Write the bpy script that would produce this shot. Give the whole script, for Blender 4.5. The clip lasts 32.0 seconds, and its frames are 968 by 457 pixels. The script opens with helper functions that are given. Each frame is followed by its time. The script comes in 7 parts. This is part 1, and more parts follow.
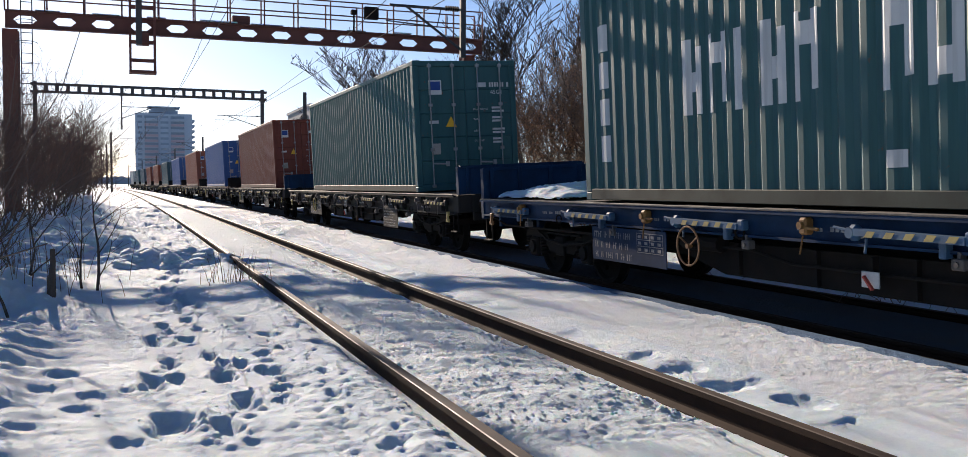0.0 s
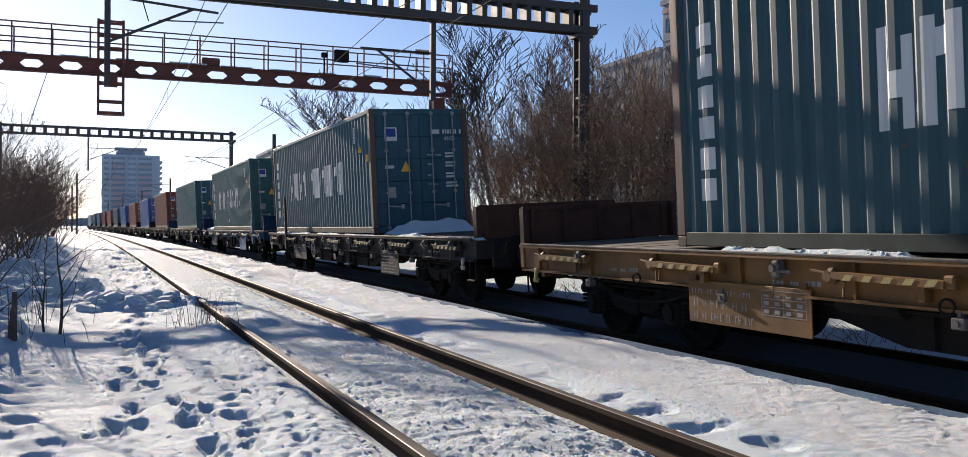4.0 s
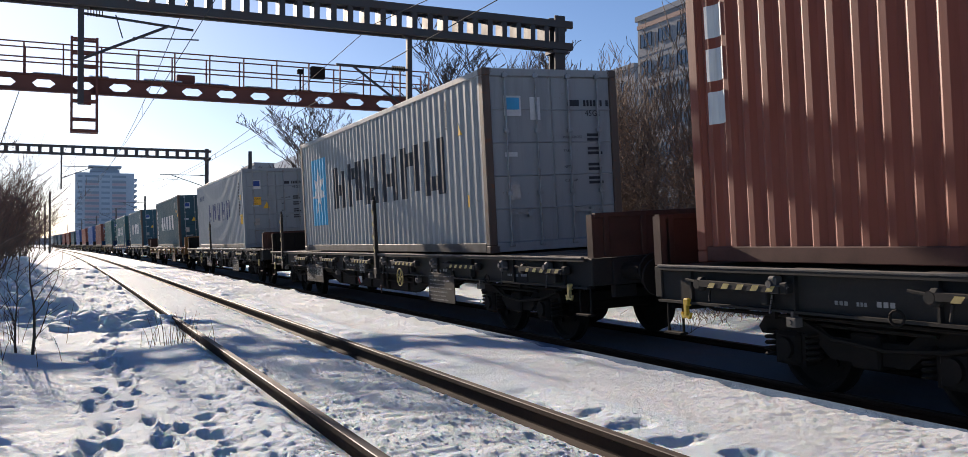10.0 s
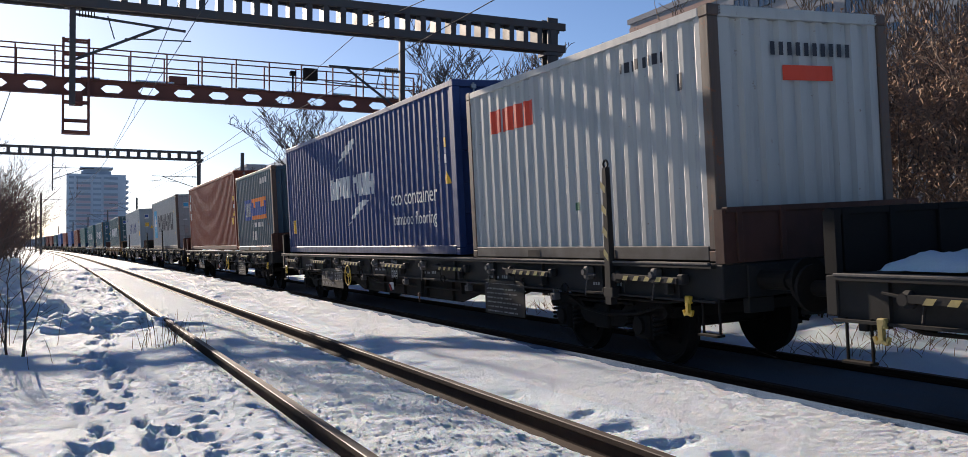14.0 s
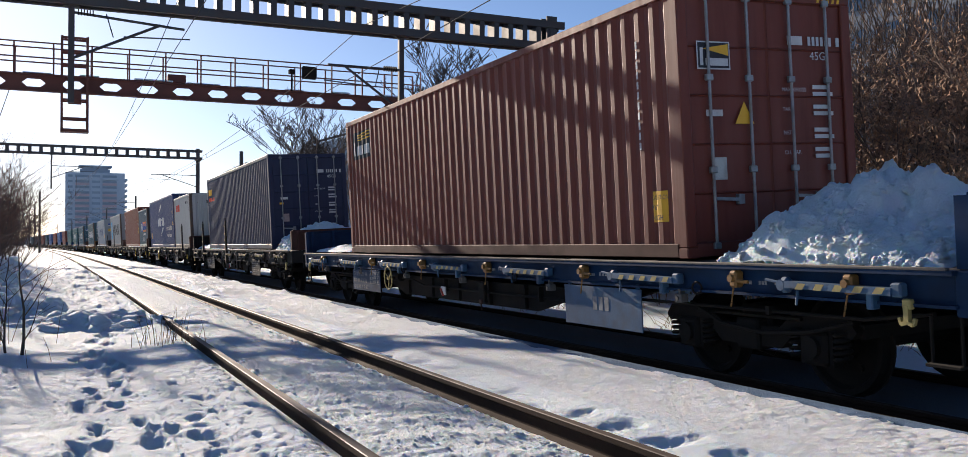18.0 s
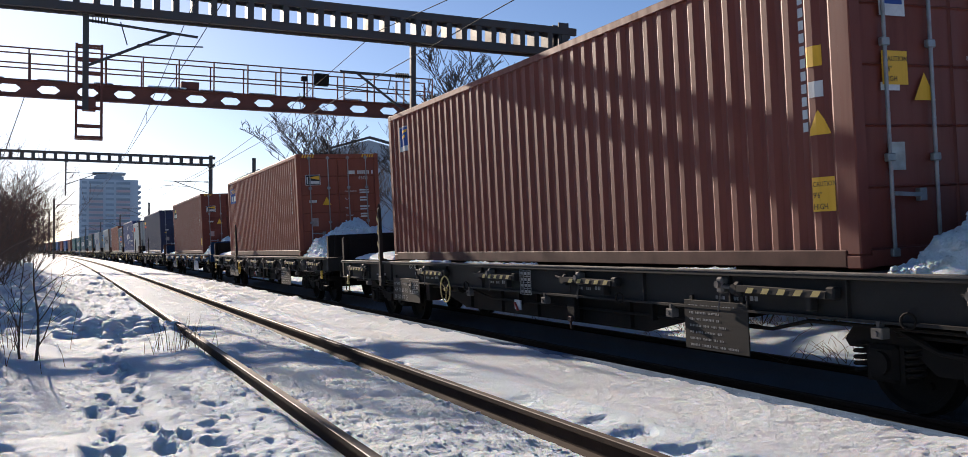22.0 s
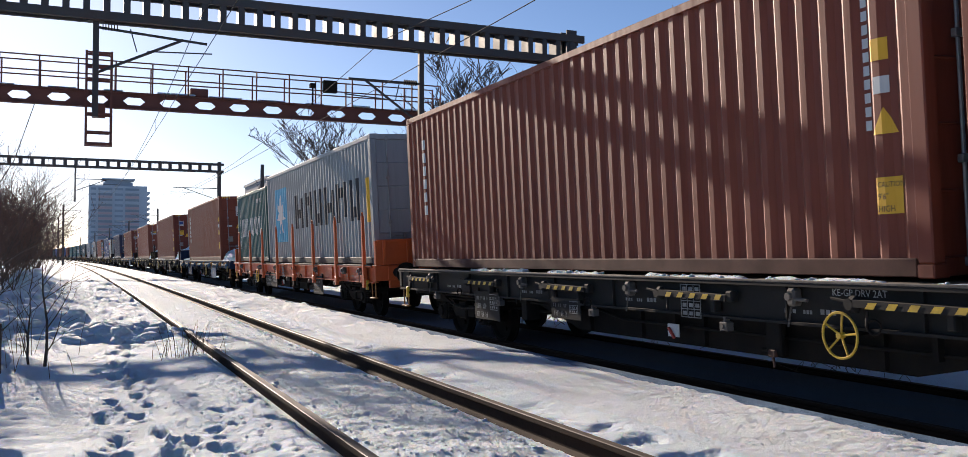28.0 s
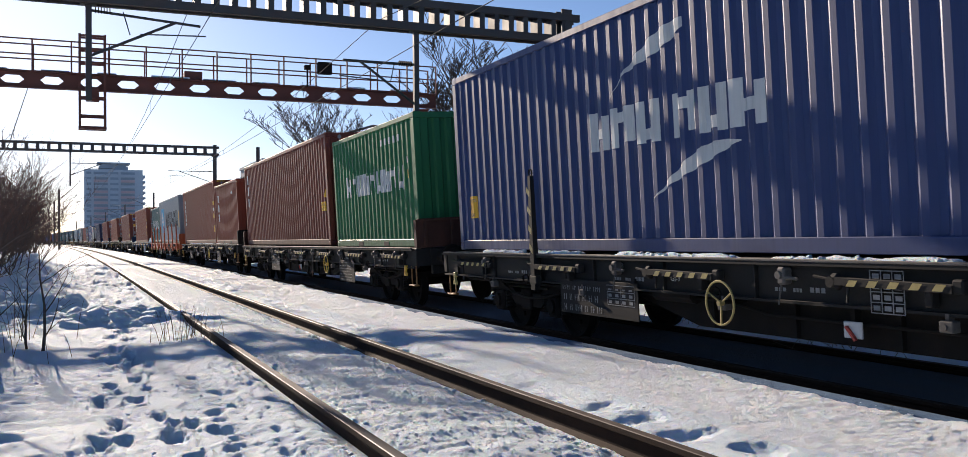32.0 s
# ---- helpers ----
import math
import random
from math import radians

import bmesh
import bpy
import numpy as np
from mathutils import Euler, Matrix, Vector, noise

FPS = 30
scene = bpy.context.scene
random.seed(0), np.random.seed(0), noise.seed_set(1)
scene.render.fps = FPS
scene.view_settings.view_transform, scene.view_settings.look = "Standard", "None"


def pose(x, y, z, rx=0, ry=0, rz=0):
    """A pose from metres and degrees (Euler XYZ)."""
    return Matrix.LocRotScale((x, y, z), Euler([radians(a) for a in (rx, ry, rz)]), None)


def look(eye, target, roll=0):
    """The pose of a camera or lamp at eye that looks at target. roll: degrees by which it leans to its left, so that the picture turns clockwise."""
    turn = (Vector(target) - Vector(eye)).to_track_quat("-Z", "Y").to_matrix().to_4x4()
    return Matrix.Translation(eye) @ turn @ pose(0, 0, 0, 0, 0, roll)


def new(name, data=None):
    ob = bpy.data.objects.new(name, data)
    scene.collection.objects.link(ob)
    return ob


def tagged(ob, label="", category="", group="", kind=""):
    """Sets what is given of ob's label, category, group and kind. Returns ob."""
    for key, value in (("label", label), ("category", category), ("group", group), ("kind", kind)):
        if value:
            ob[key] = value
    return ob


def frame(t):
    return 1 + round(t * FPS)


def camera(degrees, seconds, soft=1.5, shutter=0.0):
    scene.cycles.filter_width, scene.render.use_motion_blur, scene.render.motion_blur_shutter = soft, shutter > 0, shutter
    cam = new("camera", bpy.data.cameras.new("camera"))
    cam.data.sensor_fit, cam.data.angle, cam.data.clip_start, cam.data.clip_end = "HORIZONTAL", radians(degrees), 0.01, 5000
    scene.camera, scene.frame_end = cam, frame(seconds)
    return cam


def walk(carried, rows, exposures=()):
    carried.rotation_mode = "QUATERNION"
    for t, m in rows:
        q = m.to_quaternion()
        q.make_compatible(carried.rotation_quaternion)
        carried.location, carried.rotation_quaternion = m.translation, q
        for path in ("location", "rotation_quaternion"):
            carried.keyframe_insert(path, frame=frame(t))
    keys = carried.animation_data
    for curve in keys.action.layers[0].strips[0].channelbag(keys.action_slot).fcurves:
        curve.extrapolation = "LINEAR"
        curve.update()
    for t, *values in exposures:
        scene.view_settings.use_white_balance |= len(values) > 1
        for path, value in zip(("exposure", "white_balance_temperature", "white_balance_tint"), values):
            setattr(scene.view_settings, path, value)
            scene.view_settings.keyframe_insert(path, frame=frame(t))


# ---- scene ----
# ---- camera ----
cam = camera(54.75, 32.0, soft=0.8, shutter=0.02)
EYE = Vector((0.0, 0.0, 1.18))
# seconds, turn to the left of the track, tilt up, lean; degrees
VIEW = [
    (0, -20.74, -2.49, 0.24), (0.5, -20.90, -2.19, 0.35), (1, -21.11, -1.95, 0.34), (1.5, -21.30, -1.72, 0.38),
    (2, -21.45, -1.46, 0.47), (2.5, -21.60, -1.19, 0.43), (3, -21.92, -0.81, 0.14), (3.5, -22.26, -0.31, 0.24),
    (5.5, -23.27, 0.70, -0.12), (6, -23.41, 0.88, -0.04), (6.5, -23.63, 1.05, -0.10), (7, -23.63, 1.07, -0.17),
    (7.5, -23.65, 1.06, -0.19), (8, -23.69, 1.06, -0.20), (8.5, -23.79, 1.06, -0.16), (9, -23.88, 1.06, -0.23),
    (9.5, -23.94, 1.11, -0.02), (10, -23.96, 1.05, -0.19), (10.5, -24.01, 1.06, -0.22), (11, -24.12, 1.07, -0.18),
    (11.5, -24.18, 1.10, -0.18), (12, -24.24, 1.07, -0.16), (12.5, -24.33, 1.08, -0.23), (13, -24.37, 1.10, -0.20),
    (13.5, -24.40, 1.13, -0.26), (14, -24.41, 1.17, -0.14), (14.5, -24.37, 1.20, -0.16), (16.5, -24.55, 1.21, 0.03),
    (17, -24.59, 1.15, -0.02), (17.5, -24.58, 1.08, -0.07), (18, -24.47, 1.08, -0.12), (18.5, -24.31, 1.04, -0.16),
    (19, -24.11, 1.06, -0.16), (19.5, -24.02, 1.11, -0.19), (20, -23.92, 1.23, -0.14), (20.5, -23.82, 1.32, -0.07),
    (21, -23.73, 1.35, -0.22), (21.5, -23.73, 1.38, -0.19), (22, -23.75, 1.47, -0.12), (22.5, -23.68, 1.46, -0.35),
    (23, -23.63, 1.54, -0.20), (23.5, -23.64, 1.58, -0.27), (24, -23.55, 1.58, -0.39), (24.5, -23.46, 1.62, -0.28),
    (25, -23.42, 1.64, -0.24), (25.5, -23.42, 1.64, -0.16), (27.5, -23.30, 1.83, -0.20), (28, -23.28, 1.90, 0.03),
    (28.5, -23.24, 1.69, -0.38), (29, -23.21, 1.56, -0.44), (29.5, -23.19, 1.46, -0.47), (30, -23.26, 1.36, -0.59),
    (30.5, -23.28, 1.21, -0.62), (31, -23.35, 1.09, -0.65), (31.5, -23.43, 0.97, -0.55), (32, -23.48, 0.72, -0.49),
]


def aim(turn, tilt, lean):
    a, b = radians(turn), radians(tilt)
    return look(EYE, EYE + Vector((-math.sin(a) * math.cos(b), math.cos(a) * math.cos(b), math.sin(b))), lean)


walk(cam, [(t, aim(*angles)) for t, *angles in VIEW], [(0.0, 0.91, 5890, 16), (32.0, 0.91, 5890, 16)])

# ---- light ----
SUN_EL, SUN_AZ = 17.5, -5.4  # elevation, and turn from the track's direction (minus: to its left)
world = bpy.data.worlds.new("sky")
scene.world = world
world.use_nodes = True
wt = world.node_tree
bg = wt.nodes["Background"]
sky = wt.nodes.new("ShaderNodeTexSky")
sky.sky_type = "NISHITA"
sky.sun_disc = False
sky.sun_elevation = radians(SUN_EL)
sky.sun_rotation = radians(SUN_AZ)
sky.altitude = 300
sky.air_density, sky.dust_density, sky.ozone_density = 0.8, 0.32, 2.6
bg.inputs["Strength"].default_value = 0.0545
wt.links.new(sky.outputs["Color"], bg.inputs["Color"])
sun_lamp = bpy.data.lights.new("sun", "SUN")
sun_lamp.energy, sun_lamp.angle, sun_lamp.color = 5.0, radians(0.55), (1.0, 0.81, 0.575)
sun = new("sun", sun_lamp)
sa, sb = radians(SUN_AZ), radians(SUN_EL)
SUN_DIR = Vector((math.sin(sa) * math.cos(sb), math.cos(sa) * math.cos(sb), math.sin(sb)))
sun.matrix_world = look(SUN_DIR * 300, (0, 0, 0))

# ---- the line: a gentle curve to the left and a slight climb ----
RADIUS, CLIMB = 5000.0, 0.003
X_NEAR, X_TRAIN, Z_TRAIN, CANT = 2.355, 7.279, -0.172, 3.05
SPEED = 9.72
GAUGE = 0.7535
DECK = 1.235


def bend(s):
    """Sideways shift and rise of the line at s metres ahead."""
    c = max(s, 0.0)
    return -c * c / (2 * RADIUS), CLIMB * s


def on_train_track(s, up=0.0):
    """Pose on the canted far track."""
    dx, dz = bend(s)
    return pose(X_TRAIN + dx, s, Z_TRAIN + dz, 0, -CANT, math.degrees(max(s, 0.0) / RADIUS)) @ Matrix.Translation((0, 0, up))
# ---- materials ----
def nodes_of(name):
    m = bpy.data.materials.new(name)
    m.use_nodes = True
    return m, m.node_tree.nodes, m.node_tree.links


def noise_node(nt, links, vec, scale, detail=4.0, rough=0.55, stretch=None):
    n = nt.new("ShaderNodeTexNoise")
    n.inputs["Scale"].default_value, n.inputs["Detail"].default_value, n.inputs["Roughness"].default_value = scale, detail, rough
    if stretch:
        mp = nt.new("ShaderNodeMapping")
        mp.inputs["Scale"].default_value = stretch
        links.new(vec, mp.inputs["Vector"])
        vec = mp.outputs["Vector"]
    links.new(vec, n.inputs["Vector"])
    return n.outputs["Fac"]


def ramp(nt, links, fac, lo, hi, a=0.0, b=1.0):
    r = nt.new("ShaderNodeMapRange")
    r.inputs["From Min"].default_value, r.inputs["From Max"].default_value = lo, hi
    r.inputs["To Min"].default_value, r.inputs["To Max"].default_value = a, b
    links.new(fac, r.inputs["Value"])
    return r.outputs["Result"]


def mixc(nt, links, fac, a, b, mode="MIX"):
    x = nt.new("ShaderNodeMix")
    x.data_type, x.blend_type = "RGBA", mode
    for sock, v in ((x.inputs[0], fac), (x.inputs[6], a), (x.inputs[7], b)):
        if isinstance(v, (int, float)):
            sock.default_value = v
        elif isinstance(v, tuple):
            sock.default_value = (*v, 1)
        else:
            links.new(v, sock)
    return x.outputs[2]


def coords(nt, links, random_shift=True):
    tc = nt.new("ShaderNodeTexCoord")
    if not random_shift:
        return tc.outputs["Object"]
    oi = nt.new("ShaderNodeObjectInfo")
    mul = nt.new("ShaderNodeMath")
    mul.operation = "MULTIPLY"
    mul.inputs[1].default_value = 37.0
    links.new(oi.outputs["Random"], mul.inputs[0])
    add = nt.new("ShaderNodeVectorMath")
    links.new(tc.outputs["Object"], add.inputs[0])
    links.new(mul.outputs[0], add.inputs[1])
    return add.outputs[0]


def bump(nt, links, fac, strength, dist, bsdf):
    b = nt.new("ShaderNodeBump")
    b.inputs["Strength"].default_value, b.inputs["Distance"].default_value = strength, dist
    links.new(fac, b.inputs["Height"])
    links.new(b.outputs["Normal"], bsdf.inputs["Normal"])


def surface(name, base, rough=0.6, metal=0.0, dirt=(0.05, 0.045, 0.04), dirt_amount=0.4, dirt_scale=3.0, grain=60.0, relief=0.003, spec=0.5):
    """Painted or raw surface with large stains, fine grain and relief."""
    m, nt, links = nodes_of(name)
    bsdf = nt["Principled BSDF"]
    vec = coords(nt, links)
    big = ramp(nt, links, noise_node(nt, links, vec, dirt_scale, 5), 0.42, 0.72, 0, dirt_amount)
    fine = noise_node(nt, links, vec, grain, 3)
    c = mixc(nt, links, big, base, dirt)
    c = mixc(nt, links, ramp(nt, links, fine, 0.3, 0.75, 0.0, 0.35), c, tuple(v * 0.55 for v in base))
    links.new(c, bsdf.inputs["Base Color"])
    links.new(ramp(nt, links, big, 0, 1, rough, min(rough + 0.25, 0.95)), bsdf.inputs["Roughness"])
    bsdf.inputs["Metallic"].default_value = metal
    bsdf.inputs["Specular IOR Level"].default_value = spec
    bump(nt, links, fine, 0.4, relief, bsdf)
    return m


def paint(name, base, rust=0.25, streak=0.35, rough=0.45):
    """Weathered container paint: faded patches, vertical dirt streaks, rust spots."""
    m, nt, links = nodes_of(name)
    bsdf = nt["Principled BSDF"]
    vec = coords(nt, links)
    fade = ramp(nt, links, noise_node(nt, links, vec, 0.55, 4), 0.35, 0.7, 0, 0.45)
    grey = sum(base) / 3
    faded = tuple(v * 0.9 + grey * 0.12 + 0.008 for v in base)
    c = mixc(nt, links, fade, base, faded)
    st = noise_node(nt, links, vec, 6.0, 5, 0.65, (1.0, 1.6, 0.10))
    c = mixc(nt, links, ramp(nt, links, st, 0.5, 0.78, 0, streak), c, tuple(v * 0.35 + 0.006 for v in base))
    sp = noise_node(nt, links, vec, 9.0, 7, 0.7)
    spots = ramp(nt, links, sp, 0.66 - rust * 0.08, 0.70 - rust * 0.08, 0, min(1.0, rust * 3))
    c = mixc(nt, links, spots, c, (0.14, 0.055, 0.025))
    fine = noise_node(nt, links, vec, 90.0, 2)
    links.new(c, bsdf.inputs["Base Color"])
    links.new(ramp(nt, links, st, 0.3, 0.8, rough, rough + 0.3), bsdf.inputs["Roughness"])
    bsdf.inputs["Specular IOR Level"].default_value = 0.4
    bump(nt, links, fine, 0.25, 0.0015, bsdf)
    return m


def snow_material(name, tint=(0.77, 0.885, 1.0), dirt=0.0, coarse=0.03, soak=0.5):
    """Snow: light soaks into it; grains at three sizes give the relief."""
    m, nt, links = nodes_of(name)
    bsdf = nt["Principled BSDF"]
    vec = coords(nt, links, False)
    a = noise_node(nt, links, vec, 11.0, 6, 0.6)
    b = noise_node(nt, links, vec, 42.0, 5, 0.68)
    g = noise_node(nt, links, vec, 170.0, 3, 0.65)
    c = mixc(nt, links, ramp(nt, links, a, 0.35, 0.7, 0, 0.3), tint, tuple(v * 0.92 for v in tint))
    c = mixc(nt, links, ramp(nt, links, b, 0.46, 0.68, 0, 0.22), c, tuple(v * k for v, k in zip(tint, (0.70, 0.74, 0.80))))
    if dirt:
        d = noise_node(nt, links, vec, 2.2, 6, 0.65, (1.0, 0.35, 1.0))
        c = mixc(nt, links, ramp(nt, links, d, 0.45, 0.75, 0, dirt), c, (0.34, 0.28, 0.22))
        e = noise_node(nt, links, vec, 70.0, 4, 0.7)
        c = mixc(nt, links, ramp(nt, links, e, 0.62, 0.74, 0, min(dirt * 2.5, 0.6)), c, (0.22, 0.17, 0.13))
    links.new(c, bsdf.inputs["Base Color"])
    bsdf.inputs["Roughness"].default_value = 0.8
    bsdf.inputs["Specular IOR Level"].default_value = 0.12
    if soak:
        bsdf.inputs["Subsurface Weight"].default_value = soak
        bsdf.inputs["Subsurface Radius"].default_value = (0.5, 0.7, 1.0)
        bsdf.inputs["Subsurface Scale"].default_value = 0.012
    total = a
    for fac, k in ((b, 0.8), (g, 0.7)):
        s = nt.new("ShaderNodeMath")
        s.operation = "MULTIPLY_ADD"
        s.inputs[1].default_value = k
        links.new(fac, s.inputs[0])
        links.new(total, s.inputs[2])
        total = s.outputs[0]
    bump(nt, links, total, 1.0, coarse, bsdf)
    return m


SNOW = snow_material("snow", coarse=0.032)
SNOW_HEAP = snow_material("heaped_snow", (0.79, 0.905, 1.0), coarse=0.032)
SNOW_OLD = snow_material("old_trodden_snow", (0.80, 0.875, 0.96), 0.10, 0.034)
# dirty snow under the train, with its shade put into both colours
SNOW_TRAIN_SHADE = snow_material("train_shade_dirty_snow", (0.26, 0.30, 0.36), 0.5, 0.05, 0.0)
SNOW_SHADE_DIRTY = snow_material("dark_shade_dirty_snow", (0.040, 0.040, 0.042), 0.5, 0.04, 0.0)
SNOW_CLUMP = snow_material("clumped_snow", (0.79, 0.90, 1.0), 0.0, 0.045)
# blue shade along the shoulder's lip is put into this snow colour
SNOW_LIP_SHADE = snow_material("blue_lip_shade_snow", (0.15, 0.25, 0.42), 0.15, 0.04, 0.0)
DUSTY = surface("dust_grey_fittings", (0.115, 0.105, 0.095), 0.75, 0.0, (0.04, 0.033, 0.028), 0.6, 6.0, 60, 0.002)
RAIL_TOP = surface("worn_rail_steel", (0.060, 0.044, 0.034), 0.6, 0.0, (0.11, 0.062, 0.035), 0.5, 6.0, 120, 0.0008, 0.22)
RAIL_SIDE = surface("rusty_rail_steel", (0.034, 0.019, 0.012), 0.85, 0.0, (0.018, 0.012, 0.009), 0.5, 8.0, 90, 0.002, 0.15)
SLEEPER = surface("weathered_concrete", (0.17, 0.15, 0.13), 0.9, 0.0, (0.06, 0.045, 0.035), 0.5, 5.0, 60, 0.003)
WAGON_BLACK = surface("grimy_black_frame_paint", (0.017, 0.0165, 0.016), 0.75, 0.0, (0.036, 0.032, 0.028), 0.6, 2.2, 50, 0.002, 0.25)
# frame black for the end flaps, their shade put into a darker colour
FLAP_BLACK = surface("shade_darkened_flap_paint", (0.011, 0.0105, 0.010), 0.85, 0.0, (0.020, 0.017, 0.015), 0.5, 3.0, 50, 0.002, 0.2)
WAGON_BLUE = surface("grimy_blue_frame_paint", (0.008, 0.033, 0.088), 0.6, 0.0, (0.012, 0.014, 0.018), 0.6, 2.2, 50, 0.002, 0.15)
WAGON_OCHRE = surface("grimy_ochre_frame_paint", (0.19, 0.084, 0.011), 0.6, 0.0, (0.07, 0.04, 0.02), 0.7, 2.2, 50, 0.002)
WAGON_ORANGE = surface("orange_frame_paint", (0.50, 0.095, 0.02), 0.45, 0.0, (0.16, 0.05, 0.02), 0.35, 2.2, 50, 0.002)
RUSTY = surface("brown_rust_plate", (0.060, 0.022, 0.013), 0.8, 0.0, (0.02, 0.013, 0.01), 0.6, 3.0, 60, 0.003)
UNDER = surface("brake_dust_steel", (0.012, 0.0105, 0.009), 0.9, 0.0, (0.030, 0.021, 0.016), 0.5, 4.0, 50, 0.003, 0.2)
STEEL = surface("bare_steel", (0.35, 0.34, 0.33), 0.35, 0.9, (0.1, 0.07, 0.05), 0.4, 8.0, 90, 0.001)
ZINC = surface("galvanised_rod", (0.30, 0.32, 0.33), 0.45, 0.6, (0.12, 0.08, 0.05), 0.5, 6.0, 80, 0.001)
YELLOW = surface("yellow_enamel", (0.60, 0.40, 0.03), 0.45, 0.0, (0.2, 0.12, 0.03), 0.5, 8.0, 60, 0.001)
PALE_YELLOW = surface("faded_yellow_enamel", (0.42, 0.335, 0.11), 0.6, 0.0, (0.2, 0.16, 0.08), 0.6, 8.0, 60, 0.001)
WHITE = surface("white_marking_paint", (0.62, 0.63, 0.62), 0.55, 0.0, (0.3, 0.3, 0.3), 0.45, 4.0, 50, 0.0005)
STRAP_OCHRE = surface("chipped_ochre_fittings", (0.27, 0.135, 0.03), 0.6, 0.0, (0.12, 0.06, 0.02), 0.6, 9.0, 60, 0.001)
WHEEL_BROWN = surface("chipped_orange_brown_enamel", (0.22, 0.10, 0.030), 0.6, 0.0, (0.09, 0.05, 0.025), 0.6, 9.0, 60, 0.001)
STAKE_BLUE = surface("faded_blue_stake_paint", (0.038, 0.105, 0.20), 0.55, 0.0, (0.06, 0.06, 0.06), 0.5, 5.0, 50, 0.001)
# sill paints, each darker than the container panels above it
SILL_GREY = surface("dark_grey_sill_paint", (0.055, 0.056, 0.058), 0.7, 0.0, (0.035, 0.026, 0.02), 0.6, 3.0, 50, 0.001)
SILL_BROWN = surface("dark_brown_sill_paint", (0.080, 0.021, 0.012), 0.75, 0.0, (0.035, 0.014, 0.009), 0.6, 3.0, 50, 0.001)
SILL_GREEN = surface("dark_green_sill_paint", (0.010, 0.028, 0.022), 0.7, 0.0, (0.03, 0.025, 0.02), 0.6, 3.0, 50, 0.001)
GREY_MARK = surface("dull_grey_marking", (0.27, 0.275, 0.275), 0.6, 0.0, (0.07, 0.07, 0.07), 0.7, 7.0, 50, 0.0005)
DECK_WOOD = surface("wet_deck_boards", (0.085, 0.066, 0.05), 0.8, 0.0, (0.03, 0.025, 0.02), 0.6, 3.0, 40, 0.004)
GANTRY_GREY = surface("weathered_grey_steel", (0.055, 0.055, 0.058), 0.6, 0.2, (0.10, 0.055, 0.035), 0.5, 1.6, 40, 0.002)
GANTRY_RUST = surface("red_brown_primer_steel", (0.135, 0.040, 0.026), 0.65, 0.0, (0.05, 0.03, 0.025), 0.45, 1.6, 40, 0.002)
WIRE = surface("oxidised_wire", (0.05, 0.047, 0.045), 0.95, 0.0, (0.05, 0.05, 0.05), 0.3, 4.0, 50, 0.0)
# ---- mesh helpers ----
def part(name, bm, material, parent=None, label=""):
    """Links a bmesh as one mesh object, under a thing or a part where one is given."""
    me = bpy.data.meshes.new(name)
    bm.normal_update()
    bm.to_mesh(me)
    bm.free()
    me.materials.append(material)
    ob = new(name, me)
    ob.parent = parent
    return tagged(ob, label)


def share(name, mesh, material, parent, at=None, label=""):
    """Another object on a mesh that is already there, with a material of its own."""
    ob = new(name, mesh)
    ob.parent = parent
    ob.material_slots[0].link = "OBJECT"
    ob.material_slots[0].material = material
    if at is not None:
        ob.matrix_basis = at
    return tagged(ob, label)


def mesh_of(name, bm, material=None):
    me = bpy.data.meshes.new(name)
    bm.normal_update()
    bm.to_mesh(me)
    bm.free()
    me.materials.append(material)
    return me


def thing(name, label, category, group="", kind="", at=None):
    ob = new(name)
    ob.empty_display_size = 0.3
    if at is not None:
        ob.matrix_basis = at
    return tagged(ob, label, category, group, kind)


def box(bm, x0, x1, y0, y1, z0, z1, bevel=0.0):
    r = bmesh.ops.create_cube(bm, size=1.0, matrix=Matrix.Translation(((x0 + x1) / 2, (y0 + y1) / 2, (z0 + z1) / 2)) @ Matrix.Diagonal((abs(x1 - x0), abs(y1 - y0), abs(z1 - z0), 1)))
    if bevel:
        edges = {e for v in r["verts"] for e in v.link_edges}
        bmesh.ops.bevel(bm, geom=list(edges), offset=bevel, segments=1, affect="EDGES")
    return bm


def rod(bm, a, b, r, seg=8, r2=None):
    a, b = Vector(a), Vector(b)
    d = b - a
    m = Matrix.Translation((a + b) / 2) @ d.to_track_quat("Z", "Y").to_matrix().to_4x4()
    bmesh.ops.create_cone(bm, cap_ends=True, segments=seg, radius1=r, radius2=r if r2 is None else r2, depth=d.length, matrix=m)
    return bm


def beam(bm, a, b, w, h):
    """A rectangular bar from a to b."""
    a, b = Vector(a), Vector(b)
    d = b - a
    m = Matrix.Translation((a + b) / 2) @ d.to_track_quat("Z", "Y").to_matrix().to_4x4() @ Matrix.Diagonal((w, h, d.length, 1))
    bmesh.ops.create_cube(bm, size=1.0, matrix=m)
    return bm


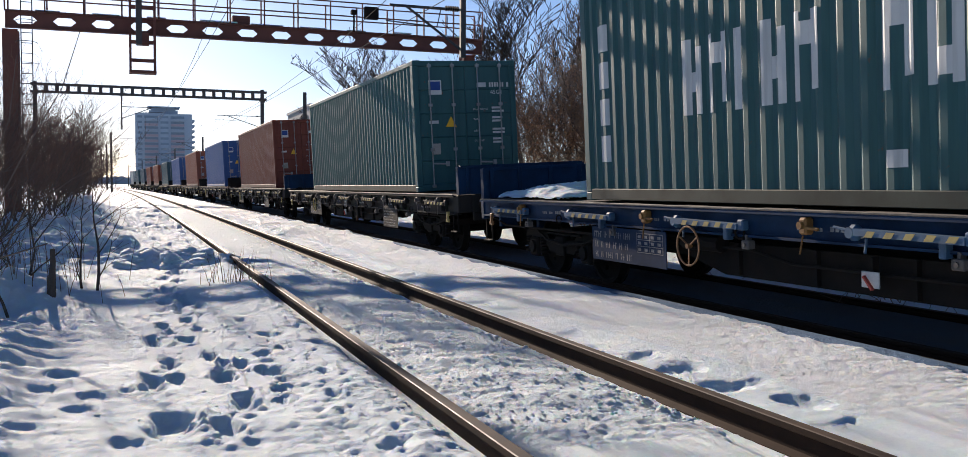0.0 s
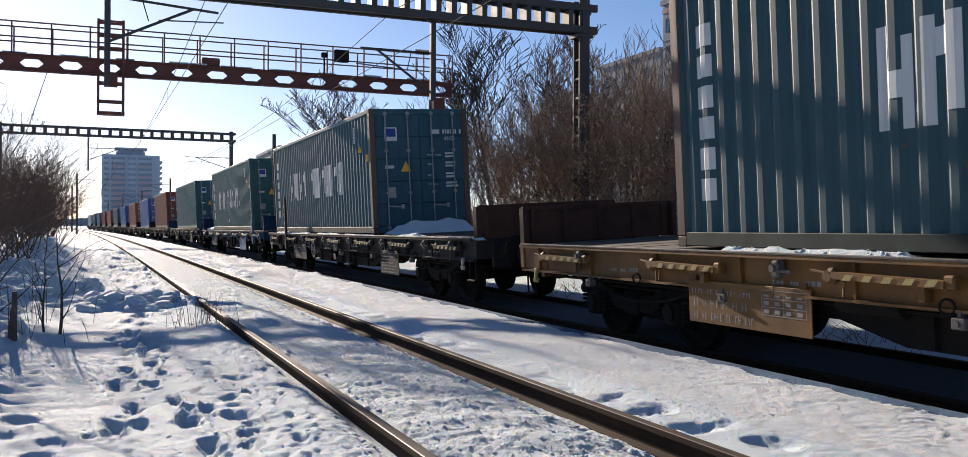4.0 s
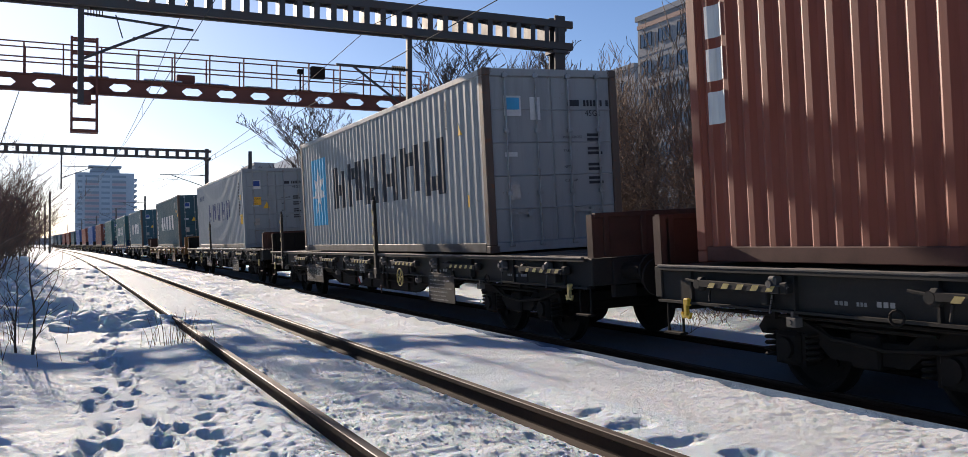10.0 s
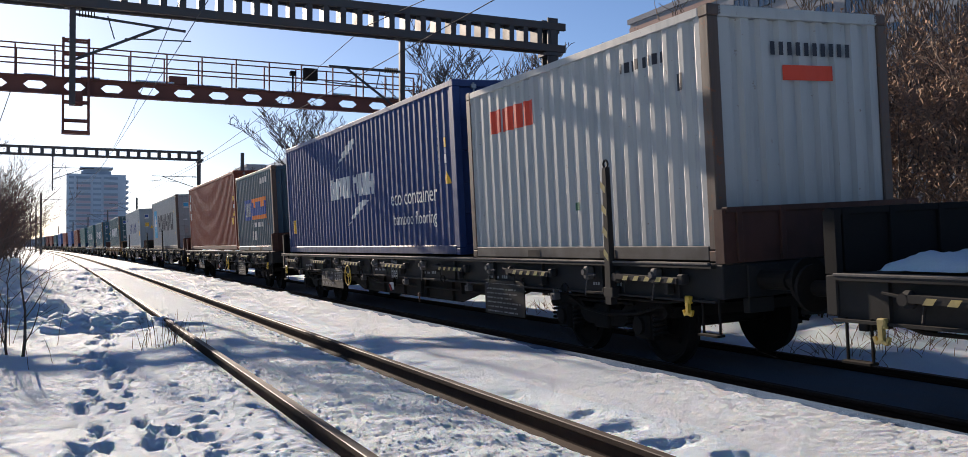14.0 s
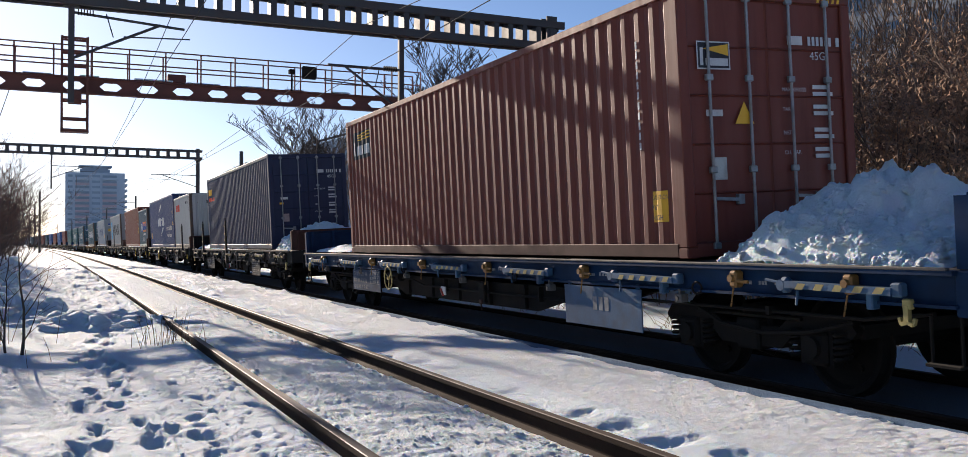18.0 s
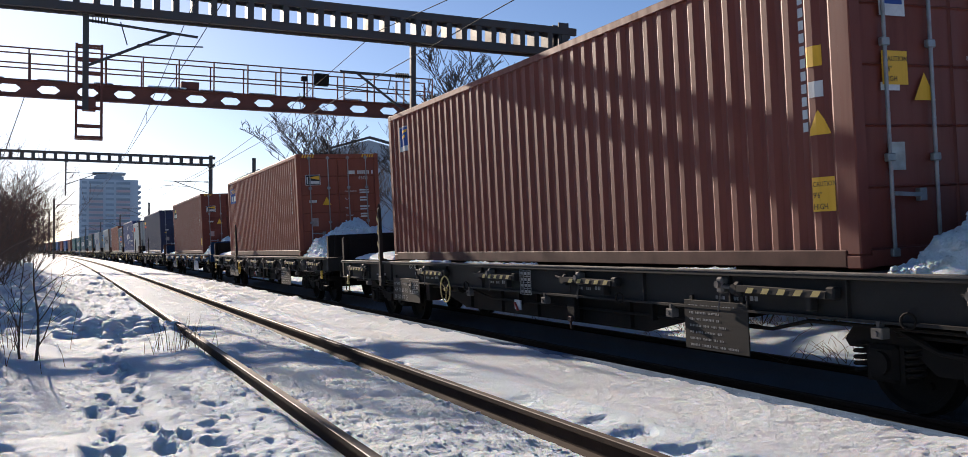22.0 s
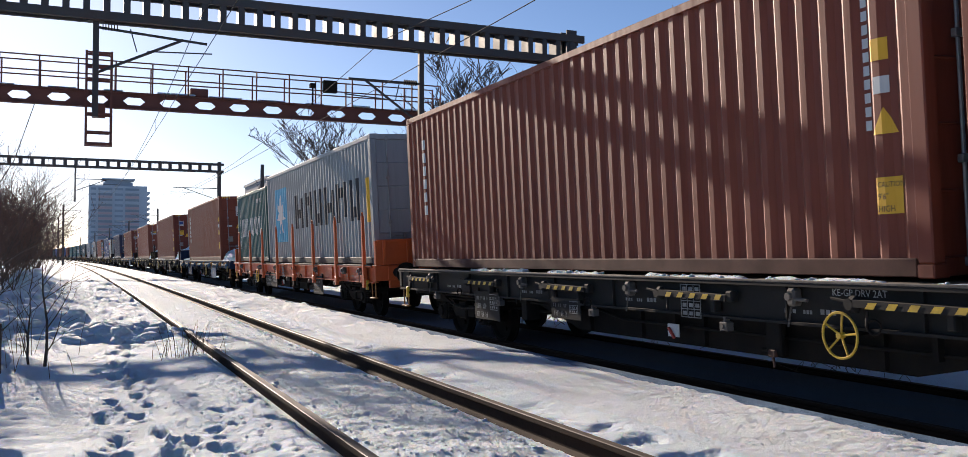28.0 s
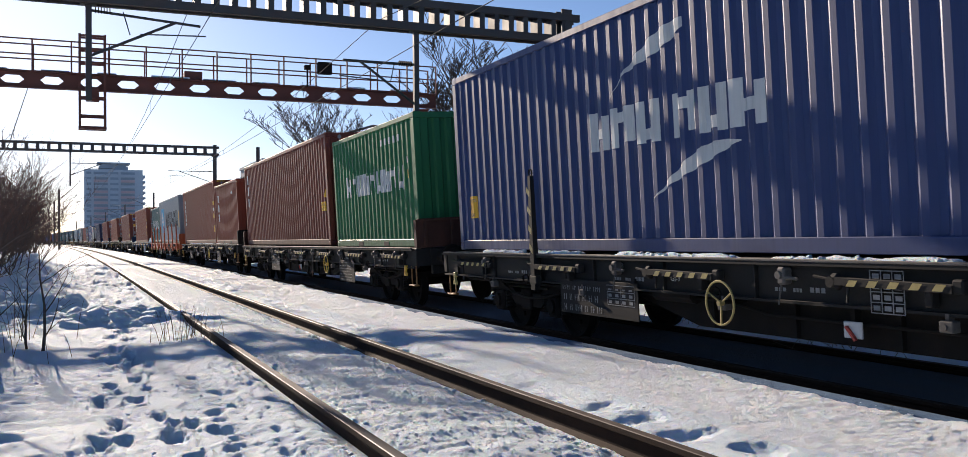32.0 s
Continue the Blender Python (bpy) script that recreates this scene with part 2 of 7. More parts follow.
def ring(bm, centre, axis, radius, thick, seg=28, side=6):
    """A torus."""
    c = Vector(centre)
    q = Vector(axis).to_track_quat("Z", "Y")
    rows = []
    for i in range(seg):
        a = 2 * math.pi * i / seg
        rows.append([bm.verts.new(c + q @ Vector(((radius + thick * math.cos(b)) * math.cos(a), (radius + thick * math.cos(b)) * math.sin(a), thick * math.sin(b)))) for b in (2 * math.pi * j / side for j in range(side))])
    for i in range(seg):
        for j in range(side):
            bm.faces.new((rows[i][j], rows[(i + 1) % seg][j], rows[(i + 1) % seg][(j + 1) % side], rows[i][(j + 1) % side]))
    return bm


def extrude_profile(bm, pts, y0, y1):
    """A closed profile of (x, z) points drawn out along y."""
    a = [bm.verts.new((x, y0, z)) for x, z in pts]
    b = [bm.verts.new((x, y1, z)) for x, z in pts]
    n = len(pts)
    for i in range(n):
        bm.faces.new((a[i], a[(i + 1) % n], b[(i + 1) % n], b[i]))
    bm.faces.new(a[::-1])
    bm.faces.new(b)
    return bm


def lathe(bm, profile, seg=24, axis="x"):
    """Turns a closed profile of (along, radius) about the x axis."""
    rows = []
    for i in range(seg):
        a = 2 * math.pi * i / seg
        rows.append([bm.verts.new((p, r * math.cos(a), r * math.sin(a))) for p, r in profile])
    n = len(profile)
    for i in range(seg):
        for j in range(n - 1):
            bm.faces.new((rows[i][j], rows[i][j + 1], rows[(i + 1) % seg][j + 1], rows[(i + 1) % seg][j]))
    return bm


def text_mesh(body, size, material, align="LEFT"):
    """A mesh of words in the built-in font, upright in the x-z plane, facing -y."""
    cu = bpy.data.curves.new("words", "FONT")
    cu.body, cu.size, cu.align_x, cu.resolution_u, cu.extrude = body, size, align, 2, 0.0
    ob = bpy.data.objects.new("words", cu)
    me = bpy.data.meshes.new_from_object(ob)
    bpy.data.objects.remove(ob)
    me.transform(Matrix.Rotation(radians(90), 4, "X"))
    me.materials.clear()
    me.materials.append(material)
    return me


def lattice(x, y, seed=0):
    """Smooth value noise on numpy arrays, about -1 to 1."""
    xi, yi = np.floor(x).astype(np.int64), np.floor(y).astype(np.int64)
    xf, yf = x - xi, y - yi
    u, v = xf * xf * (3 - 2 * xf), yf * yf * (3 - 2 * yf)

    def h(a, b):
        n = (a * 374761393 + b * 668265263 + seed * 1442695041) & 0xFFFFFFFF
        n = ((n ^ (n >> 13)) * 1274126177) & 0xFFFFFFFF
        return ((n ^ (n >> 16)) & 0xFFFF) / 32767.5 - 1.0

    return (h(xi, yi) * (1 - u) + h(xi + 1, yi) * u) * (1 - v) + (h(xi, yi + 1) * (1 - u) + h(xi + 1, yi + 1) * u) * v


def octaves(x, y, scale, n=4, seed=0, gain=0.5):
    out, amp = 0.0, 1.0
    for k in range(n):
        out = out + amp * lattice(x * scale * 2**k + 17.3 * k, y * scale * 2**k - 9.1 * k, seed + k)
        amp *= gain
    return out


def sheet(name, xs, ys, height, material, label, category, kind, smooth=True):
    """A ground grid whose height is given by a function of arrays."""
    gx, gy = np.meshgrid(xs, ys)
    gz = height(gx, gy)
    nx, ny = len(xs), len(ys)
    me = bpy.data.meshes.new(name)
    verts = np.stack([gx.ravel(), gy.ravel(), gz.ravel()], -1)
    i = (np.arange(ny - 1)[:, None] * nx + np.arange(nx - 1)).ravel()
    faces = np.stack([i, i + 1, i + nx + 1, i + nx], -1)
    me.vertices.add(len(verts))
    me.vertices.foreach_set("co", verts.ravel())
    me.loops.add(faces.size)
    me.loops.foreach_set("vertex_index", faces.ravel())
    me.polygons.add(len(faces))
    me.polygons.foreach_set("loop_start", np.arange(len(faces)) * 4)
    me.update(calc_edges=True)
    me.validate()
    if smooth:
        me.polygons.foreach_set("use_smooth", np.ones(len(faces), dtype=bool))
    me.materials.append(material)
    return tagged(new(name, me), label, category, "", kind)
# ---- ground ----
PROFILE_X = [-500, -40, -9, -4.2, -2.4, -1.4, -0.7, 0.2, 1.1, 1.42, 1.54, 1.67, 1.8, 2.35, 2.8, 2.98, 3.16, 3.4, 4.2, 5.0, 5.62, 5.86, 5.96, 6.42, 6.52, 6.64, 7.86, 7.98, 8.14, 8.6, 9.2, 10.5, 14, 30, 500]
PROFILE_Z = [0.9, 0.6, 0.3, 0.22, 0.12, 0.03, -0.08, -0.12, -0.11, -0.095, -0.125, -0.125, -0.085, -0.075, -0.11, -0.15, -0.15, -0.09, -0.08, -0.12, -0.140, -0.155, -0.34, -0.38, -0.34, -0.275, -0.20, -0.21, -0.30, -0.26, -0.22, -0.1, 0.3, 0.5, 0.9]
# footprints: along, across, half length, half width
STEPS = [(8.12, 0.18, 0.30, 0.07), (8.08, 0.44, 0.26, 0.06), (8.66, 0.55, 0.18, 0.045), (7.04, 0.27, 0.25, 0.075), (6.27, 0.12, 0.30, 0.085), (6.53, 0.28, 0.12, 0.045), (6.42, 0.58, 0.22, 0.08), (7.20, 0.56, 0.23, 0.06),
         (5.67, 0.64, 0.23, 0.07), (5.21, 0.21, 0.27, 0.12), (5.12, 0.46, 0.22, 0.09), (10.08, 0.48, 0.35, 0.09), (9.31, 0.52, 0.29, 0.065), (8.92, 0.27, 0.24, 0.07), (10.69, 0.36, 0.24, 0.07), (5.90, 0.87, 0.11, 0.045),
         (5.65, 0.83, 0.10, 0.045), (7.06, 0.92, 0.13, 0.05), (6.51, 0.85, 0.11, 0.045), (6.16, 0.93, 0.10, 0.04), (6.77, 0.72, 0.11, 0.045), (7.29, 1.09, 0.10, 0.04), (6.88, 0.62, 0.10, 0.045), (10.97, 0.52, 0.28, 0.08),
         (10.60, 0.58, 0.28, 0.07), (9.65, 0.68, 0.18, 0.06), (12.0, 0.42, 0.3, 0.1), (12.9, 0.62, 0.3, 0.1), (13.7, 0.45, 0.3, 0.1), (14.4, 0.62, 0.3, 0.1), (11.4, 0.2, 0.25, 0.08)]
# long shallow drifts across the bank's foot
DRIFTS = [(4.96, -0.03, 0.11, 0.11), (6.04, -0.21, 0.11, 0.10), (6.04, -0.59, 0.11, 0.13), (5.33, -0.52, 0.12, 0.15), (5.75, -0.32, 0.08, 0.10), (6.15, -0.03, 0.09, 0.05), (6.76, -0.42, 0.09, 0.10), (7.45, -0.55, 0.10, 0.14), (8.2, -0.42, 0.10, 0.12), (8.9, -0.62, 0.12, 0.16),
          (9.92, 0.90, 0.16, 0.07), (9.01, 0.98, 0.14, 0.07), (8.07, 1.08, 0.13, 0.07), (7.45, 1.40, 0.11, 0.05), (6.3, 1.22, 0.10, 0.05), (5.6, 1.15, 0.09, 0.05)]


def lumps(x, y, scale, seed):
    """Rounded clumps with creases between them, 0 to about 1."""
    return np.minimum(np.abs(lattice(x * scale, y * scale, seed)) * 1.6, 1.0)


def ground_height(x, y):
    xr = x + np.maximum(y, 0) ** 2 / (2 * RADIUS) * (np.abs(x) < 60)
    z = np.interp(xr, PROFILE_X, PROFILE_Z) + CLIMB * y
    fade = np.exp(-np.maximum(y - 60, 0) / 60)
    wx, wy = xr + 0.05 * lattice(xr * 6, y * 6, 101), y + 0.05 * lattice(xr * 6, y * 6, 103)

    def zone(a, b, soft):
        return np.clip((xr - a) / soft, 0, 1) * np.clip((b - xr) / soft, 0, 1)

    bed = zone(1.66, 3.06, 0.07)
    path = zone(-0.9, 1.56, 0.06)
    bank = zone(-40, -0.45, 0.7)
    side = zone(3.14, 5.75, 0.15)
    # trodden path: soft swells, crusted on the track's side
    crust = np.clip((xr - 0.55) / 0.6, 0, 1)
    z = z + path * (0.016 * octaves(xr, y * 0.8, 2.2, 3, 3, 0.5) + (0.004 + 0.010 * crust) * (lumps(wx, wy, 10.0, 9) + 0.6 * lumps(wx, wy, 21.0, 11)) + (0.003 + 0.004 * crust) * octaves(xr, y, 13.0, 2, 15, 0.8))
    # between the rails: broken clumps, hollow between the sleepers
    z = z + bed * (0.012 * lumps(wx * 0.8, wy, 6.5, 21) + 0.010 * lumps(wx, wy, 15.0, 25) + 0.009 * lumps(wx, wy, 31.0, 27) + 0.012 * octaves(xr, y, 2.6, 2, 29) + 0.012 * np.sin(y * 2 * np.pi / 0.62) * (0.6 + 0.4 * lattice(xr * 2, y, 5)) - 0.024)
    z = z + bank * fade * (0.17 * octaves(xr, y, 0.9, 5, 31, 0.5) + 0.07 * np.abs(octaves(xr, y, 2.6, 3, 37)))
    # shoulder between the tracks: smooth by the rail, crusted towards the train
    rough = np.clip((xr - 3.9) / 1.0, 0, 1)
    z = z + side * (0.014 * octaves(xr, y * 0.6, 1.6, 3, 41, 0.55) + (0.003 + 0.006 * rough) * lumps(wx, wy, 9.0, 43) + (0.003 + 0.006 * rough) * lumps(wx, wy, 19.0, 45) + 0.010 * np.sin(xr * 5.2 + 0.8 * lattice(xr * 0.5, y * 0.2, 49)))
    away = np.clip((y - 11) / 15, 0, 1) * fade
    z = z + away * (0.055 * side + 0.085 * path) * octaves(xr * 1.6, y * 0.8, 1.0, 4, 47, 0.65)
    z = z + zone(9.0, 60, 1.0) * 0.12 * octaves(xr, y, 0.7, 4, 51)
    # thrown-up snow across the path
    for cy, cx, wx_, wy_, top in ((17.6, -0.3, 1.0, 0.9, 0.26), (15.8, 0.55, 0.9, 0.40, 0.17), (16.2, 1.05, 0.3, 0.3, 0.17), (19.5, -1.2, 0.8, 1.2, 0.3), (24, -1.3, 0.7, 1.5, 0.3), (33, -1.5, 0.6, 3, 0.45), (46, -1.9, 0.7, 4, 0.5), (12.5, -1.6, 0.6, 0.7, 0.25), (10.6, -1.15, 0.45, 0.5, 0.16)):
        g = np.exp(-((xr - cx) / wx_) ** 2 - ((y - cy) / wy_) ** 2)
        z = z + top * g * np.clip(0.40 + 0.5 * octaves(xr, y, 2.3, 3, 61) + 0.75 * lumps(wx, wy, 3.2, 67) + 0.30 * lumps(wx, wy, 7.0, 68), 0, 2)
    # footprints: steep-walled, with crumbs thrown up on the rim
    for fy, fx, a, b in STEPS:
        near = (np.abs(y - fy) < 3 * a + 0.2) & (np.abs(xr - fx) < 3 * b + 0.2)
        yy, xx = y[near], xr[near]
        d = np.sqrt(((yy - fy) / a) ** 2 + ((xx - fx) / b) ** 2) + 0.45 * lattice(xx * 13, yy * 8, 71) + 0.22 * lattice(xx * 29, yy * 19, 72)
        z[near] += -0.065 * np.clip((1.0 - d) / 0.35, 0, 1) + 0.016 * np.exp(-((d - 1.42) / 0.22) ** 2) * (0.5 + lattice(xx * 17, yy * 17, 74))
    for fy, fx, a, b in DRIFTS:
        d = np.sqrt(((y - fy + 0.25 * (xr - fx)) / a) ** 2 + ((xr - fx) / b) ** 2) + 0.35 * lattice(xr * 9, y * 6, 75)
        z = z - 0.034 * np.clip((1.15 - d) / 0.6, 0, 1)
    k = np.floor(y / 0.58)
    cy = (k + 0.5 + 0.22 * np.sin(k * 12.9)) * 0.58
    cx = 3.55 + 0.12 * np.sin(k * 7.3) + 0.08 * np.sin(k * 2.1)
    d = np.sqrt(((y - cy) / 0.15) ** 2 + ((xr - cx) / 0.15) ** 2) + 0.5 * lattice(xr * 9, y * 7, 73) + 0.25 * lattice(xr * 22, y * 15, 76)
    z = z - 0.050 * np.clip((1.2 - d) / 0.7, 0, 1) * (y > 2) * (0.6 + 0.4 * np.sin(k * 5.7))
    lip = np.exp(-((xr - 5.52 - 0.08 * lattice(xr * 0 + 3.0, y * 1.3, 83)) / 0.09) ** 2)
    z = z + lip * (0.010 + 0.020 * lattice(xr * 4, y * 3.5, 85)) * (y < 80)
    z = z + 0.026 * np.sin(y * 2 * np.pi / 0.40 + 2.5 * lattice(xr * 1.5, y * 1.2, 91)) * zone(-1.6, -0.1, 0.35) * np.clip((12 - y) / 3, 0, 1) * (0.5 + 0.5 * lattice(xr * 1.1, y * 0.8, 93))
    small = np.clip(octaves(xr, y * 0.7, 4.2, 2, 77) - 0.62, 0, 0.4)
    z = z - 0.09 * small * zone(0.1, 1.5, 0.2) * (y > 4)
    return z


xs = [-500, -300, -180, -110, -70, -45, -30, -21] + list(np.arange(-15, -3.2, 0.45)) + list(np.arange(-3.2, -1.2, 0.055)) + list(np.arange(-1.2, 1.5, 0.021)) + list(np.arange(1.5, 1.75, 0.022)) + list(np.arange(1.75, 2.9, 0.018))
xs += list(np.arange(2.9, 3.3, 0.022)) + list(np.arange(3.3, 5.9, 0.03)) + list(np.arange(5.9, 9.2, 0.07)) + list(np.arange(9.2, 24, 0.5)) + [26, 32, 45, 65, 95, 140, 220, 340, 500]
ys = list(np.arange(-80, 2.0, 6.0)) + [2.0, 3.0, 4.0]
while ys[-1] < 45:
    ys.append(ys[-1] + 0.0048 * max(ys[-1], 4.0))
while ys[-1] < 4200:
    ys.append(ys[-1] * 1.035)
ground = sheet("ground", np.array(xs), np.array(ys), ground_height, SNOW, "sunlit trodden snow with footprints over the railway ground", "snow", "structure")
ground.data.materials.append(SNOW_SHADE_DIRTY)
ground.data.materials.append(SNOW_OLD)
ground.data.materials.append(SNOW_TRAIN_SHADE)
ground.data.materials.append(SNOW_CLUMP)
ground.data.materials.append(SNOW_LIP_SHADE)
# faces of the train's bed and the lip take the shade-coloured snows
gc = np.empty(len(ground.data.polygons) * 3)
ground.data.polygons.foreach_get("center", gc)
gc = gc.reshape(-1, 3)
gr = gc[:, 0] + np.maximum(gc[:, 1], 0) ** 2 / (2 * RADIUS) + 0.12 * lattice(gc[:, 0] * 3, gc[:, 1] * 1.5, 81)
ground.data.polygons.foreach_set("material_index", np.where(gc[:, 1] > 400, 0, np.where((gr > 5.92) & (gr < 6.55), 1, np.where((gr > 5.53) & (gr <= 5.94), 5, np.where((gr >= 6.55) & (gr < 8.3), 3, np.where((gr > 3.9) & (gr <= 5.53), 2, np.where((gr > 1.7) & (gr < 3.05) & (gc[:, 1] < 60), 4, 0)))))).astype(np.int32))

# ---- the two tracks ----
RAIL_PROFILE = [(-0.036, -0.004), (-0.030, 0.0), (0.030, 0.0), (0.036, -0.004), (0.036, -0.036), (0.010, -0.048), (0.010, -0.135), (0.070, -0.150), (0.070, -0.165), (-0.070, -0.165), (-0.070, -0.150), (-0.010, -0.135), (-0.010, -0.048), (-0.036, -0.036)]


def rail(parent, across, frame_at, label):
    bm = bmesh.new()
    stations = [-60, -20, 0] + list(np.arange(4, 40, 4.0)) + list(np.arange(40, 420, 10.0))
    rows = []
    for s in stations:
        m = frame_at(s)
        rows.append([bm.verts.new(m @ Vector((across + x, 0, z))) for x, z in RAIL_PROFILE])
    for a, b in zip(rows, rows[1:]):
        for i in range(len(RAIL_PROFILE)):
            j = (i + 1) % len(RAIL_PROFILE)
            f = bm.faces.new((a[i], a[j], b[j], b[i]))
            f.material_index = 1 if i in (0, 1, 2) else 0
    bmesh.ops.recalc_face_normals(bm, faces=bm.faces)
    ob = part("rail", bm, RAIL_SIDE, parent, label)
    ob.data.materials.append(RAIL_TOP)
    return ob


def on_near_track(s, up=0.0):
    dx, dz = bend(s)
    return pose(X_NEAR + dx, s, dz + up, 0, 0, math.degrees(max(s, 0.0) / RADIUS))


def track(name, frame_at, label):
    t = thing(name, label, "railway track", "", "structure")
    for a in (-GAUGE, GAUGE):
        rail(t, a, frame_at, "rusty-sided rail with a polished head")
    bm = bmesh.new()
    pts = [(-0.14, -0.30), (-0.10, -0.175), (0.10, -0.175), (0.14, -0.30)]
    a = [bm.verts.new((-1.3, y, z)) for y, z in pts]
    b = [bm.verts.new((1.3, y, z)) for y, z in pts]
    for i in range(3):
        bm.faces.new((a[i], a[i + 1], b[i + 1], b[i]))
    bm.faces.new(a)
    bm.faces.new(b[::-1])
    bmesh.ops.recalc_face_normals(bm, faces=bm.faces)
    me = mesh_of("sleeper", bm, SLEEPER)
    for k in range(70):
        ob = new("sleeper", me)
        ob.parent = t
        ob.matrix_basis = frame_at(3.0 + 0.62 * k)
    return t


track("track_1", on_near_track, "snow-covered railway track with bare rails")
track("track_2", on_train_track, "canted railway track under the freight train")
# ---- containers ----
PITCH, DEPTH = 0.2785, 0.036


def wave(y, length):
    """Depth of a corrugated side at y, and the y of its folds."""
    half = length / 2 - 0.16
    if abs(y) >= half:
        return 0.0
    p = ((y + half) / PITCH) % 1.0
    a, b, c = 0.26, 0.5, 0.76
    if p < a:
        return 0.0
    if p < b:
        return DEPTH * (p - a) / (b - a)
    if p < c:
        return DEPTH
    return DEPTH * (1 - (p - c) / (1 - c))


def folds(length):
    half = length / 2 - 0.16
    out = [-length / 2 + 0.10]
    k = 0
    while -half + k * PITCH < half - 0.02:
        out += [-half + (k + p) * PITCH for p in (0.0, 0.26, 0.5, 0.76)]
        k += 1
    return [-length / 2 + 0.10, -half] + sorted(y for y in out if abs(y) < half - 0.001) + [half, length / 2 - 0.10]


def side_panel(length, height):
    bm = bmesh.new()
    ys = folds(length)
    lo, hi = 0.15, height - 0.10
    a = [(bm.verts.new((wave(y, length), y, lo)), bm.verts.new((wave(y, length), y, hi))) for y in ys]
    b = [(bm.verts.new((wave(y, length) + 0.004, y, lo)), bm.verts.new((wave(y, length) + 0.004, y, hi))) for y in ys]
    for i in range(len(ys) - 1):
        bm.faces.new((a[i][0], a[i][1], a[i + 1][1], a[i + 1][0]))
        bm.faces.new((b[i][0], b[i + 1][0], b[i + 1][1], b[i][1]))
    return bm


def end_panel(height):
    bm = bmesh.new()
    xs = [-1.12, -1.0]
    for k in range(8):
        xs += [-1.0 + 0.25 * k + d for d in (0.07, 0.11, 0.18, 0.22)]
    xs += [1.12]
    xs = sorted(set(round(v, 3) for v in xs if v <= 1.12))
    dep = []
    for v in xs:
        p = (v + 1.0) % 0.25
        dep.append(0.0 if v <= -1.0 or v > 0.98 or p < 0.075 or p > 0.215 else 0.045)
    lo, hi = 0.15, height - 0.10
    a = [(bm.verts.new((v, d, lo)), bm.verts.new((v, d, hi))) for v, d in zip(xs, dep)]
    b = [(bm.verts.new((v, d + 0.004, lo)), bm.verts.new((v, d + 0.004, hi))) for v, d in zip(xs, dep)]
    for i in range(len(xs) - 1):
        bm.faces.new((a[i][0], a[i + 1][0], a[i + 1][1], a[i][1]))
        bm.faces.new((b[i][0], b[i][1], b[i + 1][1], b[i + 1][0]))
    return bm


def door_leaf(height):
    """One leaf, 1.13 wide, with five pressed horizontal panels; its face at y = 0 looks to -y."""
    bm = bmesh.new()
    w, lo, hi, n = 1.125, 0.16, height - 0.13, 5
    rows = [(bm.verts.new((0, 0, lo + (hi - lo) * k / n)), bm.verts.new((w, 0, lo + (hi - lo) * k / n))) for k in range(n + 1)]
    panels = [bm.faces.new((rows[k][0], rows[k][1], rows[k + 1][1], rows[k + 1][0])) for k in range(n)]
    rim = [e for e in bm.edges if e.is_boundary]
    bmesh.ops.inset_individual(bm, faces=panels, thickness=0.05, depth=0.0)
    bmesh.ops.inset_individual(bm, faces=panels, thickness=0.02, depth=-0.018)
    out = bmesh.ops.extrude_edge_only(bm, edges=rim)
    for v in out["geom"]:
        if isinstance(v, bmesh.types.BMVert):
            v.co.y = 0.045
    return bm


def lock_rod(height):
    bm = bmesh.new()
    rod(bm, (0, -0.03, 0.10), (0, -0.03, height - 0.06), 0.017, 8)
    for z in (0.12, height * 0.32, height * 0.66, height - 0.12):
        box(bm, -0.045, 0.045, -0.052, 0.0, z - 0.035, z + 0.035, 0.008)
    return bm


def rod_lever():
    bm = bmesh.new()
    beam(bm, (0, -0.055, 0.62), (0.36, -0.055, 0.60), 0.012, 0.035)
    box(bm, 0.30, 0.38, -0.06, 0.0, 0.55, 0.66, 0.006)
    return bm


def casting():
    bm = bmesh.new()
    box(bm, -0.089, 0.089, -0.081, 0.081, 0, 0.118, 0.012)
    # slots
    for ax in (-0.0895, 0.0895):
        f = bmesh.ops.create_circle(bm, cap_ends=True, segments=10, radius=0.034, matrix=Matrix.Translation((ax, 0, 0.06)) @ Matrix.Rotation(radians(90), 4, "Y"))
    return bm


LIB = {}


def lib(key, make):
    if key not in LIB:
        LIB[key] = mesh_of(key.split("|")[0], make())
    return LIB[key]


def simple_box(*dims):
    bm = bmesh.new()
    box(bm, *dims)
    return bm


SIZES = {40: (12.192, 2.896), 20: (6.058, 2.591)}
POCKET_SHADE = surface("painted_pocket_shade", (0.012, 0.012, 0.012), 0.9)


